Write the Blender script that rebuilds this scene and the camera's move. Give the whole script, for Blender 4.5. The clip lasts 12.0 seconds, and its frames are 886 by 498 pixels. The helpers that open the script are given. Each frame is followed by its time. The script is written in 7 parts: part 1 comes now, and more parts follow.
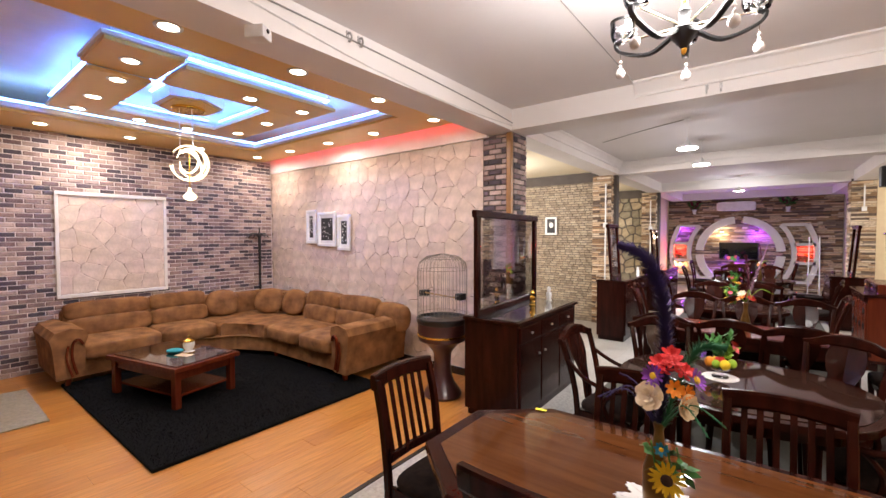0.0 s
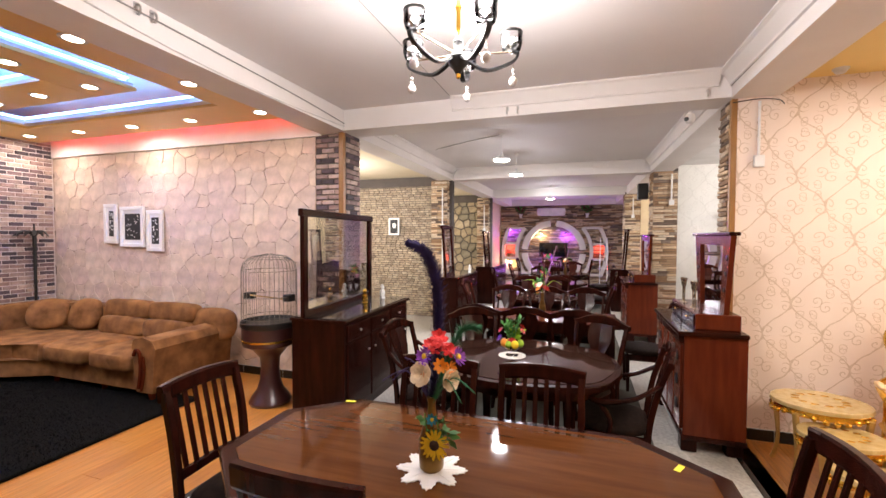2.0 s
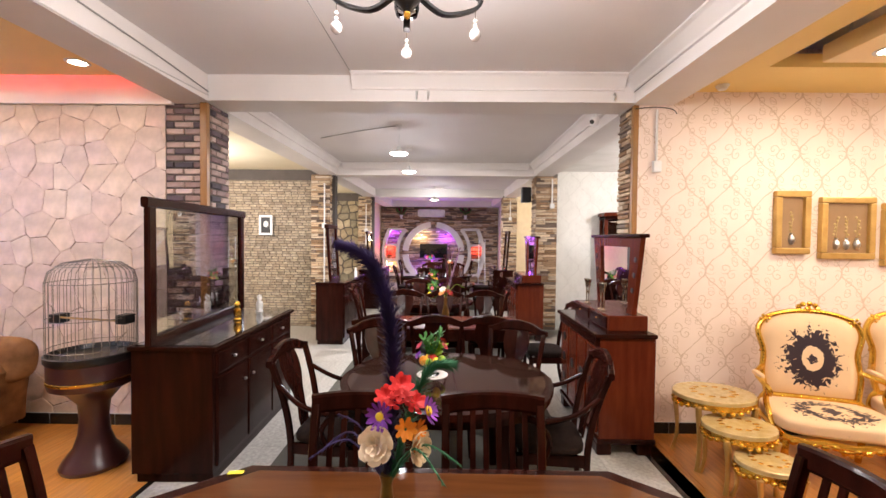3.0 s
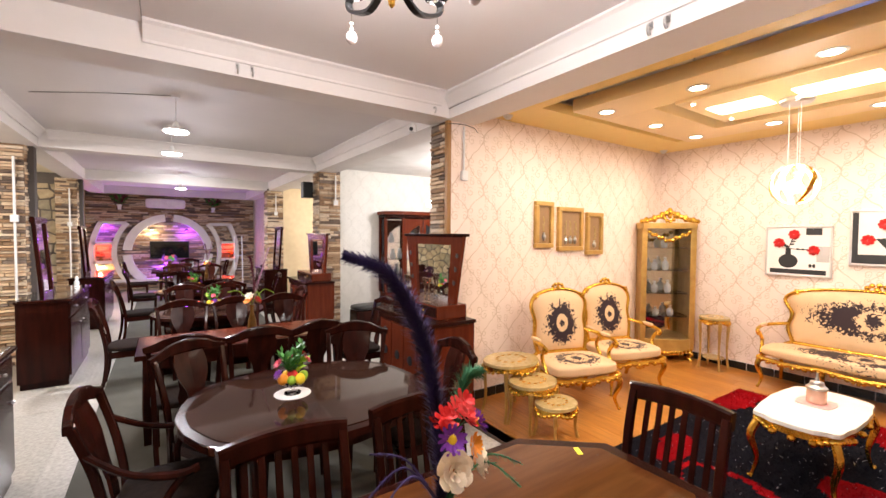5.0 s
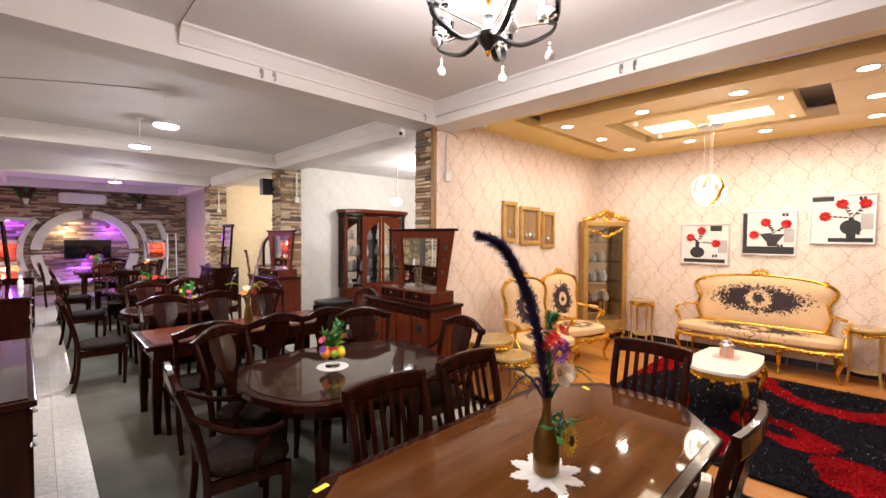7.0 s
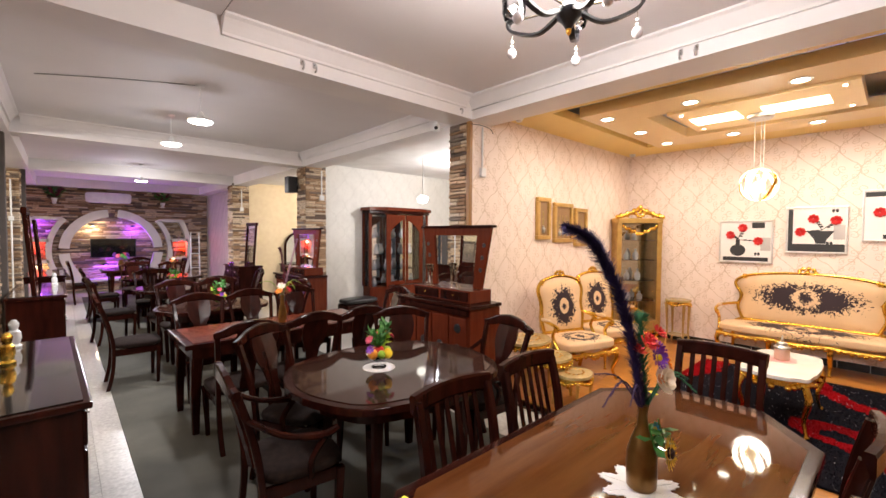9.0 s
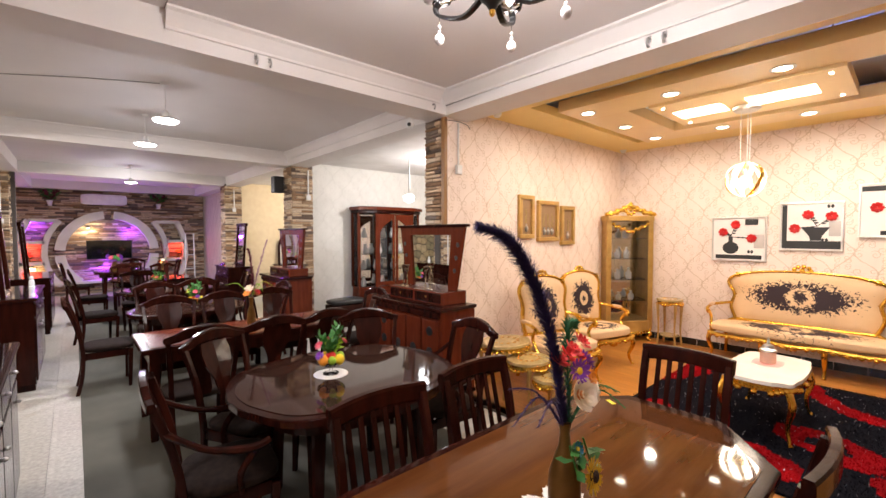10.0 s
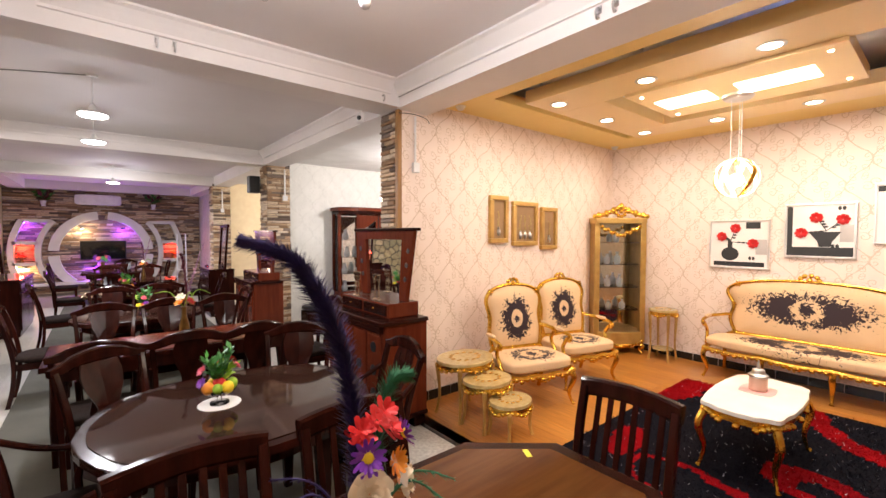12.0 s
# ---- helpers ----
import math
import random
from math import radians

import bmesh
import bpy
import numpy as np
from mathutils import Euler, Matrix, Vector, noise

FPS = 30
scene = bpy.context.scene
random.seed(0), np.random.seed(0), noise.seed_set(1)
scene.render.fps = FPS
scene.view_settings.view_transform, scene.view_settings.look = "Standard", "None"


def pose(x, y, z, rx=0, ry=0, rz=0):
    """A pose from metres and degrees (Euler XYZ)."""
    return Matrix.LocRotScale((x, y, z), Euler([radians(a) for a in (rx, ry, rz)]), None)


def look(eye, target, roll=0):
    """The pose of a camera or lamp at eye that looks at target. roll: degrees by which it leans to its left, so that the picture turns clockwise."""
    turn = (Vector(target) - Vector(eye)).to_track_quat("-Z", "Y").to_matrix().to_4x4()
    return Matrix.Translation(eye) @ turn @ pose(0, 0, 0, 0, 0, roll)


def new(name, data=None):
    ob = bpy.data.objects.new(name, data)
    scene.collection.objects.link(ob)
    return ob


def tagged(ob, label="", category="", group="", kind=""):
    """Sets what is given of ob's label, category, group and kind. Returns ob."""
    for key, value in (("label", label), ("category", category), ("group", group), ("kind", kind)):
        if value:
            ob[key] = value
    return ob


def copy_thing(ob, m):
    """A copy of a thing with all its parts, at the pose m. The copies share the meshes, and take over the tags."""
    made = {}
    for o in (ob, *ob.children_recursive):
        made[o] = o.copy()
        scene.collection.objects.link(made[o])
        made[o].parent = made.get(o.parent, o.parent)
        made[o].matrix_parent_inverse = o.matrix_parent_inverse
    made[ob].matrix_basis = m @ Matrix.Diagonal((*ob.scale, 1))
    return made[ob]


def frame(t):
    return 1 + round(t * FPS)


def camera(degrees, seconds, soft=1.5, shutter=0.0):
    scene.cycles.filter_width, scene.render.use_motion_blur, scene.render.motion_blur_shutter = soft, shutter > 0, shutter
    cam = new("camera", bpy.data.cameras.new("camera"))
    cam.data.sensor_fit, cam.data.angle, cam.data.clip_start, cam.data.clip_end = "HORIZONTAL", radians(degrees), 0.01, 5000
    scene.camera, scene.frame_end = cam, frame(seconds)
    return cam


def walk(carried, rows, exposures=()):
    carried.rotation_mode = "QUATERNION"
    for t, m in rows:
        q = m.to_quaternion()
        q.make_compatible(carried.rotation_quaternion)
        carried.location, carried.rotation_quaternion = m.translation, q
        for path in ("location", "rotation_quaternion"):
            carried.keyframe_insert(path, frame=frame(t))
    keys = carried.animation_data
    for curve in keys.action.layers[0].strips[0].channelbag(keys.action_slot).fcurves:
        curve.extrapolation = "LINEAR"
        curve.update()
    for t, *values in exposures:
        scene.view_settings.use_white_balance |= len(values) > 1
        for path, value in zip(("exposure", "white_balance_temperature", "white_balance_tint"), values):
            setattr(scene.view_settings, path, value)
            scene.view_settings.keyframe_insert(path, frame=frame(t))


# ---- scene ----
cam = camera(93.5, 12.0)
PATH = [
    (0, (-0.27, 0.922, 1.748), (-1.494, 2.503, 1.684), -0.1),
    (0.5, (-0.11, 0.887, 1.707), (-1.273, 2.513, 1.648), -0.1),
    (1, (0.03, 0.829, 1.722), (-1.022, 2.529, 1.66), -0.1),
    (1.5, (0.096, 0.845, 1.748), (-0.784, 2.64, 1.69), -0.1),
    (2, (0.013, 0.961, 1.738), (-0.612, 2.86, 1.677), 0.2),
    (2.5, (-0.211, 1.182, 1.743), (-0.527, 3.156, 1.686), 0.2),
    (2.7, (-0.29, 1.277, 1.727), (-0.482, 3.267, 1.676), 0.4),
    (4.3, (-0.861, 1.852, 1.749), (-0.144, 3.718, 1.677), 0.2),
    (4.5, (-0.946, 1.795, 1.751), (-0.078, 3.596, 1.683), 0.2),
    (5, (-1.161, 1.677, 1.766), (-0.043, 3.335, 1.699), 0.4),
    (5.5, (-1.469, 1.694, 1.741), (-0.221, 3.256, 1.674), 0.4),
    (6, (-1.717, 1.709, 1.73), (-0.374, 3.191, 1.666), 0.4),
    (6.5, (-1.833, 1.704, 1.716), (-0.432, 3.129, 1.652), 0.4),
    (7, (-1.972, 1.693, 1.702), (-0.58, 3.128, 1.638), 0.4),
    (7.5, (-2.075, 1.809, 1.695), (-0.688, 3.249, 1.628), 0.4),
    (7.7, (-2.122, 1.888, 1.702), (-0.738, 3.329, 1.637), 0.6),
    (9.5, (-1.994, 1.965, 1.67), (-0.659, 3.452, 1.599), -0.0),
    (10, (-1.727, 1.831, 1.683), (-0.403, 3.328, 1.61), -0.1),
    (10.5, (-1.529, 1.844, 1.679), (-0.215, 3.349, 1.604), 0.1),
    (11, (-1.271, 1.914, 1.715), (0.023, 3.437, 1.636), -0.1),
    (11.5, (-1.06, 1.859, 1.713), (0.218, 3.395, 1.636), -0.0),
    (12, (-0.989, 1.751, 1.724), (0.276, 3.298, 1.652), 0.1),
]
walk(cam, [(t, look(eye, target, roll)) for t, eye, target, roll in PATH], exposures=[(0, 0.06), (2.5, 0.18), (4.5, 0.27), (5.5, 0.13), (6.5, -0.02), (9.5, -0.06), (12, 0.02)])

# ---- world and light ----
world = bpy.data.worlds.new("world")
world.use_nodes = True
world.node_tree.nodes["Background"].inputs[0].default_value = (0.9, 0.93, 1.0, 1)
world.node_tree.nodes["Background"].inputs[1].default_value = 0.05
scene.world = world


def lamp(name, kind, place, watts, colour, size=0.1, target=None, spread=None):
    data = bpy.data.lights.new(name, kind)
    data.energy, data.color = watts, colour
    if kind == "AREA":
        data.shape, data.size = "DISK", size
        if spread:
            data.spread = radians(spread)
    elif kind == "SPOT":
        data.spot_size, data.spot_blend, data.shadow_soft_size = radians(spread or 110), 0.7, size
    else:
        data.shadow_soft_size = size
    ob = new(name, data)
    ob.matrix_world = look(place, target or (place[0], place[1] + 0.0001, place[2] - 1))
    return ob


WARM, COOL, WHITE = (1.0, 0.87, 0.74), (0.95, 0.94, 1.0), (1.0, 0.93, 0.9)

# ---- materials ----


def material(name, colour, rough=0.5, metal=0.0, colour2=None, scale=6.0, bump=0.0, bump_scale=60.0, coat=0.0, stretch=(1, 1, 1), ramp=None, source="noise", spec=0.5, detail=6.0):
    m = bpy.data.materials.new(name)
    m.use_nodes = True
    nt = m.node_tree
    n, link = nt.nodes, nt.links
    b = n["Principled BSDF"]
    b.inputs["Roughness"].default_value = rough
    b.inputs["Metallic"].default_value = metal
    b.inputs["Coat Weight"].default_value = coat
    b.inputs["Coat Roughness"].default_value = 0.06
    b.inputs["Specular IOR Level"].default_value = spec
    tc = n.new("ShaderNodeTexCoord")
    mp = n.new("ShaderNodeMapping")
    mp.inputs["Scale"].default_value = stretch
    link.new(tc.outputs["Object"], mp.inputs[0])
    ns = n.new("ShaderNodeTexNoise")
    ns.inputs["Scale"].default_value, ns.inputs["Detail"].default_value = scale, detail
    link.new(mp.outputs[0], ns.inputs["Vector"])
    cr = n.new("ShaderNodeValToRGB")
    c2 = colour2 or tuple(c * 0.82 for c in colour)
    if ramp is None:
        cr.color_ramp.elements[0].position, cr.color_ramp.elements[1].position = 0.3, 0.7
        cr.color_ramp.elements[0].color, cr.color_ramp.elements[1].color = (*c2, 1), (*colour, 1)
        link.new(ns.outputs["Fac"], cr.inputs[0])
        out = cr.outputs[0]
    else:
        for i, c in enumerate(ramp):
            e = cr.color_ramp.elements[i] if i < 2 else cr.color_ramp.elements.new(i / len(ramp))
            e.position, e.color = i / len(ramp), (*c, 1)
        cr.color_ramp.interpolation = "CONSTANT"
        if source == "object":
            oi = n.new("ShaderNodeObjectInfo")
            link.new(oi.outputs["Random"], cr.inputs[0])
        else:
            ge = n.new("ShaderNodeNewGeometry")
            link.new(ge.outputs["Random Per Island"], cr.inputs[0])
        mx = n.new("ShaderNodeMix")
        mx.data_type, mx.blend_type = "RGBA", "MULTIPLY"
        mx.inputs[0].default_value = 1.0
        g = n.new("ShaderNodeValToRGB")
        g.color_ramp.elements[0].position, g.color_ramp.elements[1].position = 0.25, 0.75
        g.color_ramp.elements[0].color, g.color_ramp.elements[1].color = (0.6, 0.58, 0.56, 1), (1.1, 1.1, 1.1, 1)
        link.new(ns.outputs["Fac"], g.inputs[0])
        link.new(cr.outputs[0], mx.inputs[6])
        link.new(g.outputs[0], mx.inputs[7])
        out = mx.outputs[2]
    link.new(out, b.inputs["Base Color"])
    if bump:
        bn = n.new("ShaderNodeTexNoise")
        bn.inputs["Scale"].default_value, bn.inputs["Detail"].default_value = bump_scale, 4
        link.new(mp.outputs[0], bn.inputs["Vector"])
        bp = n.new("ShaderNodeBump")
        bp.inputs["Strength"].default_value, bp.inputs["Distance"].default_value = bump, 0.01
        link.new(bn.outputs["Fac"], bp.inputs["Height"])
        link.new(bp.outputs[0], b.inputs["Normal"])
    return m


def glow(name, colour, strength):
    m = bpy.data.materials.new(name)
    m.use_nodes = True
    b = m.node_tree.nodes["Principled BSDF"]
    b.inputs["Base Color"].default_value = (*colour, 1)
    b.inputs["Emission Color"].default_value = (*colour, 1)
    b.inputs["Emission Strength"].default_value = strength
    return m


def clear(name, tint=(1, 1, 1), rough=0.0):
    m = bpy.data.materials.new(name)
    m.use_nodes = True
    nt = m.node_tree
    n, link = nt.nodes, nt.links
    n.remove(n["Principled BSDF"])
    tr, gl, mix, fr = n.new("ShaderNodeBsdfTransparent"), n.new("ShaderNodeBsdfGlossy"), n.new("ShaderNodeMixShader"), n.new("ShaderNodeFresnel")
    tr.inputs[0].default_value = (*tint, 1)
    gl.inputs["Roughness"].default_value = rough
    fr.inputs[0].default_value = 1.5
    link.new(fr.outputs[0], mix.inputs[0])
    link.new(tr.outputs[0], mix.inputs[1])
    link.new(gl.outputs[0], mix.inputs[2])
    link.new(mix.outputs[0], n["Material Output"].inputs[0])
    return m


DARK = material("dark_mahogany", (0.03, 0.0062, 0.0036), 0.2, colour2=(0.011, 0.0028, 0.002), scale=5, stretch=(3, 3, 0.4), coat=0.14, spec=0.07)
DARKTOP = material("table_top_mahogany", (0.1, 0.036, 0.0115), 0.04, colour2=(0.064, 0.02, 0.0062), scale=4, stretch=(0.5, 5, 5), coat=0.18, spec=0.18)
OVALTOP = material("oval_top_mahogany", (0.04, 0.019, 0.013), 0.05, colour2=(0.026, 0.011, 0.008), scale=4, stretch=(0.5, 5, 5), coat=0.2, spec=0.2)
REDWOOD = material("red_mahogany", (0.115, 0.022, 0.0085), 0.24, colour2=(0.08, 0.0135, 0.0055), scale=6, stretch=(4, 4, 0.5), coat=0.14, spec=0.12)
GOLD = material("gold_leaf", (0.86, 0.55, 0.1), 0.24, 1.0, colour2=(0.62, 0.36, 0.05), scale=14, bump=0.25, bump_scale=70)
GOLDPAINT = material("gold_paint", (0.6, 0.39, 0.13), 0.34, 0.5, colour2=(0.46, 0.28, 0.08), scale=10)
CREAMGOLD = material("cream_gilt_top", (0.6, 0.45, 0.22), 0.25, 0.15, colour2=(0.46, 0.32, 0.12), scale=22, coat=0.5)
WHITEPAINT = material("white_paint", (0.82, 0.81, 0.81), 0.55, colour2=(0.72, 0.71, 0.70), scale=3, bump=0.05)
CEILPAINT = material("ceiling_paint", (0.78, 0.75, 0.755), 0.7, colour2=(0.73, 0.70, 0.705), scale=1.2, bump=0.04, bump_scale=20)
BEAMPAINT = material("beam_paint", (0.80, 0.77, 0.76), 0.6, colour2=(0.74, 0.71, 0.70), scale=2.0, bump=0.08, bump_scale=25)
TAN = material("tan_ceiling_paint", (0.84, 0.57, 0.2), 0.4, colour2=(0.78, 0.52, 0.17), scale=1.5)
GOLDCEIL = material("ochre_ceiling_paint", (0.86, 0.63, 0.3), 0.35, colour2=(0.80, 0.57, 0.26), scale=1.5)
CREAMCEIL = material("cream_ceiling_paint", (0.84, 0.76, 0.58), 0.6, colour2=(0.78, 0.70, 0.52), scale=1.5)
YELLOWCEIL = material("yellow_ceiling_paint", (0.85, 0.63, 0.22), 0.5, colour2=(0.80, 0.58, 0.19), scale=1.5)
CREAMWALL = material("cream_wallpaper", (0.74, 0.62, 0.42), 0.6, colour2=(0.68, 0.55, 0.36), scale=8)
PALEWALL = material("pale_wallpaper", (0.78, 0.76, 0.70), 0.6, colour2=(0.70, 0.68, 0.62), scale=9)
DARKGAP = material("mortar_dark", (0.10, 0.085, 0.075), 0.9, bump=0.2)
MORTAR = material("mortar_pale", (0.72, 0.63, 0.6), 0.9, bump=0.3)
RUGBLACK = material("black_shag", (0.006, 0.006, 0.007), 0.95, colour2=(0.002, 0.002, 0.0025), scale=80, bump=1.0, bump_scale=180, spec=0.1)
SUEDE = material("brown_suede", (0.32, 0.155, 0.062), 0.85, colour2=(0.115, 0.048, 0.018), scale=6, bump=0.25, bump_scale=120, spec=0.2)
SEATCLOTH = material("dark_seat_cloth", (0.02, 0.012, 0.009), 0.85, colour2=(0.01, 0.006, 0.005), scale=30, bump=0.2, bump_scale=200, spec=0.08)
BLACK = material("black_plastic", (0.012, 0.012, 0.013), 0.35)
BLACKTILE = material("black_skirting", (0.015, 0.014, 0.014), 0.25)
METAL = material("brushed_metal", (0.6, 0.6, 0.6), 0.3, 1.0)
WHITEPLASTIC = material("white_plastic", (0.82, 0.82, 0.82), 0.35)
MIRROR = material("mirror_silver", (0.86, 0.88, 0.88), 0.015, 1.0, colour2=(0.86, 0.88, 0.88))
GLASS = clear("clear_glass")
MARBLE = material("white_marble", (0.86, 0.83, 0.78), 0.15, colour2=(0.78, 0.74, 0.68), scale=4, coat=0.4)
BLACKGLASS = material("black_glass", (0.01, 0.012, 0.012), 0.05, coat=1.0)
CARPET = material("olive_grey_runner", (0.085, 0.08, 0.064), 0.95, colour2=(0.05, 0.047, 0.037), scale=2.2, bump=0.4, bump_scale=250)

BULB = glow("lit_bulb", (1.0, 0.96, 0.9), 30)
SPOTWARM = glow("lit_downlight", (1.0, 0.9, 0.7), 30)
LEDBLUE = glow("blue_led", (0.1, 0.26, 1.0), 26)
LEDICE = glow("ice_led", (0.22, 0.47, 1.0), 11)
LEDRED = glow("red_led", (1.0, 0.09, 0.05), 4)
LEDPURPLE = glow("purple_led", (0.3, 0.05, 1.0), 9)
LEDWHITE = glow("warm_led", (1.0, 0.85, 0.62), 9)

# ---- mesh helpers ----


def mesh_of(bm, name):
    me = bpy.data.meshes.new(name)
    bm.normal_update()
    bm.to_mesh(me)
    bm.free()
    return me


def part(name, bm, mat, parent=None, label="", smooth=False, kind=""):
    me = mesh_of(bm, name)
    me.materials.append(mat)
    if smooth:
        me.shade_smooth()
        me.set_sharp_from_angle(angle=radians(40))
    ob = new(name, me)
    ob.parent = parent
    return tagged(ob, label=label, kind=kind)


def thing(name, label, category, group="", m=None, kind=""):
    ob = new(name)
    ob.empty_display_size = 0.1
    if m:
        ob.matrix_basis = m
    return tagged(ob, label, category, group, kind)


def box(x0, y0, z0, x1, y1, z1, bevel=0.0, bm=None, seg=2):
    bm = bm or bmesh.new()
    r = bmesh.ops.create_cube(bm, size=1.0)
    bmesh.ops.transform(bm, verts=r["verts"], matrix=Matrix.LocRotScale(((x0 + x1) / 2, (y0 + y1) / 2, (z0 + z1) / 2), None, (abs(x1 - x0), abs(y1 - y0), abs(z1 - z0))))
    if bevel:
        edges = list({e for v in r["verts"] for e in v.link_edges})
        bmesh.ops.bevel(bm, geom=edges, offset=bevel, segments=seg, affect="EDGES", profile=0.6)
    return bm


def prism(points, z0, z1, bevel=0.0, bm=None, seg=2):
    bm = bm or bmesh.new()
    low = [bm.verts.new((x, y, z0)) for x, y in points]
    top = [bm.verts.new((x, y, z1)) for x, y in points]
    k = len(points)
    ft = bm.faces.new(top)
    bm.faces.new(low[::-1])
    for i in range(k):
        bm.faces.new((low[i], low[(i + 1) % k], top[(i + 1) % k], top[i]))
    if bevel:
        bmesh.ops.bevel(bm, geom=list(ft.edges), offset=bevel, segments=seg, affect="EDGES", profile=0.6)
    return bm


def lathe(profile, steps=20, bm=None, at=(0, 0, 0), cap=True):
    bm = bm or bmesh.new()
    rings = []
    for r, z in profile:
        rings.append([bm.verts.new((at[0] + r * math.cos(2 * math.pi * i / steps), at[1] + r * math.sin(2 * math.pi * i / steps), at[2] + z)) for i in range(steps)])
    for a, b in zip(rings, rings[1:]):
        for i in range(steps):
            bm.faces.new((a[i], a[(i + 1) % steps], b[(i + 1) % steps], b[i]))
    if cap:
        bm.faces.new(rings[0][::-1])
        bm.faces.new(rings[-1])
    else:
        for i in range(steps):
            bm.faces.new((rings[-1][i], rings[-1][(i + 1) % steps], rings[0][(i + 1) % steps], rings[0][i]))
    return bm


def tube(points, radii, steps=8, bm=None, flat=1.0):
    """A rounded bar along points; radii a number or one per point; flat squeezes its second axis."""
    bm = bm or bmesh.new()
    pts = [Vector(p) for p in points]
    if not isinstance(radii, (list, tuple)):
        radii = [radii] * len(pts)
    rings = []
    side = None
    for i, p in enumerate(pts):
        d = (pts[min(i + 1, len(pts) - 1)] - pts[max(i - 1, 0)]).normalized()
        if side is None:
            side = d.cross(Vector((0, 0, 1)) if abs(d.z) < 0.9 else Vector((1, 0, 0))).normalized()
        else:
            side = (side - d * side.dot(d)).normalized()
        up = d.cross(side)
        rings.append([bm.verts.new(p + radii[i] * (math.cos(2 * math.pi * k / steps) * side + flat * math.sin(2 * math.pi * k / steps) * up)) for k in range(steps)])
    for a, b in zip(rings, rings[1:]):
        for k in range(steps):
            bm.faces.new((a[k], a[(k + 1) % steps], b[(k + 1) % steps], b[k]))
    bm.faces.new(rings[0][::-1])
    bm.faces.new(rings[-1])
    bmesh.ops.recalc_face_normals(bm, faces=bm.faces)
    return bm


def ball(x, y, z, rx, ry=None, rz=None, bm=None, u=12, v=8):
    bm = bm or bmesh.new()
    r = bmesh.ops.create_uvsphere(bm, u_segments=u, v_segments=v, radius=1.0)
    bmesh.ops.transform(bm, verts=r["verts"], matrix=Matrix.LocRotScale((x, y, z), None, (rx, ry or rx, rz or rx)))
    return bm


def arc(cx, cz, r, a0, a1, k, y=0.0):
    return [(cx + r * math.cos(radians(a0 + (a1 - a0) * i / k)), y, cz + r * math.sin(radians(a0 + (a1 - a0) * i / k))) for i in range(k + 1)]


def bend(points, per=6):
    """A smooth line through points (Catmull-Rom)."""
    p = [Vector(points[0])] + [Vector(q) for q in points] + [Vector(points[-1])]
    out = []
    for i in range(1, len(p) - 2):
        for k in range(per):
            t = k / per
            out.append(0.5 * ((2 * p[i]) + (-p[i - 1] + p[i + 1]) * t + (2 * p[i - 1] - 5 * p[i] + 4 * p[i + 1] - p[i + 2]) * t * t + (-p[i - 1] + 3 * p[i] - 3 * p[i + 1] + p[i + 2]) * t ** 3))
    out.append(p[-2])
    return out


def wall(name, x0, y0, z0, x1, y1, z1, mat, label, category="wall"):
    return tagged(part(name, box(x0, y0, z0, x1, y1, z1), mat), label, category, kind="structure")
lamp("chandelier_lamp", "POINT", (-0.548, 2.887, 2.72), 145, WHITE, 0.25)
for x, y, w in ((-1.03, 6.69, 65), (-1.04, 8.13, 80), (-0.79, 12.95, 170)):
    lamp("pendant_lamp", "AREA", (x, y, 2.74), w * 0.78, COOL, 0.16)
    lamp("pendant_lamp", "POINT", (x, y, 2.62), w * 0.1, COOL, 0.1)
for x, y in ((-3.35, 2.0), (-3.35, 3.85), (-5.35, 4.72), (-7.15, 4.68), (-7.15, 2.4), (-4.6, 3.2), (-5.8, 2.2)):
    lamp("downlight_lamp", "AREA", (x, y, 3.08), 13 if y > 4.5 else 20, (1.0, 0.87, 0.75), 0.12)
for x, y in ((2.46, 4.2), (2.48, 2.55), (4.23, 4.2), (4.26, 2.62), (2.5, 1.75), (4.28, 1.7)):
    lamp("downlight_lamp", "AREA", (x, y, 2.96), 19, WARM, 0.12)
lamp("salon_pendant_lamp", "POINT", (3.33, 2.97, 2.2), 40, WARM, 0.17)
# Added fill points that brighten the side bays; only one has a fixture.
lamp("bay_lamp", "POINT", (3.4, 7.3, 2.7), 150, WHITE, 0.1)
lamp("bay_lamp", "POINT", (-4.5, 7.3, 2.7), 200, WHITE, 0.1)
lamp("bay_lamp", "POINT", (3.2, 11.5, 2.7), 150, WARM, 0.1)
lamp("bay_lamp", "POINT", (-4.5, 11.5, 2.7), 150, WARM, 0.1)
for x, z, w, c in ((-2.66, 1.38, 11, (1.0, 0.05, 0.03)), (-2.62, 0.75, 11, (1.0, 0.75, 0.45)), (-2.55, 2.0, 20, (0.3, 0.05, 1.0)), (0.74, 1.38, 11, (1.0, 0.05, 0.03)), (-0.5, 1.8, 20, (0.3, 0.05, 1.0)), (-1.1, 0.72, 30, (0.3, 0.05, 1.0)), (-1.42, 1.82, 16, (1.0, 0.8, 0.55))):
    lamp("niche_lamp", "POINT", (x, 17.3, z), w, c, 0.05)

# ---- the setting ----
XL, XR, YW, ZB, ZC = -2.53, 1.215, 5.16, 2.92, 3.15
XWL, XWR, YEND, YBACK = -7.62, 5.24, 17.5, -3.0

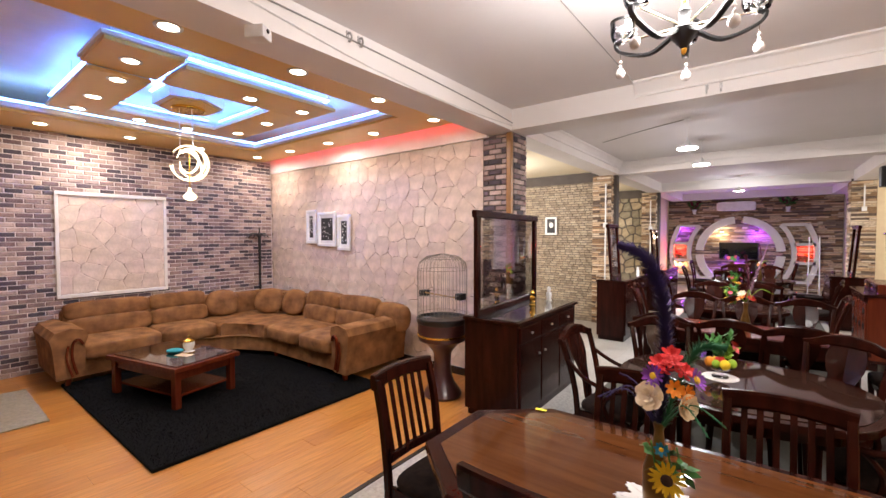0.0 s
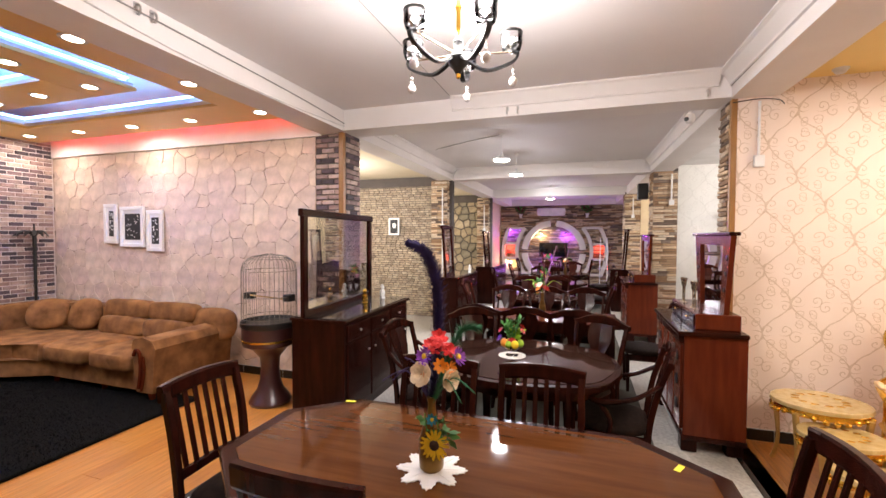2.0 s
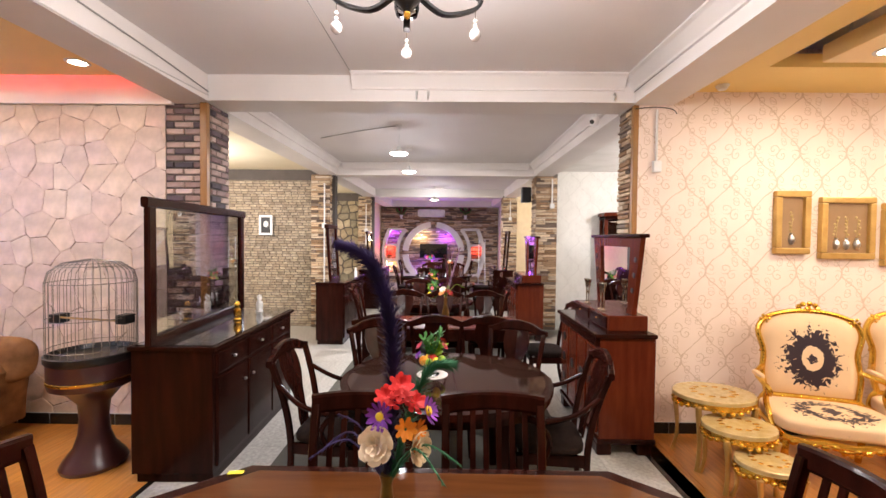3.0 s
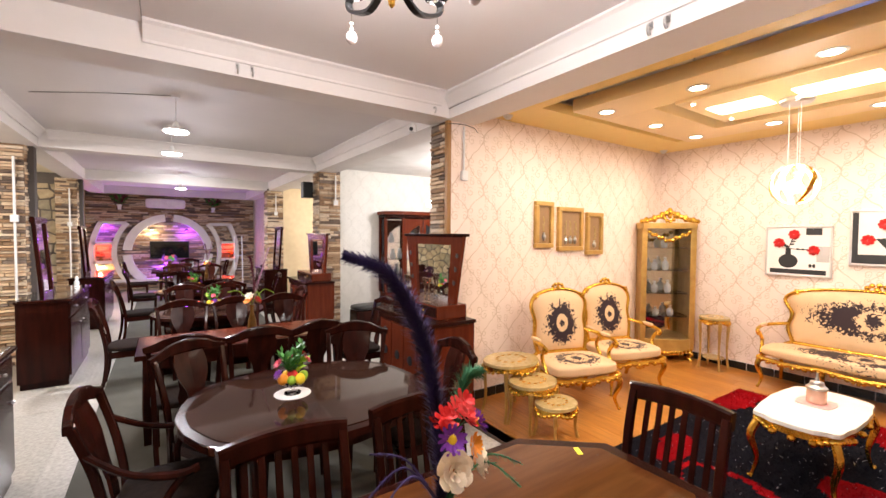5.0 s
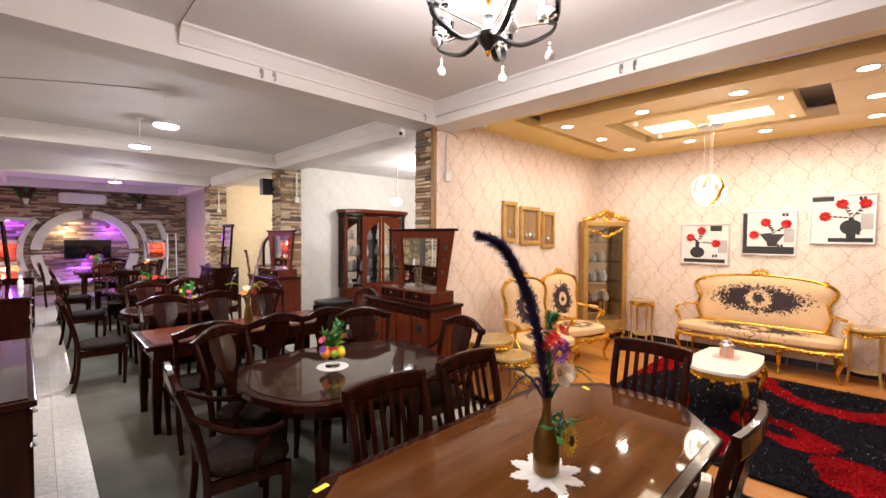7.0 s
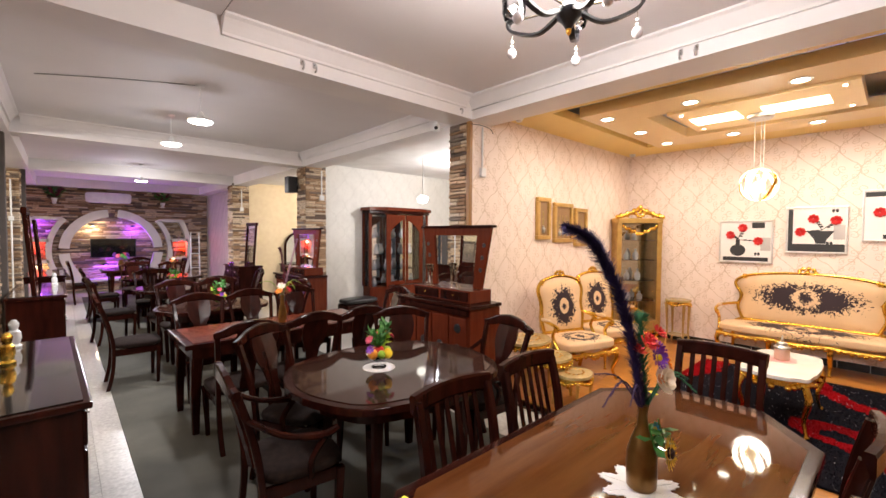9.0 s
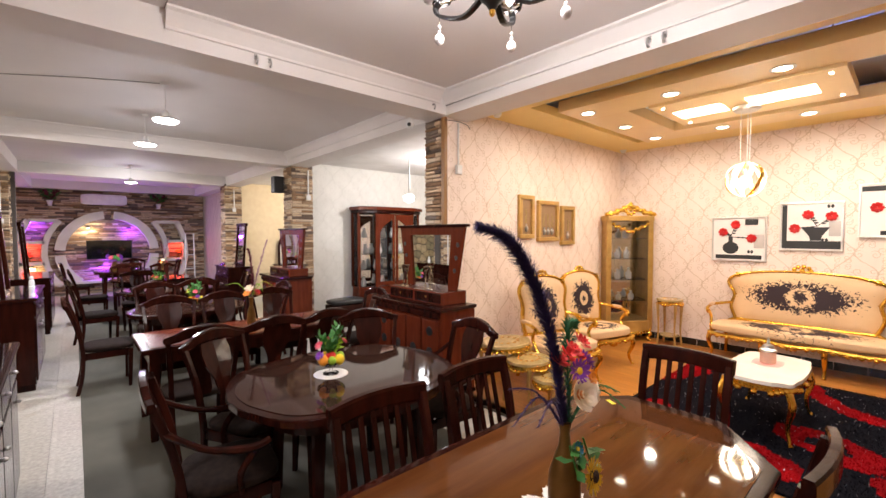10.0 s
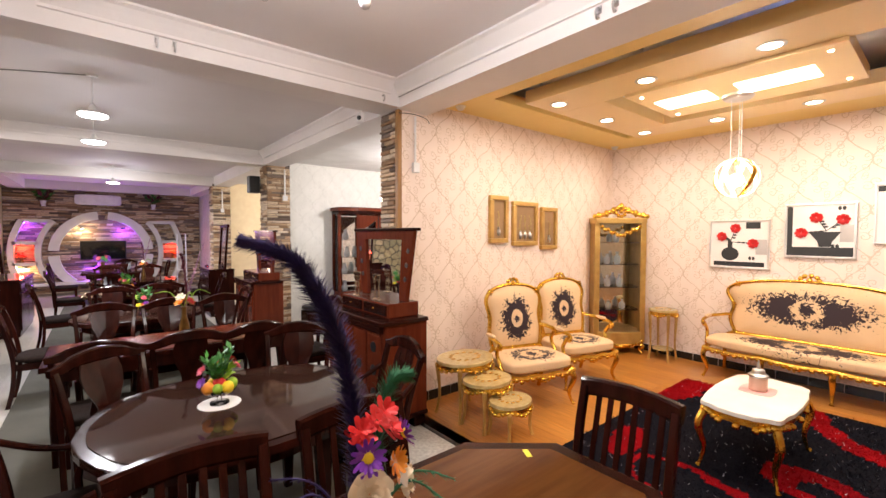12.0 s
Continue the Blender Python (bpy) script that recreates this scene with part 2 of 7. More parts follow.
STONEGAP = material("stone_joint", (0.64, 0.50, 0.42), 0.9, colour2=(0.09, 0.055, 0.04), scale=7, bump=0.2, detail=3)
for nd in STONEGAP.node_tree.nodes:
    if nd.type == "VALTORGB":
        nd.color_ramp.elements[0].position, nd.color_ramp.elements[1].position = 0.4, 0.47
DAMASK = material("damask_wallpaper", (0.84, 0.715, 0.64), 0.55, colour2=(0.80, 0.67, 0.595), scale=5)


def damask_pattern(m, axis, line=(0.48, 0.34, 0.22)):
    """Scrolled ogee lattice, drawn as thin printed lines."""
    nt = m.node_tree
    n, link = nt.nodes, nt.links
    b = n["Principled BSDF"]
    base = b.inputs["Base Color"].links[0].from_socket
    tc = n.new("ShaderNodeTexCoord")
    wob = n.new("ShaderNodeTexNoise")
    wob.inputs["Scale"].default_value, wob.inputs["Detail"].default_value = 7.0, 1.0
    link.new(tc.outputs["Object"], wob.inputs["Vector"])
    add = n.new("ShaderNodeMixRGB")
    add.blend_type, add.inputs[0].default_value = "LINEAR_LIGHT", 0.025
    link.new(tc.outputs["Object"], add.inputs[1])
    link.new(wob.outputs["Color"], add.inputs[2])
    sp = n.new("ShaderNodeSeparateXYZ")
    link.new(add.outputs[0], sp.inputs[0])

    def op(kind, a, c=None):
        q = n.new("ShaderNodeMath")
        q.operation = kind
        for i, v in enumerate((a, c)):
            if v is None:
                continue
            if isinstance(v, (int, float)):
                q.inputs[i].default_value = v
            else:
                link.new(v, q.inputs[i])
        return q.outputs[0]

    u, v = op("DIVIDE", sp.outputs[axis], 0.4), op("DIVIDE", sp.outputs[2], 0.53)

    def cell(x, off):
        return op("ABSOLUTE", op("SUBTRACT", op("FRACT", op("ADD", x, off + 20.0)), 0.5))

    def both(x, y):
        return op("MAXIMUM", x, y)

    def sine(x):
        return op("SINE", op("MULTIPLY", x, 2 * math.pi))

    def ogee(sign, off):
        bow = op("MULTIPLY", sine(v), 0.25 * sign)
        return op("LESS_THAN", cell(op("ADD", u, bow), off), 0.017)

    def scroll(off, cu, cv, radius, turns):
        """A spiral stroke about (cu, cv) of each mirrored cell."""
        a, b_ = op("SUBTRACT", cell(u, off), cu), op("MULTIPLY", op("SUBTRACT", cell(v, off), cv), 1.36)
        r = op("SQRT", op("ADD", op("MULTIPLY", a, a), op("MULTIPLY", b_, b_)))
        wind = op("DIVIDE", op("ARCTAN2", b_, a), 2 * math.pi)
        stroke = op("LESS_THAN", op("FRACT", op("ADD", op("SUBTRACT", op("MULTIPLY", r, turns / radius), wind), 4.0)), 0.2)
        return op("MULTIPLY", stroke, op("LESS_THAN", r, radius))

    lines = both(ogee(1, 0.0), ogee(-1, 0.5))
    for args in ((0.0, 0.16, 0.2, 0.13, 1.4), (0.5, 0.16, 0.2, 0.13, 1.4), (0.0, 0.1, 0.4, 0.09, 1.2), (0.5, 0.1, 0.4, 0.09, 1.2), (0.0, 0.36, 0.06, 0.08, 1.2), (0.5, 0.36, 0.06, 0.08, 1.2)):
        lines = both(lines, scroll(*args))
    mask = n.new("ShaderNodeTexNoise")
    mask.inputs["Scale"].default_value = 30.0
    link.new(tc.outputs["Object"], mask.inputs["Vector"])
    fade = op("MULTIPLY", lines, op("ADD", op("MULTIPLY", mask.outputs["Fac"], 0.6), 0.27))
    mx = n.new("ShaderNodeMix")
    mx.data_type = "RGBA"
    link.new(fade, mx.inputs[0])
    link.new(base, mx.inputs[6])
    mx.inputs[7].default_value = (*line, 1)
    link.new(mx.outputs[2], b.inputs["Base Color"])


damask_pattern(DAMASK, 0)
DAMASK2 = material("damask_wallpaper_side", (0.84, 0.72, 0.655), 0.55, colour2=(0.80, 0.68, 0.615), scale=5)
damask_pattern(DAMASK2, 1)
PALEDAMASK = material("pale_damask", (0.74, 0.74, 0.70), 0.6, colour2=(0.68, 0.68, 0.64), scale=5)
damask_pattern(PALEDAMASK, 0, (0.56, 0.56, 0.52))
GREYDAMASK = material("grey_damask", (0.6, 0.57, 0.5), 0.6, colour2=(0.5, 0.47, 0.41), scale=5)
damask_pattern(GREYDAMASK, 1, (0.16, 0.13, 0.1))

TERRAZZO = material("terrazzo", (0.46, 0.44, 0.40), 0.35, colour2=(0.30, 0.285, 0.255), scale=26, coat=0.25, detail=12)
OAK = material("oak_laminate", (0.62, 0.29, 0.085), 0.3, colour2=(0.50, 0.215, 0.055), scale=5, stretch=(0.35, 5, 5), coat=0.3)

wall("floor", XWL - 0.3, YBACK - 0.2, -0.2, XWR + 0.3, YEND + 0.3, -0.012, DARKGAP, "grey screed floor under the tiles and boards", "floor")
# ceilings
ceil_main = wall("ceiling", XL - 0.2, YBACK, ZC, XR + 0.2, YEND, ZC + 0.2, CEILPAINT, "matt white plaster ceiling of the hall", "ceiling")
# walls round the rooms
wall("wall_west", XWL - 0.2, YBACK, 0, XWL, YW, 3.6, MORTAR, "mortar bed of a brick-clad wall")
wall("wall_north_west", XWL - 0.2, YW + 0.012, 0, -2.962, YW + 0.2, 3.6, STONEGAP, "stone-clad wall of the lounge")
wall("wall_north_east", XR + 0.06, YW, 0, XWR + 0.2, YW + 0.2, 3.6, DAMASK, "pink-beige damask wallpaper wall")
wall("wall_east", XWR, YBACK, 0, XWR + 0.2, YW, 3.6, DAMASK2, "pink-beige damask wallpaper wall behind the sofa")
# South side is never in view; this wall is added to close the room.
wall("wall_south", XWL - 0.2, YBACK - 0.2, 0, XWR + 0.2, YBACK, 3.6, CREAMWALL, "plain cream wall added unseen behind the camera")
wall("wall_end", XL - 0.6, YEND, 0, XR + 0.5, YEND + 0.2, 3.4, DARKGAP, "end wall clad in stacked stone")
# side bays
wall("wall_bay_west", -7.0, 9.45, 0, XL - 0.05, 9.6, 3.3, DARKGAP, "bay wall clad in small grey bricks")
wall("wall_bay_east", 1.6, 9.42, 0, 6.2, 9.6, 3.3, PALEDAMASK, "pale silver-white patterned wallpaper wall")
wall("wall_bay_far_west", -6.0, 13.6, 0, XL - 0.05, 13.75, 3.3, DARKGAP, "bay wall clad in rough field stones")
wall("wall_bay_far_east", 1.5, 13.6, 0, 5.0, 13.75, 3.3, CREAMWALL, "cream wallpapered bay wall")
wall("wall_side_west", -3.2, 13.75, 0, -3.0, YEND, 3.3, CREAMWALL, "pale cream side wall")
wall("wall_side_east", 1.5, 13.95, 0, 1.7, YEND, 3.3, GREYDAMASK, "grey damask-patterned side wall")
wall("wall_outer_west", -7.2, YW + 0.2, 0, -7.0, 13.75, 3.3, CREAMWALL, "plain cream outer wall")
wall("wall_outer_east", 6.2, YW + 0.2, 0, 6.4, 13.75, 3.3, CREAMWALL, "plain cream outer wall")
wall("ceiling_bay_west", -7.0, YW + 0.2, 3.02, XL - 0.3, 13.75, 3.2, CREAMCEIL, "cream bay ceiling", "ceiling")
wall("ceiling_bay_east", XR + 0.3, YW + 0.2, 3.02, 6.2, 13.75, 3.2, WHITEPAINT, "white bay ceiling", "ceiling")
wall("ceiling_far_west", -3.0, 13.75, 3.02, XL - 0.3, YEND, 3.2, CREAMCEIL, "cream bay ceiling", "ceiling")

# beams with a moulded cornice
for x0, x1, s in ((XL - 0.34, XL, "west"), (XR, XR + 0.36, "east")):
    wall("beam_" + s, x0, YBACK, ZB, x1, YEND, 3.5, BEAMPAINT, "white-painted concrete beam along the hall", "beam")
for i, y in enumerate((5.1, 9.4, 13.55)):
    wall("beam_cross_%d" % (i + 1), XL + 0.002, y, ZB + 0.003, XR - 0.002, y + 0.34, ZC + 0.1, BEAMPAINT, "white-painted concrete cross beam", "beam")
wall("beam_cross_4", XL + 0.002, 17.2, ZB + 0.003, XR - 0.002, YEND, ZC + 0.1, BEAMPAINT, "white-painted concrete cross beam", "beam")


def cornice(name, p0, p1, out, drop=0.1, reach=0.09):
    """A coved plaster moulding from p0 to p1 under the ceiling, standing out towards out."""
    bm = bmesh.new()
    o = Vector((*out, 0))
    prof = [(0.0, 0.0), (reach, 0.0), (reach, -0.015), (reach * 0.75, -0.03), (reach * 0.55, -drop * 0.45), (reach * 0.3, -drop * 0.75), (0.022, -drop * 0.85), (0.022, -drop), (0, -drop)]
    rings = [[bm.verts.new(Vector(p) + o * a + Vector((0, 0, z))) for a, z in prof] for p in (p0, p1)]
    for i in range(len(prof)):
        j = (i + 1) % len(prof)
        bm.faces.new((rings[0][i], rings[0][j], rings[1][j], rings[1][i]))
    bm.faces.new(rings[0])
    bm.faces.new(rings[1][::-1])
    bmesh.ops.recalc_face_normals(bm, faces=bm.faces)
    return tagged(part(name, bm, BEAMPAINT), "white moulded plaster cornice under the ceiling", "cornice", kind="structure")


cornice("trim_1", (XR, YBACK, ZC), (XR, 5.1, ZC), (-1, 0), 0.13, 0.1)
cornice("trim_2", (-1.25, 5.1, ZC), (XR - 0.1, 5.1, ZC), (0, -1), 0.13, 0.1)
cornice("trim_3", (XR, 5.44, ZC), (XR, 9.4, ZC), (-1, 0), 0.12)
cornice("trim_4", (XL, 5.44, ZC), (XL, 9.4, ZC), (1, 0), 0.12)
cornice("trim_5", (XL + 0.1, 9.4, ZC), (XR - 0.1, 9.4, ZC), (0, -1), 0.12)

# lounge ceiling: a flat border, a raised middle, floating panels
def ring_plate(name, outer, inner, z0, z1, mat, label):
    (ax, ay, bx, by), (cx, cy, dx, dy) = outer, inner
    bm = bmesh.new()
    for x0, y0, x1, y1 in ((ax, ay, cx, by), (dx, ay, bx, by), (cx, ay, dx, cy), (cx, dy, dx, by)):
        box(x0, y0, z0, x1, y1, z1, bm=bm)
    bmesh.ops.remove_doubles(bm, verts=bm.verts, dist=0.0001)
    return tagged(part(name, bm, mat), label, "ceiling", kind="structure")


ring_plate("ceiling_lounge_border", (XWL, YBACK, XL - 0.34, 5.0), (-6.75, -1.2, -3.62, 4.42), 3.1, 3.2, TAN, "ochre-tan plasterboard ceiling border with downlights")
wall("ceiling_lounge", XWL, YBACK, 3.45, XL - 0.34, YW, 3.6, WHITEPAINT, "white raised lounge ceiling above the border", "ceiling")
ring_plate("trim_6", (-6.75, -1.2, -3.62, 4.42), (-6.66, -1.1, -3.71, 4.33), 3.13, 3.18, WHITEPAINT, "white stepped lip round the raised ceiling")
# salon ceiling
ring_plate("ceiling_salon_border", (XR + 0.36, YBACK, XWR, YW), (2.0, -0.8, 4.62, 4.62), 3.04, 3.14, YELLOWCEIL, "yellow plasterboard ceiling border of the salon")
wall("ceiling_salon", XR + 0.36, YBACK, 3.42, XWR, YW, 3.6, WHITEPAINT, "white raised salon ceiling", "ceiling")

# ---- furniture builders ----


def bar(points, w, h, bm=None, side=(1, 0, 0)):
    """A rectangular bar along points; w is its width along side, h across; numbers or lists."""
    bm = bm or bmesh.new()
    pts = [Vector(p) for p in points]
    k = len(pts)
    w = w if isinstance(w, (list, tuple)) else [w] * k
    h = h if isinstance(h, (list, tuple)) else [h] * k
    rings = []
    for i, p in enumerate(pts):
        d = (pts[min(i + 1, k - 1)] - pts[max(i - 1, 0)]).normalized()
        s = Vector(side)
        s = (s - d * s.dot(d)).normalized()
        u = d.cross(s)
        c = 0.28
        ring = []
        for a, b in ((1, -1 + c), (1, 1 - c), (1 - c, 1), (-1 + c, 1), (-1, 1 - c), (-1, -1 + c), (-1 + c, -1), (1 - c, -1)):
            ring.append(bm.verts.new(p + s * a * w[i] / 2 + u * b * h[i] / 2))
        rings.append(ring)
    for a, b in zip(rings, rings[1:]):
        for i in range(8):
            bm.faces.new((a[i], a[(i + 1) % 8], b[(i + 1) % 8], b[i]))
    bm.faces.new(rings[0][::-1])
    bm.faces.new(rings[-1])
    bmesh.ops.recalc_face_normals(bm, faces=bm.faces)
    return bm


def plate(points, y0, y1, bevel=0.0, bm=None):
    """An upright board in x and z, from y0 to y1."""
    own = prism([(x, -z) for x, z in points], y0, y1, bevel)
    bmesh.ops.transform(own, verts=own.verts, matrix=Matrix.Rotation(radians(-90), 4, "X"))
    bmesh.ops.recalc_face_normals(own, faces=own.faces)
    if bm is None:
        return own
    me = mesh_of(own, "tmp")
    bm.from_mesh(me)
    bpy.data.meshes.remove(me)
    return bm


def pad(x0, y0, z0, x1, y1, z1, crown=0.3, k=8, power=4.0):
    """A soft cushion that fills the box, with rounded sides and a crowned face."""
    bm = bmesh.new()
    bmesh.ops.create_cube(bm, size=2.0)
    bmesh.ops.subdivide_edges(bm, edges=bm.edges[:], cuts=k - 1, use_grid_fill=True)
    for v in bm.verts:
        x, y, z = v.co
        q = (abs(x) ** power + abs(y) ** power + abs(z) ** power) ** (1 / power)
        m = max(abs(x), abs(y), abs(z))
        f = m / q
        x, y, z = x * f, y * f, z * f
        v.co = ((x0 + x1) / 2 + x * (x1 - x0) / 2, (y0 + y1) / 2 + y * (y1 - y0) / 2, (z0 + z1) / 2 + z * (z1 - z0) / 2 * (1 - crown * 0.35 * (x * x + y * y) / 2))
    return bm


def slat_chair(m, label="dark mahogany dining chair with a slatted back", group="slatted chairs"):
    c = thing("dining_chair", label, "chair", group, m)
    for s in (-1, 1):
        part("back_post", bar(bend([(s * 0.2, -0.17, 0), (s * 0.205, -0.19, 0.25), (s * 0.21, -0.19, 0.46), (s * 0.215, -0.22, 0.75), (s * 0.215, -0.27, 0.97)], 4), 0.036, 0.042), DARK, c)
        part("leg", bar([(s * 0.2, 0.2, 0), (s * 0.205, 0.2, 0.42)], [0.03, 0.044], [0.03, 0.044]), DARK, c)
        part("side_rail", box(s * 0.2 - 0.012, -0.17, 0.37, s * 0.2 + 0.012, 0.18, 0.43, 0.004), DARK, c)
    part("front_rail", box(-0.18, 0.185, 0.37, 0.18, 0.21, 0.43, 0.004), DARK, c)
    part("seat", pad(-0.23, -0.18, 0.42, 0.23, 0.24, 0.49, 0.6), SEATCLOTH, c, "dark cloth seat", True)
    pts = [(-0.235 + 0.47 * i / 8, -0.275 - 0.03 * (1 - ((i - 4) / 4) ** 2), 0.965 + 0.012 * (1 - ((i - 4) / 4) ** 2)) for i in range(9)]
    part("top_rail", bar(pts, 0.035, 0.085, side=(0, 1, 0)), DARK, c)
    part("lower_rail", bar([(-0.21, -0.2, 0.56), (0, -0.215, 0.56), (0.21, -0.2, 0.56)], 0.025, 0.05, side=(0, 1, 0)), DARK, c)
    for i in range(6):
        x = -0.15 + 0.06 * i
        part("slat", bar(bend([(x, -0.21, 0.56), (x, -0.25, 0.74), (x, -0.295, 0.94)], 3), 0.026, 0.012), DARK, c)
    return c


def splat_chair(m, arms=False, label="dark mahogany dining chair with a vase-shaped splat", group="splat-back chairs"):
    c = thing("armchair" if arms else "dining_chair", label, "chair", group, m)
    for s in (-1, 1):
        part("back_post", bar(bend([(s * 0.19, -0.24, 0), (s * 0.2, -0.2, 0.2), (s * 0.205, -0.19, 0.45), (s * 0.215, -0.23, 0.7), (s * 0.235, -0.3, 0.93)], 4), 0.034, 0.036), DARK, c)
        part("leg", bar([(s * 0.19, 0.2, 0), (s * 0.205, 0.21, 0.42)], [0.03, 0.046], [0.03, 0.046]), DARK, c)
        part("side_rail", box(s * 0.2 - 0.012, -0.18, 0.36, s * 0.2 + 0.012, 0.19, 0.43, 0.004), DARK, c)
        if arms:
            part("arm", tube(bend([(s * 0.225, -0.26, 0.8), (s * 0.27, -0.1, 0.70), (s * 0.285, 0.08, 0.66), (s * 0.27, 0.17, 0.67)], 5), [0.016] * 8 + [0.02] * 8), DARK, c, smooth=True)
            part("arm_post", tube(bend([(s * 0.275, 0.12, 0.66), (s * 0.27, 0.04, 0.55), (s * 0.215, 0.05, 0.42)], 4), 0.017), DARK, c, smooth=True)
    part("front_rail", box(-0.185, 0.19, 0.36, 0.185, 0.215, 0.43, 0.004), DARK, c)
    part("seat", pad(-0.235, -0.19, 0.42, 0.235, 0.25, 0.50, 0.7), SEATCLOTH, c, "brown-grey cloth seat", True)
    pts, hs = [], []
    for i in range(13):
        u = (i - 6) / 6
        pts.append((0.262 * u, -0.305 - 0.03 * (1 - u * u), 0.935 + 0.05 * math.cos(u * math.pi / 2) - 0.012 * (1 - abs(abs(u) - 0.75) * 4 if abs(abs(u) - 0.75) < 0.25 else 0)))
        hs.append(0.042 + 0.045 * (1 - abs(u)) ** 0.7)
    part("top_rail", bar(pts, 0.034, hs, side=(0, 1, 0)), DARK, c)
    prof = [(0.05, 0.0), (0.058, 0.05), (0.045, 0.12), (0.062, 0.22), (0.105, 0.32), (0.115, 0.40), (0.1, 0.47)]
    bm = bmesh.new()
    rows = []
    for a, z in prof:
        y = -0.2 - 0.13 * (z / 0.47) ** 1.3
        rows.append([bm.verts.new((x, y + dy, 0.47 + z)) for x, dy in ((-a, 0), (0, -0.012), (a, 0), (a, 0.014), (0, 0.004), (-a, 0.014))])
    for a, b in zip(rows, rows[1:]):
        for i in range(6):
            bm.faces.new((a[i], a[(i + 1) % 6], b[(i + 1) % 6], b[i]))
    bm.faces.new(rows[0])
    bm.faces.new(rows[-1][::-1])
    bmesh.ops.recalc_face_normals(bm, faces=bm.faces)
    part("splat", bm, DARK, c)
    return c


def table(name, outline, m, label, top, height=0.77, thick=0.04, legs=((0.5, 0.3),), inset=0.16, group="", glass=True):
    t = thing(name, label, "table", group, m)
    tp = part("tabletop", prism(outline, height - thick, height, 0.012, seg=3), DARK, t)
    part("top_inlay", prism([(x * 0.93, y * 0.9) for x, y in outline], height - 0.01, height + 0.004), top, tp, "polished veneer field under glass")
    part("apron", prism([(x * (1 - inset), y * (1 - inset)) for x, y in outline], height - thick - 0.09, height - thick), DARK, t)
    for x, y in legs:
        part("leg", bar([(x, y, 0), (x, y, 0.3), (x * 0.98, y * 0.98, height - thick - 0.09)], [0.05, 0.07, 0.09], [0.05, 0.07, 0.09]), DARK, t)
    return t


def octagon(hx, hy, cut):
    return [(hx, -hy + cut), (hx, hy - cut), (hx - cut * 1.2, hy), (-hx + cut * 1.2, hy), (-hx, hy - cut), (-hx, -hy + cut), (-hx + cut * 1.2, -hy), (hx - cut * 1.2, -hy)]


def scalloped(hx, hy, k=48, wave=0.03):
    out = []
    for i in range(k):
        a = 2 * math.pi * i / k
        c, s = math.cos(a), math.sin(a)
        q = 1 - wave * (0.5 - 0.5 * math.cos(8 * a))
        out.append((hx * math.copysign(abs(c) ** 0.8, c) * q, hy * math.copysign(abs(s) ** 0.8, s) * q))
    return out


def facing(x, y, turn):
    return pose(x, y, 0, 0, 0, turn)


# ---- the hall ----
t1 = table("dining_table", octagon(1.07, 0.5, 0.27), facing(-0.465, 2.645, 0), "polished octagonal mahogany dining table with glass top", DARKTOP, legs=((0.78, 0.3), (-0.78, 0.3), (0.78, -0.3), (-0.78, -0.3)))
lab = "dark mahogany dining chair with slatted back at octagonal table"
for x, y, a in ((-1.63, 2.66, -90), (-0.775, 3.03, 180), (-0.185, 3.05, 180), (0.6, 2.68, 90), (-0.81, 2.29, 0), (0.0, 2.28, 0)):
    if x == -1.63:
        ch = slat_chair(facing(x, y, a), lab)
    else:
        copy_thing(ch, facing(x, y, a))
sticker = material("yellow_sticker", (0.85, 0.75, 0.05), 0.6)
for x, y, a in ((-1.245, 3.075, 8), (0.418, 2.892, 60)):
    tagged(part("price_sticker", box(-0.03, -0.012, 0, 0.03, 0.012, 0.0015), sticker), "small yellow paper sticker on the table glass", "sticker").matrix_basis = pose(x, y, 0.7745, 0, 0, a)

t2 = table("oval_table", scalloped(0.72, 0.62), facing(-0.4, 4.28, 0), "scalloped oval mahogany dining table with dark glass top", OVALTOP, legs=((0.36, 0.3), (-0.36, 0.3), (0.36, -0.3), (-0.36, -0.3)))
lab = "dark mahogany splat-back chair round the oval table"
sc = splat_chair(facing(-0.86, 4.78, -150), False, lab)
copy_thing(sc, facing(0.06, 4.74, 152))
ac = splat_chair(facing(-1.17, 4.2, -96), True, "dark mahogany armchair with curved arms at the oval table", "armchairs")
copy_thing(ac, facing(0.28, 4.12, 84))

t3 = table("long_table", [(0.9, -0.38), (0.9, 0.38), (-0.9, 0.38), (-0.9, -0.38)], facing(-0.46, 6.18, 0), "long rectangular red mahogany dining table with dark bands", REDWOOD, legs=((0.82, 0.31), (-0.82, 0.31), (0.82, -0.31), (-0.82, -0.31)), inset=0.06)
lab = "dark mahogany splat-back chair at the long table"
s3 = None
for x, y, a in ((-1.02, 5.58, 0), (-0.5, 5.58, 0), (-0.03, 5.58, 0), (-0.98, 6.82, 180), (-0.44, 6.82, 180), (0.1, 6.82, 180), (0.74, 6.2, 90)):
    q = facing(x, y, a)
    s3 = tagged(copy_thing(sc, q), lab, group="long table chairs")
t4 = table("oval_table", scalloped(0.65, 0.5), facing(-0.65, 7.85, 0), "oval mahogany dining table farther down the hall", OVALTOP, legs=((0.4, 0.3), (-0.4, 0.3), (0.4, -0.3), (-0.4, -0.3)))
for x, y, a in ((-1.5, 7.75, -90), (-0.9, 8.5, 180), (-0.4, 8.5, 180), (0.2, 7.8, 90)):
    tagged(copy_thing(sc, facing(x, y, a)), "dark mahogany splat-back chair at a farther oval table", group="far chairs")
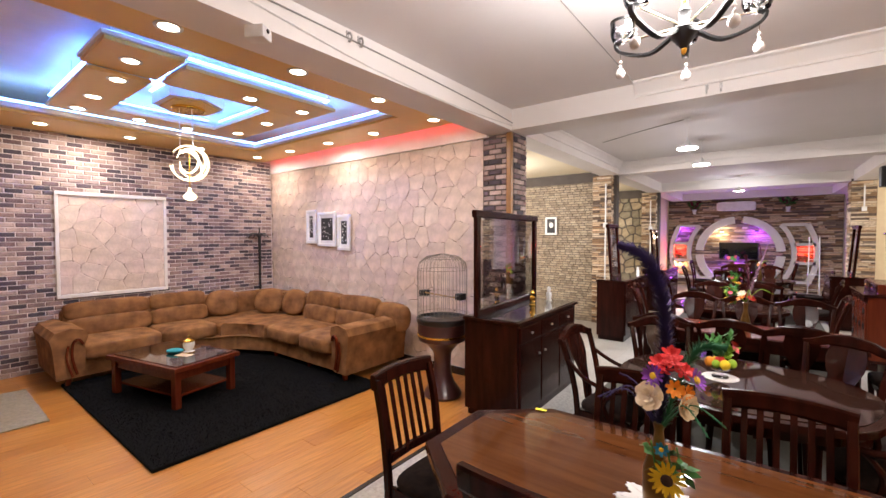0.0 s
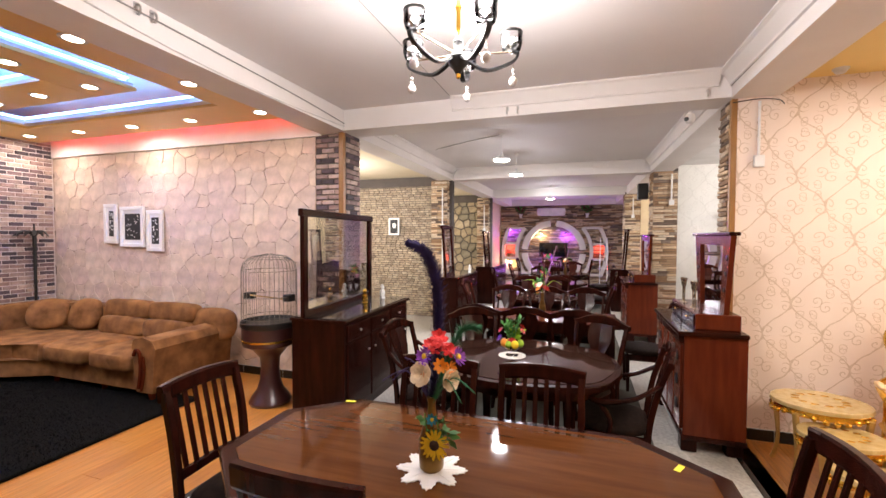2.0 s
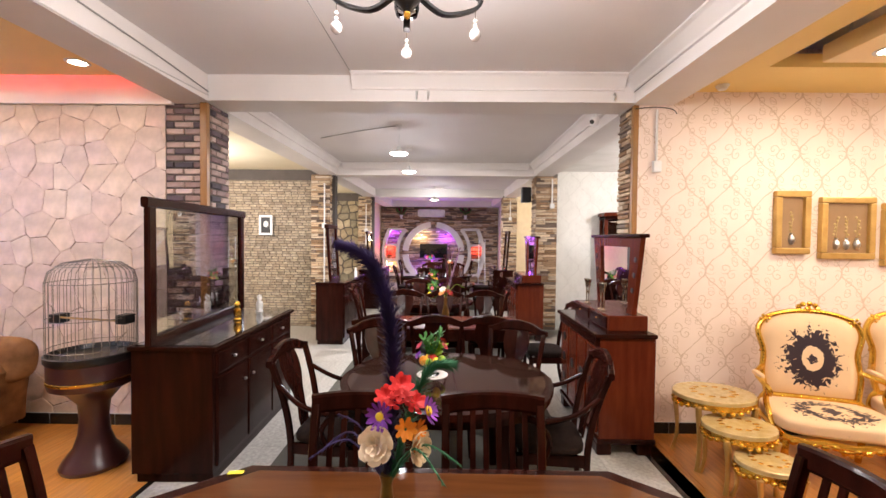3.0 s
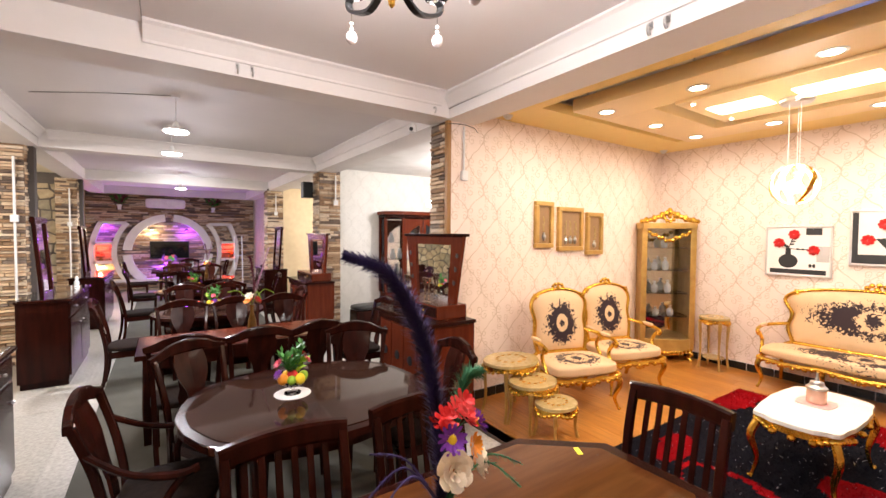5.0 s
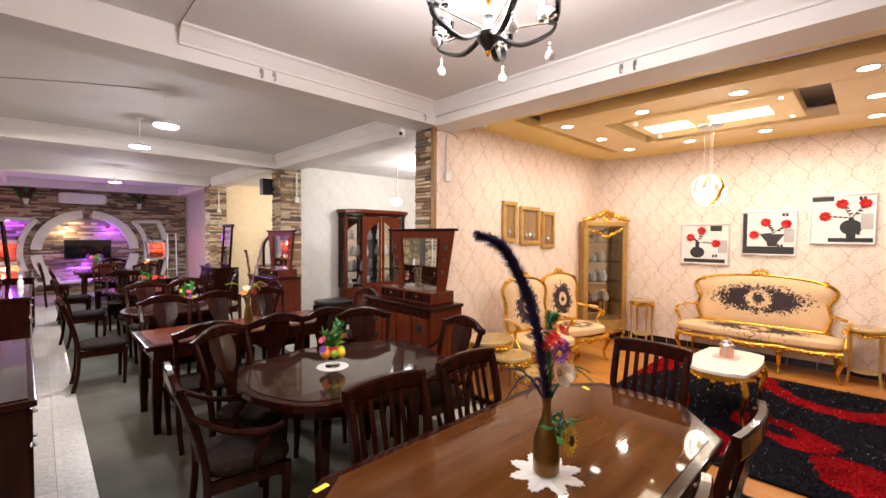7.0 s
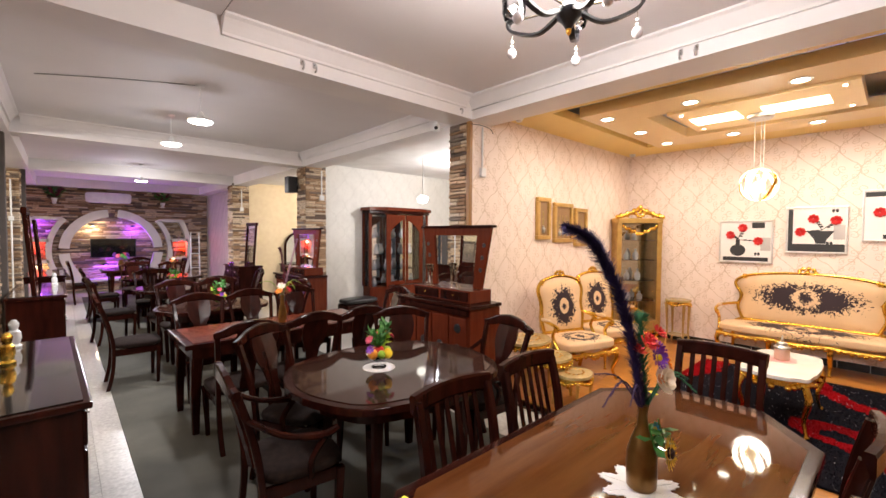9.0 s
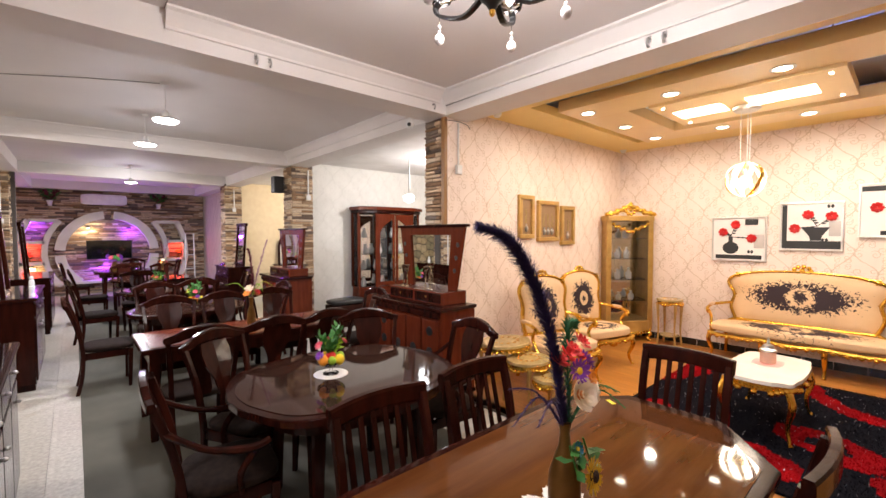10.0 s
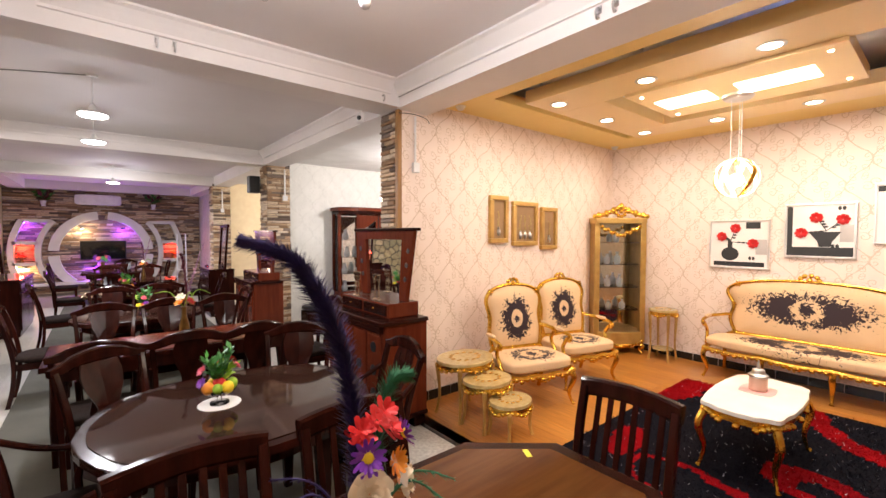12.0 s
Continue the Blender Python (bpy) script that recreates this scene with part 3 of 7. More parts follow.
t5 = table("round_table", scalloped(0.72, 0.6), facing(-0.55, 10.2, 0), "round dark mahogany dining table far down the hall", OVALTOP, legs=((0.4, 0.3), (-0.4, 0.3), (0.4, -0.3), (-0.4, -0.3)))
t6 = table("round_table", scalloped(0.75, 0.62), facing(-0.5, 12.4, 0), "round dark mahogany dining table near the end wall", OVALTOP, legs=((0.4, 0.3), (-0.4, 0.3), (0.4, -0.3), (-0.4, -0.3)))
t7 = table("square_table", octagon(0.6, 0.5, 0.1), facing(-0.8, 15.0, 0), "dark mahogany dining table before the media wall", OVALTOP, legs=((0.4, 0.3), (-0.4, 0.3), (0.4, -0.3), (-0.4, -0.3)))
for x, y, a in ((-1.5, 10.1, -80), (0.4, 10.2, 85), (-0.9, 9.4, 10), (-0.25, 9.4, -8), (-0.9, 11.05, 175), (-1.5, 12.4, -88), (0.5, 12.4, 90), (-0.7, 11.55, 0), (-0.2, 13.25, 175), (-0.9, 13.25, 180), (-1.7, 15.0, -90), (0.1, 15.0, 90), (-0.8, 14.2, 4), (-0.5, 15.8, 180)):
    if y in (11.55, 14.2, 15.0):
        tagged(copy_thing(ch, facing(x, y, a)), "dark slatted chair far down the hall", group="far chairs")
    else:
        tagged(copy_thing(sc, facing(x, y, a)), "dark mahogany splat-back chair far down the hall", group="far chairs")


def mirror_frame(parent, hx, z0, z1, lean, y, bar_w=0.09, name="mirror", arch=False):
    """An upright framed mirror over a sideboard, facing -y before placing, leaning back by lean at the top."""
    def P(x, z):
        return (x, y + lean * (z - z0) / (z1 - z0), z)
    fr = part(name, bar([P(-hx, z0), P(-hx, z1)], bar_w, 0.04), DARK, parent)
    part("side_post", bar([P(hx, z0), P(hx, z1)], bar_w, 0.04), DARK, fr)
    part("top_bar", bar([P(-hx - 0.06, z1 + 0.02), P(hx + 0.06, z1 + 0.02)], 0.05, 0.07, side=(0, 1, 0)), DARK, fr)
    part("bottom_bar", bar([P(-hx, z0 + 0.03), P(hx, z0 + 0.03)], 0.035, 0.07, side=(0, 1, 0)), DARK, fr)
    bm = bmesh.new()
    vs = [bm.verts.new(p) for p in (P(-hx, z0), P(hx, z0), P(hx, z1), P(-hx, z1))]
    bm.faces.new(vs)
    bmesh.ops.solidify(bm, geom=bm.faces[:], thickness=0.006)
    part("mirror_glass", bm, MIRROR, fr, "silver mirror glass")
    return fr


def sideboard(m, w, d, h, label, doors=3, mirror=True, mz=1.0, top=BLACKGLASS, lean=0.03):
    """Faces -y, back at y = d."""
    s = thing("sideboard", label, "sideboard", "sideboards", m)
    part("plinth", box(-w / 2 + 0.03, 0.03, 0, w / 2 - 0.03, d - 0.02, 0.07), DARK, s)
    part("body", box(-w / 2, 0.02, 0.07, w / 2, d, h - 0.03, 0.006), DARK, s)
    tp = part("worktop", box(-w / 2 - 0.02, -0.01, h - 0.03, w / 2 + 0.02, d + 0.01, h, 0.008), DARK, s)
    part("glass_top", box(-w / 2 + 0.02, 0.02, h + 0.0005, w / 2 - 0.02, d - 0.02, h + 0.005), top, tp, "dark glass plate")
    dw = (w - 0.08) / doors
    for i in range(doors):
        x0 = -w / 2 + 0.04 + i * dw
        dr = part("drawer", box(x0 + 0.01, 0.005, h - 0.21, x0 + dw - 0.01, 0.03, h - 0.06, 0.008), DARK, s)
        part("handle", ball(x0 + dw / 2, -0.005, h - 0.135, 0.012), METAL, dr, "small metal knob")
        do = part("door", box(x0 + 0.01, 0.005, 0.1, x0 + dw - 0.01, 0.03, h - 0.23, 0.01), DARK, s)
        part("handle", ball(x0 + dw * (0.85 if i % 2 == 0 else 0.15), -0.005, h * 0.62, 0.012), METAL, do, "small metal knob")
    if mirror:
        fr = mirror_frame(s, w / 2 - 0.01, h + 0.006, h + mz, lean, d - 0.09)
        c = Vector((0, d - 0.09, 0))
        fr.matrix_basis = Matrix.Translation(c) @ pose(0, 0, 0, 0, 0, 3.5) @ Matrix.Translation(-c) @ fr.matrix_basis
    return s


sideboard(facing(-2.015, 5.02, 91.2), 1.52, 0.58, 0.965, "long dark mahogany sideboard with a wide framed mirror", 3, True, 0.97, lean=0.0)
sideboard(facing(-2.05, 8.85, 90), 1.6, 0.46, 1.0, "dark mahogany sideboard with tall narrow mirror by pillar", 2, False)
sideboard(facing(-2.04, 12.3, 90), 1.7, 0.5, 0.95, "dark mahogany sideboard with narrow mirror near end wall", 2, False)
sideboard(facing(0.68, 11.9, -90), 1.1, 0.48, 0.98, "red mahogany sideboard with mirror far down the hall", 2, False)
for x, y, w, sgn, z in ((-2.3, 8.4, 0.5, 1, 1.0), (-2.35, 12.0, 0.55, 1, 0.95), (1.0, 11.7, 0.55, -1, 0.98)):
    mt = thing("standing_mirror", "tall dark-framed mirror standing on a sideboard", "mirror", "standing mirrors", pose(x, y, z + 0.005, 0, 0, 90 * sgn))
    mirror_frame(mt, w / 2, 0.0, 0.88, 0.06, 0.0, 0.06)


def music_cabinet(m, label):
    """A tall cabinet with round cut-outs, a drawer box and a flared mirror; faces -y, back at y = 0.46."""
    s = thing("dresser_cabinet", label, "cabinet", "dresser cabinets", m)
    w, d, h = 1.1, 0.46, 0.95
    part("body", box(-w / 2, 0.02, 0.1, w / 2, d, h, 0.006), REDWOOD, s)
    for x in (-w / 2 + 0.07, w / 2 - 0.07):
        for y in (0.07, d - 0.07):
            part("foot", box(x - 0.06, y - 0.06, 0, x + 0.06, y + 0.06, 0.1, 0.015), DARK, s)
    part("moulding", box(-w / 2 - 0.015, 0.005, 0.1, w / 2 + 0.015, d + 0.005, 0.14, 0.01), DARK, s)
    part("worktop", box(-w / 2 - 0.03, -0.03, h, w / 2 + 0.03, d, h + 0.035, 0.01), DARK, s)
    part("key_bed", box(-w / 2 + 0.02, -0.015, h - 0.07, w / 2 - 0.02, 0.03, h - 0.01, 0.008), DARK, s)
    for i in range(4):
        x0 = -w / 2 + 0.03 + i * (w - 0.06) / 4
        do = part("door", box(x0 + 0.008, 0.003, 0.17, x0 + (w - 0.06) / 4 - 0.008, 0.03, h - 0.09, 0.012), REDWOOD, s)
        for z in (0.35, 0.55, 0.75) if i in (0, 3) else (0.55,):
            bm = lathe([(0.0, 0), (0.045, 0), (0.045, 0.006), (0.035, 0.008), (0.0, 0.008)], 16)
            bmesh.ops.transform(bm, verts=bm.verts, matrix=pose(x0 + (w - 0.06) / 8, 0.004, z, 90))
            part("round_inset", bm, BLACK, do, "dark round inset")
    bx = part("drawer_box", box(-0.45, 0.12, h + 0.035, 0.45, d - 0.02, h + 0.16, 0.008), REDWOOD, s)
    for x in (-0.22, 0.22):
        part("drawer", box(x - 0.2, 0.108, h + 0.05, x + 0.2, 0.125, h + 0.145, 0.006), DARK, bx)
        part("handle", ball(x, 0.1, h + 0.1, 0.01), GOLD, bx, "small brass knob")
    z0, z1 = h + 0.16, h + 0.78
    mr = part("mirror_frame", plate([(-0.4, z0), (-0.29, z0), (-0.34, z1 - 0.06), (0.34, z1 - 0.06), (0.29, z0), (0.4, z0), (0.53, z1 + 0.02), (-0.53, z1 + 0.02)], d - 0.13, d - 0.09, 0.004), REDWOOD, s)
    part("mirror_glass", plate([(-0.3, z0), (0.3, z0), (0.345, z1 - 0.05), (-0.345, z1 - 0.05)], d - 0.112, d - 0.104), MIRROR, mr, "silver mirror glass")
    part("mirror_cap", box(-0.56, d - 0.15, z1 + 0.02, 0.56, d - 0.07, z1 + 0.05, 0.008), DARK, mr)
    for sgn in (-1, 1):
        for i in range(3):
            bm = lathe([(0.0, 0), (0.025, 0), (0.02, 0.006), (0.0, 0.006)], 14)
            bmesh.ops.transform(bm, verts=bm.verts, matrix=pose(sgn * (0.39 + 0.025 * i), d - 0.129, z0 + 0.2 + 0.13 * i, 90))
            part("round_inset", bm, BLACK, mr, "dark round inset")
    return s


music_cabinet(facing(0.8, 5.28, -90), "red mahogany dresser cabinet with round insets and flared mirror")
mc2 = music_cabinet(facing(0.76, 9.0, -90), "red mahogany dresser cabinet with mirror beside stone pillar")


CRYSTALMETAL = material("silvered_brass", (0.72, 0.66, 0.52), 0.2, 1.0)


def candlestick(m, label, group="candlesticks"):
    c = thing("candlestick", label, "candlestick", group, m)
    part("stem", lathe([(0.035, 0), (0.035, 0.008), (0.01, 0.02), (0.007, 0.12), (0.012, 0.16), (0.007, 0.2), (0.02, 0.24), (0.022, 0.27)], 14), CRYSTALMETAL, c, smooth=True)
    part("cup", lathe([(0.012, 0.27), (0.028, 0.29), (0.03, 0.33), (0.026, 0.33), (0.0, 0.29)], 14), CRYSTALMETAL, c, smooth=True)
    return c


CS = Matrix.Diagonal((0.8, 0.8, 0.72, 1))
cs = candlestick(pose(0.97, 5.08, 1.111) @ CS, "slim brass candlestick on the dresser drawer box")
for y in (5.15, 5.47, 5.53):
    copy_thing(cs, pose(0.97, y, 1.111))


def figurine(m, label, h=0.14, mat=GOLD):
    return_ob = tagged(part("figurine", lathe([(0.03, 0), (0.032, 0.01), (0.022, 0.02), (0.03, 0.05), (0.027, 0.085), (0.015, 0.095), (0.02, 0.115), (0.022, 0.13), (0.01, 0.15), (0.0, 0.152)], 14), mat, smooth=True), label, "figurine")
    return_ob.matrix_basis = m @ Matrix.Diagonal((h / 0.15, h / 0.15, h / 0.15, 1))
    return return_ob


figurine(pose(-2.3, 5.16, 0.971), "small gilt owl figurine on the sideboard glass", 0.17)
figurine(pose(-2.3, 5.6, 0.971), "small silver-white figurine on the sideboard glass", 0.17, WHITEPLASTIC)
figurine(pose(-2.15, 9.3, 1.006), "small pale figurine on a sideboard", 0.15, WHITEPLASTIC)

# tall glazed cabinet in the east bay: canted glass sides, two arched doors, mirrored back
cab = thing("display_cabinet", "tall red mahogany display cabinet with arched glass doors", "cabinet", m=facing(3.24, 8.93, 0))
plan = [(-0.74, 0.46), (-0.74, 0.2), (-0.44, 0.02), (0.44, 0.02), (0.74, 0.2), (0.74, 0.46)]
part("base", prism(plan, 0, 0.62, 0.01), REDWOOD, cab)
part("skirting_board", prism([(x * 1.02, y - 0.015 if y < 0.4 else y) for x, y in plan], 0, 0.09), DARK, cab)
part("back_panel", box(-0.72, 0.44, 0.62, 0.72, 0.46, 2.1), DARK, cab)
part("back_mirror", box(-0.7, 0.432, 0.64, 0.7, 0.438, 2.08), MIRROR, cab, "mirrored back")
for x, y in plan:
    part("post", box(x - 0.03, y - 0.03 if y > 0.4 else y - 0.02, 0.62, x + 0.03, y + 0.02 if y < 0.4 else y, 2.1, 0.008), REDWOOD, cab)
for sgn in (-1, 1):
    part("side_glass", box(sgn * 0.74 - 0.003, 0.23, 0.64, sgn * 0.74 + 0.003, 0.42, 2.08), GLASS, cab, "clear glass side")
    cg_ = part("canted_glass", box(-0.155, -0.003, 0.64, 0.155, 0.003, 2.08), GLASS, cab, "clear canted glass")
    cg_.matrix_basis = pose(sgn * 0.59, 0.11, 0, 0, 0, sgn * 31)
    for z in (0.7, 1.34):
        pn = part("base_panel" if z < 1 else "side_rail", box(sgn * 0.745 - 0.006, 0.23, z - 0.58 if z < 1 else z, sgn * 0.745 + 0.006, 0.42, z - 0.14 if z < 1 else z + 0.02, 0.003), REDWOOD, cab)
    do = part("door", box(sgn * 0.22 - 0.205, -0.005, 0.64, sgn * 0.22 + 0.205, 0.018, 0.72, 0.004), REDWOOD, cab)
    for x in (0.04, 0.4):
        part("stile", box(sgn * x - 0.028, -0.005, 0.72, sgn * x + 0.028, 0.018, 2.08, 0.004), REDWOOD, do)
    part("arched_head", plate([(sgn * 0.068, 2.08), (sgn * 0.068, 1.98), (sgn * 0.13, 1.94), (sgn * 0.2, 1.9), (sgn * 0.28, 1.84), (sgn * 0.372, 1.72), (sgn * 0.372, 2.08)], 0.0, 0.018), REDWOOD, do)
    part("pane", box(sgn * 0.22 - 0.155, 0.005, 0.72, sgn * 0.22 + 0.155, 0.009, 2.06), GLASS, do, "clear glass pane")
    part("lower_door", box(sgn * 0.22 - 0.2, 0.0, 0.12, sgn * 0.22 + 0.2, 0.03, 0.58, 0.012), REDWOOD, cab)
    part("handle", ball(sgn * 0.075, -0.012, 1.2, 0.012, 0.01, 0.03, u=10, v=6), GOLD, do, "brass handle")
part("cornice", prism([(x * 1.05, y - 0.05 if y < 0.4 else y) for x, y in plan], 2.1, 2.16, 0.02), DARK, cab)
part("cornice_cap", prism([(x * 1.09, y - 0.08 if y < 0.4 else y) for x, y in plan], 2.16, 2.23, 0.025), REDWOOD, cab)
for z in (0.95, 1.27, 1.6):
    part("shelf", prism([(x * 0.93, y + 0.03 if y < 0.4 else y - 0.03) for x, y in plan], z, z + 0.008), GLASS, cab, "glass shelf")
for x, z in ((-0.6, 0.958), (-0.3, 0.958), (-0.15, 0.62), (0.12, 0.958), (0.35, 0.62), (-0.55, 1.278), (-0.22, 1.278), (0.3, 1.278), (-0.58, 1.608), (0.1, 1.608), (-0.6, 0.62)):
    gw = tagged(part("glass_jug", lathe([(0.04, 0), (0.055, 0.02), (0.06, 0.08), (0.035, 0.14), (0.03, 0.17), (0.042, 0.2), (0.036, 0.2), (0.0, 0.19)], 14), WHITEPLASTIC, smooth=True), "small white jug on a cabinet shelf", "jug", "cabinet jugs")
    gw.matrix_basis = facing(3.24, 8.93, 0) @ pose(x, 0.27, z)
bench = thing("bench", "low dark bench against the pale bay wall", "bench", m=facing(2.0, 8.75, 0))
part("seat", pad(-0.35, -0.2, 0.4, 0.35, 0.2, 0.5, 0.4), BLACK, bench, smooth=True)
part("base", box(-0.33, -0.18, 0.0, 0.33, 0.18, 0.4, 0.02), DARK, bench)

# low dresser with an arched mirror in the far east bay
ad = thing("arched_dresser", "dark mahogany dresser with an arched mirror against cream wall", "dresser", m=facing(3.0, 13.08, 0))
part("body", box(-0.6, 0.02, 0.08, 0.6, 0.48, 0.82, 0.01), DARK, ad)
part("plinth", box(-0.56, 0.05, 0, 0.56, 0.46, 0.08), DARK, ad)
part("worktop", box(-0.63, -0.01, 0.82, 0.63, 0.5, 0.86, 0.012), DARK, ad)
for i in range(3):
    dr = part("drawer", box(-0.56, 0.005, 0.12 + i * 0.23, 0.56, 0.03, 0.32 + i * 0.23, 0.008), DARK, ad)
    part("handle", ball(0, -0.005, 0.22 + i * 0.23, 0.012), METAL, dr, "small metal knob")
am = part("mirror_frame", tube([(-0.48, 0.42, 0.86)] + [(0.48 * math.cos(radians(a)), 0.42, 1.32 + 0.42 * math.sin(radians(a))) for a in range(180, -1, -12)] + [(0.48, 0.42, 0.86)], 0.035, 8), DARK, ad, smooth=True)
part("mirror_glass", plate([(-0.47, 0.86), (0.47, 0.86)] + [(0.47 * math.cos(radians(a)), 1.32 + 0.41 * math.sin(radians(a))) for a in range(0, 181, 12)], 0.418, 0.428), MIRROR, am, "silver arched mirror glass")

# ---- flowers, fruit and vases ----


def colour(name, c, rough=0.6, c2=None):
    return material(name, c, rough, colour2=c2, scale=20)


RED, YELLOW, ORANGE = colour("red_petal", (0.62, 0.012, 0.012)), colour("yellow_petal", (0.9, 0.62, 0.02)), colour("orange_petal", (0.9, 0.32, 0.02))
PINK, PURPLE, CREAM = colour("pink_petal", (0.85, 0.12, 0.2)), colour("purple_petal", (0.22, 0.04, 0.42)), colour("cream_petal", (0.92, 0.82, 0.64), 0.6, (0.9, 0.76, 0.58))
LEAF, LIME = colour("leaf_green", (0.05, 0.22, 0.03), 0.5, (0.03, 0.12, 0.02)), colour("lime_green", (0.3, 0.5, 0.03))
PLUME, TEAL = colour("violet_plume", (0.035, 0.02, 0.11), 0.8, (0.02, 0.012, 0.06)), colour("green_plume", (0.03, 0.16, 0.07), 0.8)
BRONZE = material("bronze_glaze", (0.30, 0.17, 0.05), 0.28, 0.8, colour2=(0.16, 0.08, 0.02), scale=9)
LACE = material("white_lace", (0.85, 0.83, 0.8), 0.8, bump=0.4, bump_scale=200)
PEACH = colour("peach_petal", (0.9, 0.4, 0.16))
WINE = colour("wine_feather", (0.13, 0.015, 0.03), 0.8)
MAUVE = colour("mauve_feather", (0.5, 0.3, 0.4), 0.8)


def bloom(parent, name, at, r, mat, n=10, layers=3, up=(0, 0, 1), heart=None, cup=0.5, wide=1.5):
    """A flower head of curled petals."""
    bm = bmesh.new()
    q = Vector((0, 0, 1)).rotation_difference(Vector(up))
    for l in range(layers):
        rr = r * (1 - 0.27 * l)
        lift = r * 0.16 * l
        for i in range(n):
            a = 2 * math.pi * (i + 0.5 * (l % 2)) / n + random.uniform(-0.1, 0.1)
            w = 2.2 * rr / n * wide
            d, t = Vector((math.cos(a), math.sin(a), 0)), Vector((-math.sin(a), math.cos(a), 0))
            pts = [(0.15, 0.25, 0.0), (0.6, 1.0, cup * 0.25), (0.9, 0.8, cup * 0.55), (1.0, 0.15, cup * 0.6 + 0.05 * random.random())]
            rows = []
            for f, ww, z in pts:
                c = d * rr * f + Vector((0, 0, lift + z * rr * (1 + 0.5 * l)))
                rows.append([bm.verts.new(Vector(at) + q @ (c - t * w * ww / 2)), bm.verts.new(Vector(at) + q @ (c + t * w * ww / 2))])
            for u, v in zip(rows, rows[1:]):
                bm.faces.new((u[0], u[1], v[1], v[0]))
    ob = part(name, bm, mat, parent, smooth=True)
    if heart:
        part("flower_heart", ball(0, 0, 0, r * 0.36, r * 0.36, r * 0.2, u=12, v=6), heart, ob).matrix_basis = Matrix.Translation(Vector(at) + q @ Vector((0, 0, r * 0.12))) @ q.to_matrix().to_4x4()
    return ob


def sprig(parent, name, base, tip, n, size, mat, sag=0.0, bush=0.5):
    """Leaves along a stem from base to tip."""
    bm = bmesh.new()
    b, t = Vector(base), Vector(tip)
    line = [b.lerp(t, i / 8) + Vector((0, 0, -sag * (i / 8) ** 2)) for i in range(9)]
    tube(line, 0.003, 5, bm)
    axis = (t - b).normalized()
    for i in range(n):
        f = 0.2 + 0.8 * i / n
        p = b.lerp(t, f) + Vector((0, 0, -sag * f * f))
        s = Vector((random.uniform(-1, 1), random.uniform(-1, 1), random.uniform(-0.3, 1)))
        d = (axis * 0.6 + s.normalized() * bush * 1.6).normalized()
        w = d.cross(Vector((random.uniform(-1, 1), random.uniform(-1, 1), 1))).normalized() * size * 0.26
        vs = [bm.verts.new(v) for v in (p, p + d * size * 0.5 + w, p + d * size, p + d * size * 0.5 - w)]
        bm.faces.new(vs)
    return part(name, bm, mat, parent)


def plume(parent, name, pts, mat, r=0.05, n=520, thin=0.0016, label=""):
    """A pampas-like plume: fine barbs along a drooping quill."""
    bm = bmesh.new()
    line = bend(pts, 8)
    k = len(line)
    tube(line, [0.004 * (1 - 0.7 * i / k) for i in range(k)], 5, bm)
    for i in range(n):
        f = (i + random.random()) / n
        j = f * (k - 1.01)
        a, b = line[int(j)], line[int(j) + 1]
        p = a.lerp(b, j % 1)
        d = (b - a).normalized()
        s = Vector((random.gauss(0, 1), random.gauss(0, 1), random.gauss(0, 0.6)))
        s = (s - d * s.dot(d)).normalized()
        rr = r * (0.35 + 0.65 * math.sin(math.pi * min(1, 0.15 + 0.8 * f))) * random.uniform(0.6, 1.1)
        e = p + d * rr * 1.3 + s * rr + Vector((0, 0, -rr * 0.35))
        m = p.lerp(e, 0.5) + d * rr * 0.2
        w = d.cross(s) * thin
        v0, v1, v2, v3, v4 = (bm.verts.new(q) for q in (p - w, p + w, m + w, m - w, e))
        bm.faces.new((v0, v1, v2, v3))
        bm.faces.new((v3, v2, v4))
    return part(name, bm, mat, parent, label)


def doily(m, r, label, pointed=True):
    """Lace in leaf-shaped lobes with toothed edges; the plain one is round with a scalloped rim."""
    pts = []
    k = 144
    for i in range(k):
        a = 2 * math.pi * i / k
        if pointed:
            lobe = abs(math.cos(4 * a))
            q = r * (0.64 + 0.36 * lobe ** 1.5 + 0.04 * (1 if i % 3 == 0 else -0.6))
        else:
            q = r * (0.96 + 0.04 * abs(math.cos(18 * a)))
        pts.append((q * math.cos(a), q * math.sin(a)))
    ob = tagged(part("doily", prism(pts, 0, 0.003), LACE), label, "doily")
    for i in range(8 if pointed else 16):
        a = 2 * math.pi * i / (8 if pointed else 16)
        c, t = Vector((math.cos(a), math.sin(a), 0)), Vector((-math.sin(a), math.cos(a), 0))
        f0, f1 = (0.35, 0.85) if pointed else (0.7, 0.9)
        bar_pts = [c * r * f0 + Vector((0, 0, 0.0035)), c * r * f1 + Vector((0, 0, 0.0035))]
        part("lace_vein", bar(bar_pts, [r * 0.05, r * 0.02], 0.002, side=t), LACE, ob)
    ob.matrix_basis = m
    return ob


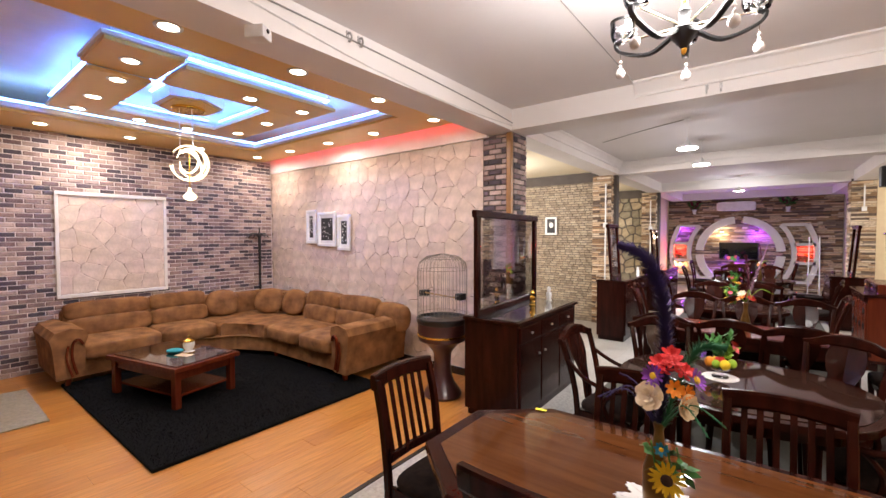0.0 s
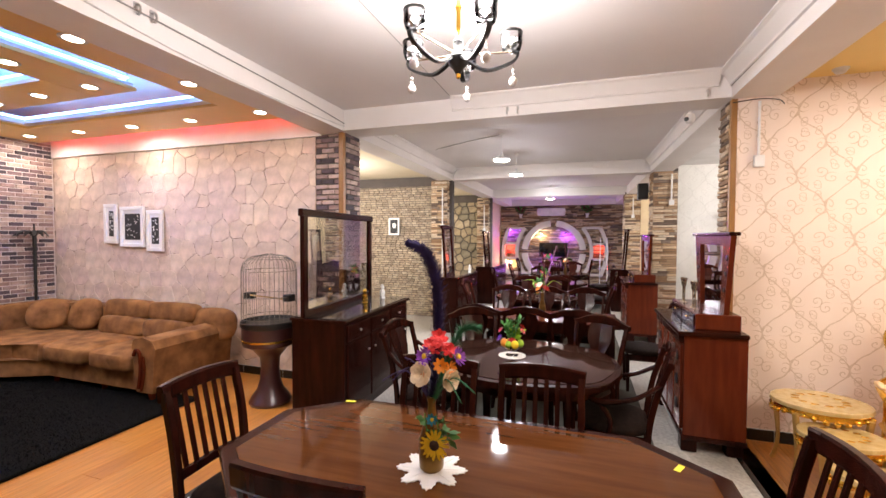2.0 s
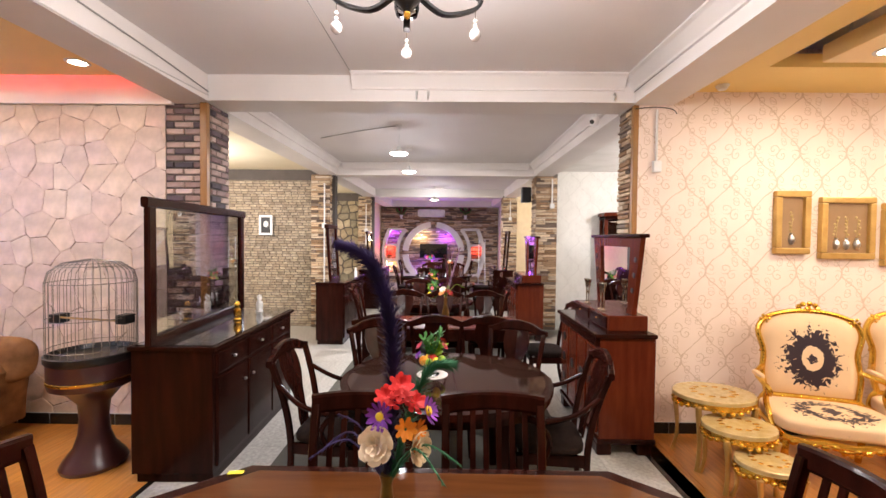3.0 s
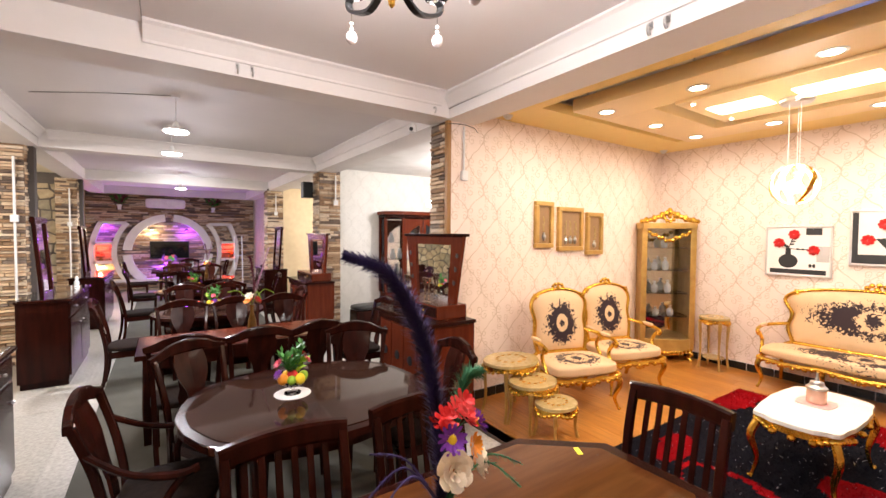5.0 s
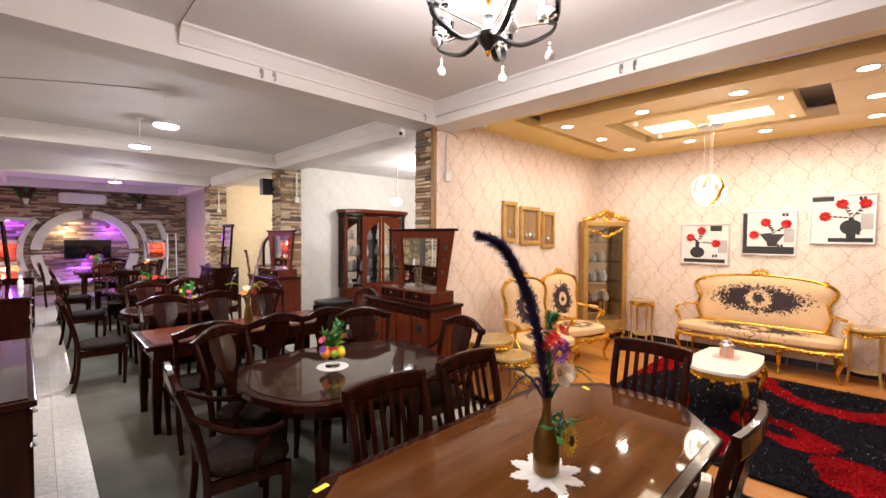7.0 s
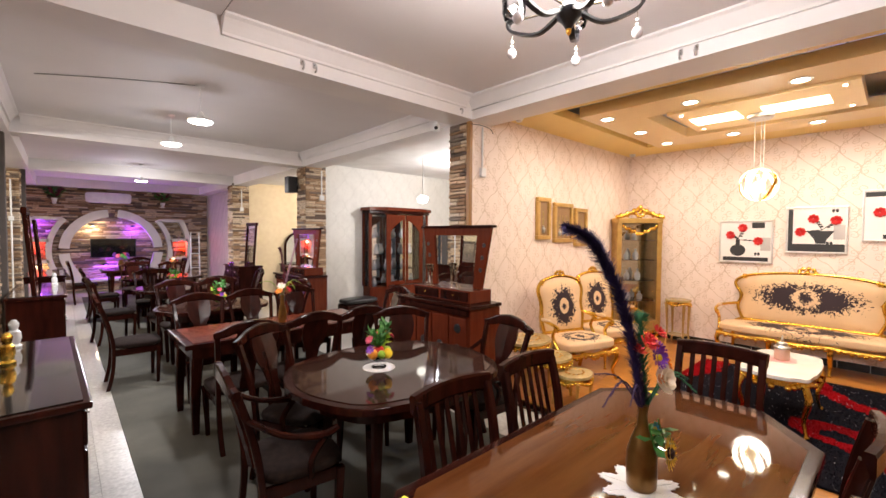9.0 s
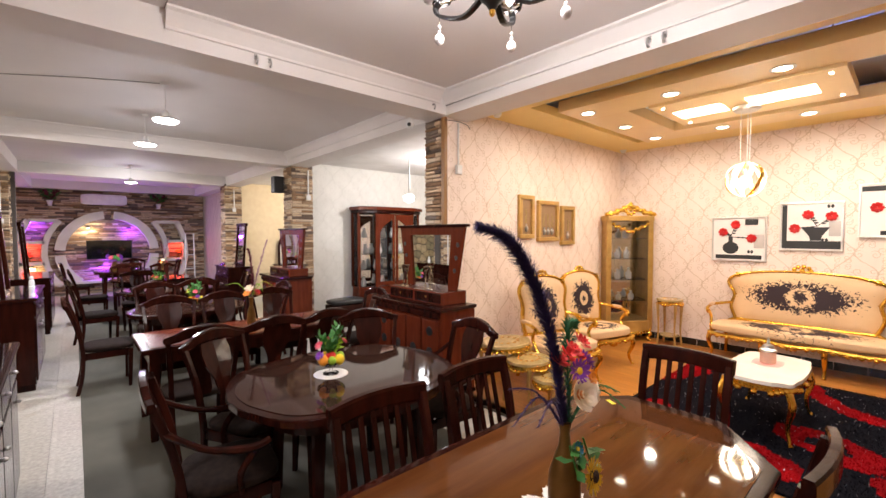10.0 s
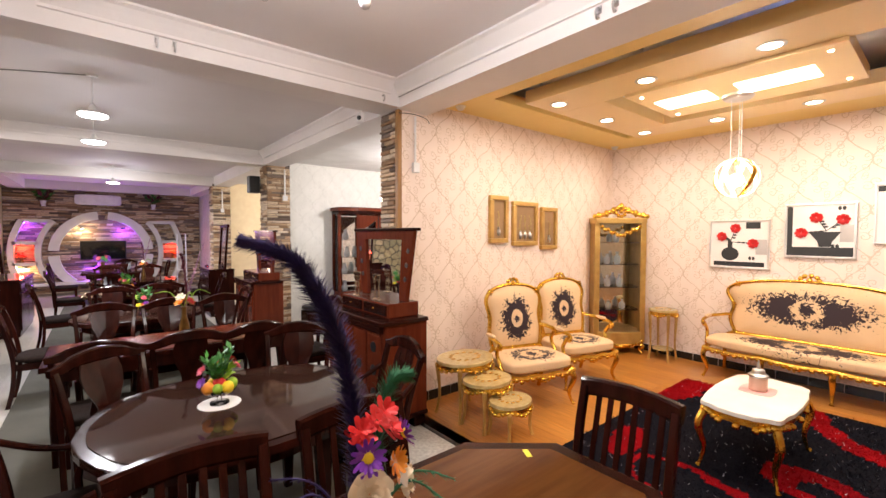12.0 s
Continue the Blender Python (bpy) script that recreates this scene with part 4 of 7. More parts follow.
# bottle vase with the violet plume
doily(pose(-0.56, 2.56, 0.7745, 0, 0, 12), 0.145, "white lace doily on the octagonal table")
vs = thing("flower_vase", "bronze bottle vase with violet plume and silk flowers", "vase", m=pose(-0.56, 2.56, 0.778))
part("bottle", lathe([(0.042, 0), (0.05, 0.01), (0.052, 0.06), (0.05, 0.13), (0.035, 0.18), (0.02, 0.22), (0.015, 0.27), (0.02, 0.295), (0.021, 0.3), (0.012, 0.3)], 20), BRONZE, vs, "bronze-glazed bottle", True)
plume(vs, "plume", [(0, 0, 0.28), (0.008, 0.04, 0.48), (0.0, 0.085, 0.66), (-0.035, 0.13, 0.80), (-0.09, 0.165, 0.89), (-0.175, 0.2, 0.93)], PLUME, 0.05, 2600, 0.0024, label="drooping violet plume")
plume(vs, "plume", [(0.01, -0.01, 0.28), (0.06, 0.03, 0.46), (0.11, 0.06, 0.57), (0.17, 0.08, 0.585)], TEAL, 0.045, 620, label="green feather plume")
for tip in ((-0.2, -0.04, 0.36), (-0.16, 0.1, 0.42), (0.2, -0.08, 0.37), (-0.2, 0.05, 0.33), (0.16, -0.12, 0.34)):
    plume(vs, "grass_sprig", [(0, 0, 0.27), (tip[0] * 0.5, tip[1] * 0.5, 0.4), tip], PLUME if tip[0] < 0 else TEAL, 0.014, 90, 0.001)
bloom(vs, "rose", (-0.015, -0.06, 0.41), 0.05, CREAM, 7, 5, (-0.2, -1, 0.35), PEACH, 0.8, 2.6)
bloom(vs, "rose", (0.08, -0.03, 0.39), 0.045, CREAM, 7, 4, (0.9, -0.6, 0.1), PEACH, 0.8, 2.6)
for x, y, z in ((0.04, 0.0, 0.525), (0.01, 0.03, 0.485), (0.075, 0.0, 0.495), (0.04, -0.03, 0.555), (0.0, -0.01, 0.515)):
    bloom(vs, "red_flower", (x, y, z), 0.036, RED, 7, 3, (x * 4, y * 4 - 0.4, 0.5))
bloom(vs, "purple_flower", (-0.01, -0.05, 0.48), 0.04, PURPLE, 13, 2, (-0.3, -1, 0.3), YELLOW)
bloom(vs, "purple_flower", (0.11, 0.0, 0.475), 0.04, PURPLE, 13, 2, (1, -0.3, 0.4), YELLOW)
bloom(vs, "orange_flower", (0.055, -0.055, 0.45), 0.032, ORANGE, 8, 2, (0.4, -1, 0.3))
bloom(vs, "orange_flower", (0.085, -0.025, 0.435), 0.03, ORANGE, 8, 2, (0.9, -0.7, 0.1))
bloom(vs, "sunflower", (0.04, -0.075, 0.14), 0.06, YELLOW, 16, 2, (0.1, -1, 0.15), material("sunflower_heart", (0.05, 0.02, 0.01), 0.9, bump=1.0, bump_scale=200), 0.1)
for x0, x1 in ((-0.02, 0.0), (0.03, 0.05), (0.06, 0.085)):
    sprig(vs, "leaf_sprig", (x0, -0.03, 0.24), (x1, -0.045, 0.15), 7, 0.06, LEAF)
bloom(vs, "blue_flower", (0.015, -0.035, 0.22), 0.025, colour("blue_petal", (0.02, 0.25, 0.4)), 8, 2, (0, -1, 0.3), YELLOW)


def fruit_bowl(m, label, scale=1.0):
    b = thing("fruit_bowl", label, "fruit bowl", "fruit bowls", m @ Matrix.Diagonal((scale, scale, scale, 1)))
    part("glass_bowl", lathe([(0.05, 0), (0.05, 0.006), (0.012, 0.015), (0.012, 0.035), (0.05, 0.05), (0.085, 0.075), (0.09, 0.09), (0.084, 0.09), (0.045, 0.058), (0.0, 0.055)], 20), GLASS, b, "clear footed glass bowl", True)
    for x, y, z, r, mt in ((0.03, -0.06, 0.1, 0.032, YELLOW), (0.065, 0.0, 0.1, 0.03, LIME), (-0.06, -0.02, 0.1, 0.032, ORANGE), (-0.02, 0.05, 0.1, 0.032, YELLOW), (-0.02, -0.06, 0.1, 0.026, LIME), (0.0, 0.0, 0.11, 0.035, RED)):
        part("fruit", ball(x, y, z, r, r, r * 1.1), mt, b, smooth=True)
    for i in range(9):
        a = i * 2.4
        sprig(b, "leaf_sprig", (0, 0, 0.1), (0.07 * math.cos(a), 0.07 * math.sin(a), 0.2 + 0.05 * (i % 3)), 14, 0.055, LEAF if i % 3 else LIME)
    for x, y, z, mt in ((0.08, -0.02, 0.2, PINK), (-0.085, -0.02, 0.2, PINK), (-0.09, -0.04, 0.14, PURPLE), (0.02, 0.07, 0.2, PINK), (0.07, 0.05, 0.22, RED)):
        bloom(b, "silk_flower", (x, y, z), 0.032, mt, 8, 3, (x * 8, y * 8, 0.6))
    return b


doily(pose(-0.5, 4.32, 0.7745), 0.11, "round white lace doily on the oval table", False)
fb = fruit_bowl(pose(-0.5, 4.32, 0.778), "glass bowl of fruit and silk flowers on doily")
copy_thing(fb, pose(-0.62, 7.75, 0.7745, 0, 0, 70))
tagged(copy_thing(fb, pose(-0.7, 10.1, 0.7745, 0, 0, 170)), "glass bowl of fruit on a far table")


def tall_vase(m, label):
    v = thing("flower_vase", label, "vase", "tall vases", m)
    part("bottle", lathe([(0.035, 0), (0.045, 0.04), (0.038, 0.12), (0.018, 0.2), (0.02, 0.26), (0.03, 0.28), (0.024, 0.28)], 16), BRONZE, v, "bronze bottle", True)
    plume(v, "plume", [(0, 0, 0.25), (0.02, 0, 0.45), (0.0, 0.02, 0.7), (-0.01, 0.03, 0.75)], WINE, 0.04, 300, 0.003)
    plume(v, "plume", [(0, 0, 0.25), (0.06, 0, 0.5), (0.16, 0, 0.85)], MAUVE, 0.03, 300, 0.003)
    for i, (x, y, z, mt) in enumerate(((0.04, -0.04, 0.33, RED), (-0.04, -0.03, 0.32, ORANGE), (0.0, 0.05, 0.34, RED), (0.05, 0.03, 0.3, PEACH), (-0.03, -0.05, 0.37, CREAM))):
        bloom(v, "silk_flower", (x, y, z), 0.045, mt, 7, 3, (x * 8, y * 8, 0.5))
    for tip in ((-0.22, 0, 0.42), (0.22, 0.05, 0.38), (0.05, -0.2, 0.36)):
        plume(v, "grass_sprig", [(0, 0, 0.27), (tip[0] * 0.5, tip[1] * 0.5, 0.42), tip], LIME, 0.012, 60, 0.0012)
    return v


tv1 = tall_vase(pose(-0.42, 6.2, 0.7745), "bronze vase with wine plume and red flowers")
tagged(copy_thing(tv1, pose(-0.35, 12.3, 0.7745, 0, 0, 30)), "tall vase with feathers on a far table")
v7 = thing("flower_vase", "purple silk bouquet on the table before media wall", "vase", m=pose(-1.0, 14.9, 0.7745))
part("bottle", lathe([(0.05, 0), (0.07, 0.1), (0.04, 0.22), (0.05, 0.25), (0.03, 0.25)], 14), BRONZE, v7, smooth=True)
for i in range(14):
    a = i * 2.4
    bloom(v7, "silk_flower", (0.13 * math.cos(a), 0.13 * math.sin(a), 0.3 + 0.02 * (i % 5)), 0.06, (PURPLE, PURPLE, LEAF, PINK)[i % 4], 7, 2, (math.cos(a), math.sin(a), 0.6))

# ---- chandelier over the octagonal table ----
chd = thing("chandelier", "black and brass chandelier with glass cups and crystal drops", "chandelier", m=pose(-0.548, 2.887, 0.296) @ Matrix.Diagonal((0.86, 0.86, 0.85, 1)))
part("stem", lathe([(0.012, 2.72), (0.012, 2.95), (0.02, 2.97), (0.012, 2.99), (0.012, 3.318), (0.05, 3.328), (0.06, 3.357)], 14), GOLD, chd, "brass stem", True)
part("hub", lathe([(0.006, 2.58), (0.012, 2.6), (0.03, 2.63), (0.055, 2.655), (0.06, 2.69), (0.035, 2.71), (0.02, 2.74), (0.028, 2.78), (0.012, 2.8)], 18), BLACK, chd, "black enamel hub with brass tip", True)
part("finial", lathe([(0.004, 2.575), (0.012, 2.585), (0.014, 2.61), (0.022, 2.63), (0.01, 2.64)], 14), GOLD, chd, "brass finial", True)
DROPGLASS = material("milky_crystal", (0.85, 0.83, 0.84), 0.08, coat=0.6)
CRYSTAL = clear("crystal", (0.93, 0.93, 0.95))
for i in range(5):
    a = 2 * math.pi * i / 5 + 0.42
    c, s = math.cos(a), math.sin(a)
    arm = part("arm", bar(bend([(0.05 * c, 0.05 * s, 2.68), (0.16 * c, 0.16 * s, 2.63), (0.3 * c, 0.3 * s, 2.68), (0.335 * c, 0.335 * s, 2.73), (0.3 * c, 0.3 * s, 2.745)], 5), 0.03, 0.016, side=(-s, c, 0)), BLACK, chd, "curved black arm")
    part("brass_rod", tube([(0.04 * c, 0.04 * s, 2.71), (0.3 * c, 0.3 * s, 2.74)], 0.006), CRYSTALMETAL, arm, smooth=True)
    cup = part("glass_cup", lathe([(0.02, 2.745), (0.05, 2.75), (0.06, 2.78), (0.06, 2.84), (0.055, 2.84), (0.05, 2.78), (0.0, 2.755)], 16, at=(0.3 * c, 0.3 * s, 0)), CRYSTAL, chd, "clear glass cup", True)
    part("cup_rim", lathe([(0.055, 2.835), (0.062, 2.838), (0.062, 2.848), (0.055, 2.848)], 16, at=(0.3 * c, 0.3 * s, 0), cap=False), BLACK, cup)
    part("bulb", ball(0.3 * c, 0.3 * s, 2.79, 0.024, 0.024, 0.032), BULB, cup, "lit bulb", True)
    for z in (2.612, 2.635):
        part("crystal_bead", ball(0.31 * c, 0.31 * s, z, 0.009, u=8, v=6), DROPGLASS, chd)
    part("drop_wire", tube([(0.31 * c, 0.31 * s, 2.69), (0.31 * c, 0.31 * s, 2.6)], 0.0015, 4), CRYSTALMETAL, chd)
    part("crystal_drop", ball(0.31 * c, 0.31 * s, 2.575, 0.024, 0.024, 0.028), DROPGLASS, chd, "milky crystal ball", True)

# ---- pendant bulbs of the hall ----
for x, y in ((-1.03, 6.69), (-1.04, 8.13), (-0.79, 12.95)):
    p = thing("pendant_bulb", "round white LED disc lamp hanging from a cord", "ceiling lamp", "hall bulbs", pose(x, y, 0))
    part("ceiling_rose", lathe([(0.035, 3.125), (0.045, 3.15), (0.02, 3.15)], 14), WHITEPLASTIC, p, smooth=True)
    part("cord", tube([(0, 0, 2.86), (0, 0, 3.13)], 0.004, 6), WHITEPLASTIC, p)
    part("housing", lathe([(0.112, 2.79), (0.114, 2.8), (0.1, 2.812), (0.035, 2.82), (0.028, 2.86), (0.018, 2.885), (0.005, 2.89)], 24), WHITEPLASTIC, p, smooth=True)
    part("bulb", lathe([(0.0, 2.766), (0.06, 2.769), (0.095, 2.775), (0.109, 2.785), (0.11, 2.792)], 24), BULB, p, "lit LED disc", True)

# ---- lounge ----
CUSHION = SUEDE
sofa = thing("corner_sofa", "brown suede-look corner sofa with wood-trimmed rolled arms", "sofa", m=pose(0, 0, 0))
SX, SY = -7.44, 5.04
# base bodies
part("base", prism([(SX, 2.1), (-6.62, 2.1), (-6.62, 3.35), (-6.35, 3.85), (-5.85, 4.1), (-4.3, 4.1), (-4.3, SY), (SX, SY)], 0.1, 0.3, 0.03), SUEDE, sofa, "suede-covered base")
part("back_frame", box(SX, 2.1, 0.3, SX + 0.2, SY, 0.8, 0.05), SUEDE, sofa)
part("back_frame", box(SX + 0.2, SY - 0.2, 0.3, -4.3, SY, 0.8, 0.05), SUEDE, sofa)
for y0, y1 in ((2.12, 3.0), (3.0, 3.7)):
    part("seat_cushion", pad(-7.3, y0, 0.28, -6.5, y1, 0.5, 0.25, power=6), SUEDE, sofa, smooth=True)
part("corner_seat", prism([(-7.3, 3.7), (-6.5, 3.7), (-6.28, 3.98), (-5.9, 4.02), (-5.9, 4.86), (-7.3, 4.86)], 0.28, 0.47, 0.06, seg=4), SUEDE, sofa, smooth=True)
for x0, x1 in ((-5.9, -5.12), (-5.12, -4.4)):
    part("seat_cushion", pad(x0, 4.0, 0.28, x1, 4.88, 0.5, 0.25, power=6), SUEDE, sofa, smooth=True)


def back_cushion(m, w):
    """Two stitched rolls, one above the other, leaning back; faces -y."""
    for i, (z0, z1, y) in enumerate(((0.0, 0.25, 0.0), (0.22, 0.46, 0.05))):
        bm = pad(-w / 2, y, z0, w / 2, y + 0.2, z1, 0.1, power=5)
        part("back_cushion", bm, SUEDE, sofa, smooth=True).matrix_basis = m


for y, w in ((2.58, 0.93), (3.42, 0.75)):
    back_cushion(pose(-7.08, y, 0.47, -8, 0, 90), w)
for x, w in ((-5.52, 0.78), (-4.76, 0.74)):
    back_cushion(pose(x, 4.62, 0.47, -8, 0, 0), w)
for x, y, a, tilt in ((-7.1, 4.0, 70, -20), (-6.75, 4.55, 35, -22), (-6.3, 4.7, 10, -20)):
    part("throw_pillow", pad(-0.24, -0.08, 0, 0.24, 0.08, 0.42, 0.2, power=2.6), SUEDE, sofa, smooth=True).matrix_basis = pose(x, y, 0.48, tilt, 0, a)
part("back_cushion", pad(-0.3, -0.1, 0, 0.3, 0.1, 0.4, 0.2, power=3), SUEDE, sofa, smooth=True).matrix_basis = pose(-4.22, 4.85, 0.46, -10, 0, 10)


def sofa_arm(m):
    """A rolled arm along y, front at y = 0, seat side towards +x."""
    prof = [(-0.2, 0.12), (0.02, 0.12), (0.06, 0.3), (0.06, 0.5), (0.09, 0.58), (0.06, 0.66), (-0.06, 0.69), (-0.2, 0.66), (-0.25, 0.58), (-0.23, 0.5)]
    bm = plate(prof, 0.0, 1.0, 0.03)
    a = part("arm", bm, SUEDE, sofa, smooth=True)
    a.matrix_basis = m
    t = part("arm_trim", bar(bend([(0.04, -0.012, 0.5), (0.0, -0.015, 0.56), (-0.05, -0.015, 0.52), (-0.06, -0.015, 0.35), (-0.02, -0.012, 0.16)], 5), 0.03, 0.025, side=(0, 1, 0)), REDWOOD, a, "curved wooden trim")
    part("arm_trim", bar(bend([(-0.09, -0.012, 0.5), (-0.11, -0.015, 0.35), (-0.06, -0.012, 0.14)], 5), 0.022, 0.02, side=(0, 1, 0)), REDWOOD, a, "curved wooden trim")
    part("foot", bar([(-0.1, 0.08, 0), (-0.08, 0.08, 0.12)], [0.04, 0.06], [0.04, 0.06]), REDWOOD, a)


sofa_arm(pose(-6.52, 2.12, 0, 0, 0, 90) @ Matrix.Diagonal((1, 1, 1.0, 1)))
sofa_arm(pose(-4.3, 4.02, 0, 0, 0, 0) @ Matrix.Diagonal((-1, 1, 1, 1)))
for x, y in ((-6.55, 3.4), (-5.8, 4.15), (-5.0, 4.15), (-7.4, 4.95)):
    part("foot", bar([(x, y, 0), (x, y, 0.11)], [0.035, 0.05], [0.035, 0.05]), REDWOOD, sofa)

rug = tagged(part("rug", box(-6.72, 1.99, 0.0, -3.8, 4.3, 0.03, 0.01), RUGBLACK), "black shag rug on the oak floor", "rug")
bm = bmesh.new()
for i in range(9000):
    x, y = random.uniform(-6.72, -3.8), random.uniform(1.99, 4.27)
    d = Vector((random.gauss(0, 0.012), random.gauss(0, 0.012), random.uniform(0.01, 0.02)))
    p = Vector((x, y, 0.028))
    w = Vector((0.003, 0.003, 0))
    bm.faces.new([bm.verts.new(q) for q in (p - w, p + w, p + d)])
part("pile", bm, RUGBLACK, rug, kind="stuff")
MATGREY = material("beige_mat", (0.32, 0.27, 0.2), 0.9, colour2=(0.22, 0.18, 0.13), scale=40, bump=0.5, bump_scale=200)
tagged(part("mat", box(-6.9, 0.9, 0, -5.6, 1.72, 0.015, 0.005), MATGREY), "grey-beige woven mat beside the black rug", "mat")

ct = thing("coffee_table", "square mahogany coffee table with black glass top", "table", m=pose(-5.45, 2.72, 0.03, 0, 0, 12.5) @ Matrix.Diagonal((1.0, 0.87, 1, 1)))
for x in (-0.52, 0.52):
    for y in (-0.35, 0.35):
        part("leg", box(x - 0.035, y - 0.035, 0, x + 0.035, y + 0.035, 0.38, 0.005), REDWOOD, ct)
part("top_frame", box(-0.6, -0.42, 0.37, 0.6, 0.42, 0.42, 0.008), REDWOOD, ct)
part("glass_top", box(-0.54, -0.36, 0.421, 0.54, 0.36, 0.426), BLACKGLASS, ct, "black glass panel")
part("apron", box(-0.53, -0.36, 0.28, 0.53, 0.36, 0.37), REDWOOD, ct)
part("shelf", box(-0.5, -0.33, 0.1, 0.5, 0.33, 0.12), REDWOOD, ct)
pot = thing("sugar_pot", "white and gold lidded pot on the coffee table", "pot", m=pose(-5.33, 2.83, 0.457))
part("body", lathe([(0.05, 0), (0.055, 0.01), (0.03, 0.02), (0.05, 0.05), (0.06, 0.09), (0.055, 0.12)], 18), WHITEPLASTIC, pot, smooth=True)
part("lid", lathe([(0.062, 0.12), (0.06, 0.13), (0.03, 0.15), (0.01, 0.16), (0.014, 0.18), (0.0, 0.19)], 18), GOLD, pot, "gilt lid", True)
part("foot_ring", lathe([(0.06, 0.0), (0.06, 0.008), (0.05, 0.008)], 18), GOLD, pot, smooth=True)
cl = tagged(part("napkin", pad(-0.09, -0.05, 0, 0.09, 0.06, 0.05, 0.6, power=2.4), colour("teal_cloth", (0.02, 0.3, 0.36))), "crumpled teal cloth napkin on the coffee table", "napkin")
cl.matrix_basis = pose(-5.42, 2.72, 0.456, 0, 0, 35)
tagged(part("paper_card", box(-0.09, -0.05, 0, 0.09, 0.05, 0.003), colour("card", (0.7, 0.55, 0.35))), "cream paper card on the coffee table", "card").matrix_basis = pose(-5.24, 2.75, 0.4565, 0, 0, 20)

# palm-shaped coat stand in the corner
cs2 = thing("coat_stand", "black palm-shaped coat stand in the lounge corner", "coat stand", m=pose(-7.52, 4.86, 0))
part("pole", lathe([(0.025, 0.0), (0.02, 0.02), (0.018, 1.0), (0.022, 1.05), (0.018, 1.1), (0.022, 1.4), (0.025, 1.72), (0.01, 1.78)], 10), BLACK, cs2, smooth=True)
for i in range(7):
    a = radians(-95 + 30 * i) - 0.75
    c, s = math.cos(a), math.sin(a)
    part("frond", bar(bend([(0.0, 0.0, 1.7), (0.1 * c + 0.04, 0.1 * s - 0.04, 1.8), (0.19 * c + 0.08, 0.19 * s - 0.08, 1.72)], 5), [0.03] * 6 + [0.05] * 3 + [0.02] * 2, 0.01, side=(-s, c, 0)), BLACK, cs2)
part("frond", bar([(0, 0, 1.72), (0.01, -0.01, 1.9)], 0.03, 0.01), BLACK, cs2)

# framed stone panel on the brick wall
WFRAME = material("white_frame_paint", (0.8, 0.76, 0.72), 0.5)
pan = thing("wall_panel", "white-framed stone panel hung on the brick wall", "wall panel", m=pose(XWL + 0.02, 2.76, 1.635, 0, 0, 90))
for a in ((-0.64, 0.66, 0.64, 0.71), (-0.64, -0.71, 0.64, -0.66), (-0.64, -0.66, -0.6, 0.66), (0.6, -0.66, 0.64, 0.66)):
    part("frame_bar", box(a[0], -0.035, a[1], a[2], 0.0, a[3], 0.006), WFRAME, pan)
part("backing", box(-0.6, -0.008, -0.66, 0.6, 0.0, 0.66), STONEGAP, pan)

# three small white frames on the stone wall
ART = material("dark_print", (0.02, 0.02, 0.022), 0.5)
SPECK = material("pale_print", (0.75, 0.75, 0.72), 0.6)
for x, z, w, h in ((-6.33, 1.9, 0.26, 0.56), (-5.91, 1.855, 0.46, 0.56), (-5.48, 1.8, 0.30, 0.56)):
    p = thing("picture_frame", "white-framed black print of pale blossoms on stone wall", "picture", "white frames", pose(x, YW - 0.02, z))
    f = 0.05
    for a in ((-w / 2, h / 2 - f, w / 2, h / 2), (-w / 2, -h / 2, w / 2, -h / 2 + f), (-w / 2, -h / 2 + f, -w / 2 + f, h / 2 - f), (w / 2 - f, -h / 2 + f, w / 2, h / 2 - f)):
        part("frame_bar", box(a[0], -0.035, a[1], a[2], 0.0, a[3], 0.008), WHITEPAINT, p)
    part("mount", box(-w / 2 + f, -0.012, -h / 2 + f, w / 2 - f, 0, h / 2 - f), WHITEPAINT, p)
    bx = w / 2 - f - 0.035
    part("print", box(-bx, -0.016, -h / 2 + 0.1, bx, -0.0125, h / 2 - 0.1), ART, p, "black print")
    bm = bmesh.new()
    for i in range(22):
        ball(random.uniform(-bx * 0.8, bx * 0.8), -0.017, random.uniform(-h / 2 + 0.13, h / 2 - 0.13), random.uniform(0.006, 0.016), 0.001, random.uniform(0.006, 0.016), bm, 6, 4)
    part("blossom_marks", bm, SPECK, p, kind="stuff")

# bird cage on its pedestal
CAGEWOOD = material("oxblood_pedestal", (0.06, 0.02, 0.02), 0.3, coat=0.4)
cg = thing("bird_cage", "domed wire bird cage on an oxblood pedestal", "bird cage", m=pose(-3.05, 4.5, 0))
part("pedestal", lathe([(0.2, 0), (0.21, 0.03), (0.19, 0.07), (0.13, 0.15), (0.1, 0.25), (0.09, 0.36), (0.1, 0.48), (0.17, 0.57), (0.26, 0.62), (0.27, 0.66), (0.27, 0.8), (0.25, 0.82), (0.22, 0.8)], 28), CAGEWOOD, cg, "turned oxblood pedestal", True)
part("brass_strip", lathe([(0.272, 0.665), (0.274, 0.67), (0.274, 0.685), (0.265, 0.69)], 28, cap=False), GOLD, cg, "brass strip")
part("tray", lathe([(0.27, 0.8), (0.285, 0.82), (0.285, 0.86), (0.275, 0.865), (0.26, 0.83), (0.0, 0.82)], 28), BLACK, cg, smooth=True)
WIRE = material("dull_wire", (0.28, 0.25, 0.22), 0.4, 0.8)
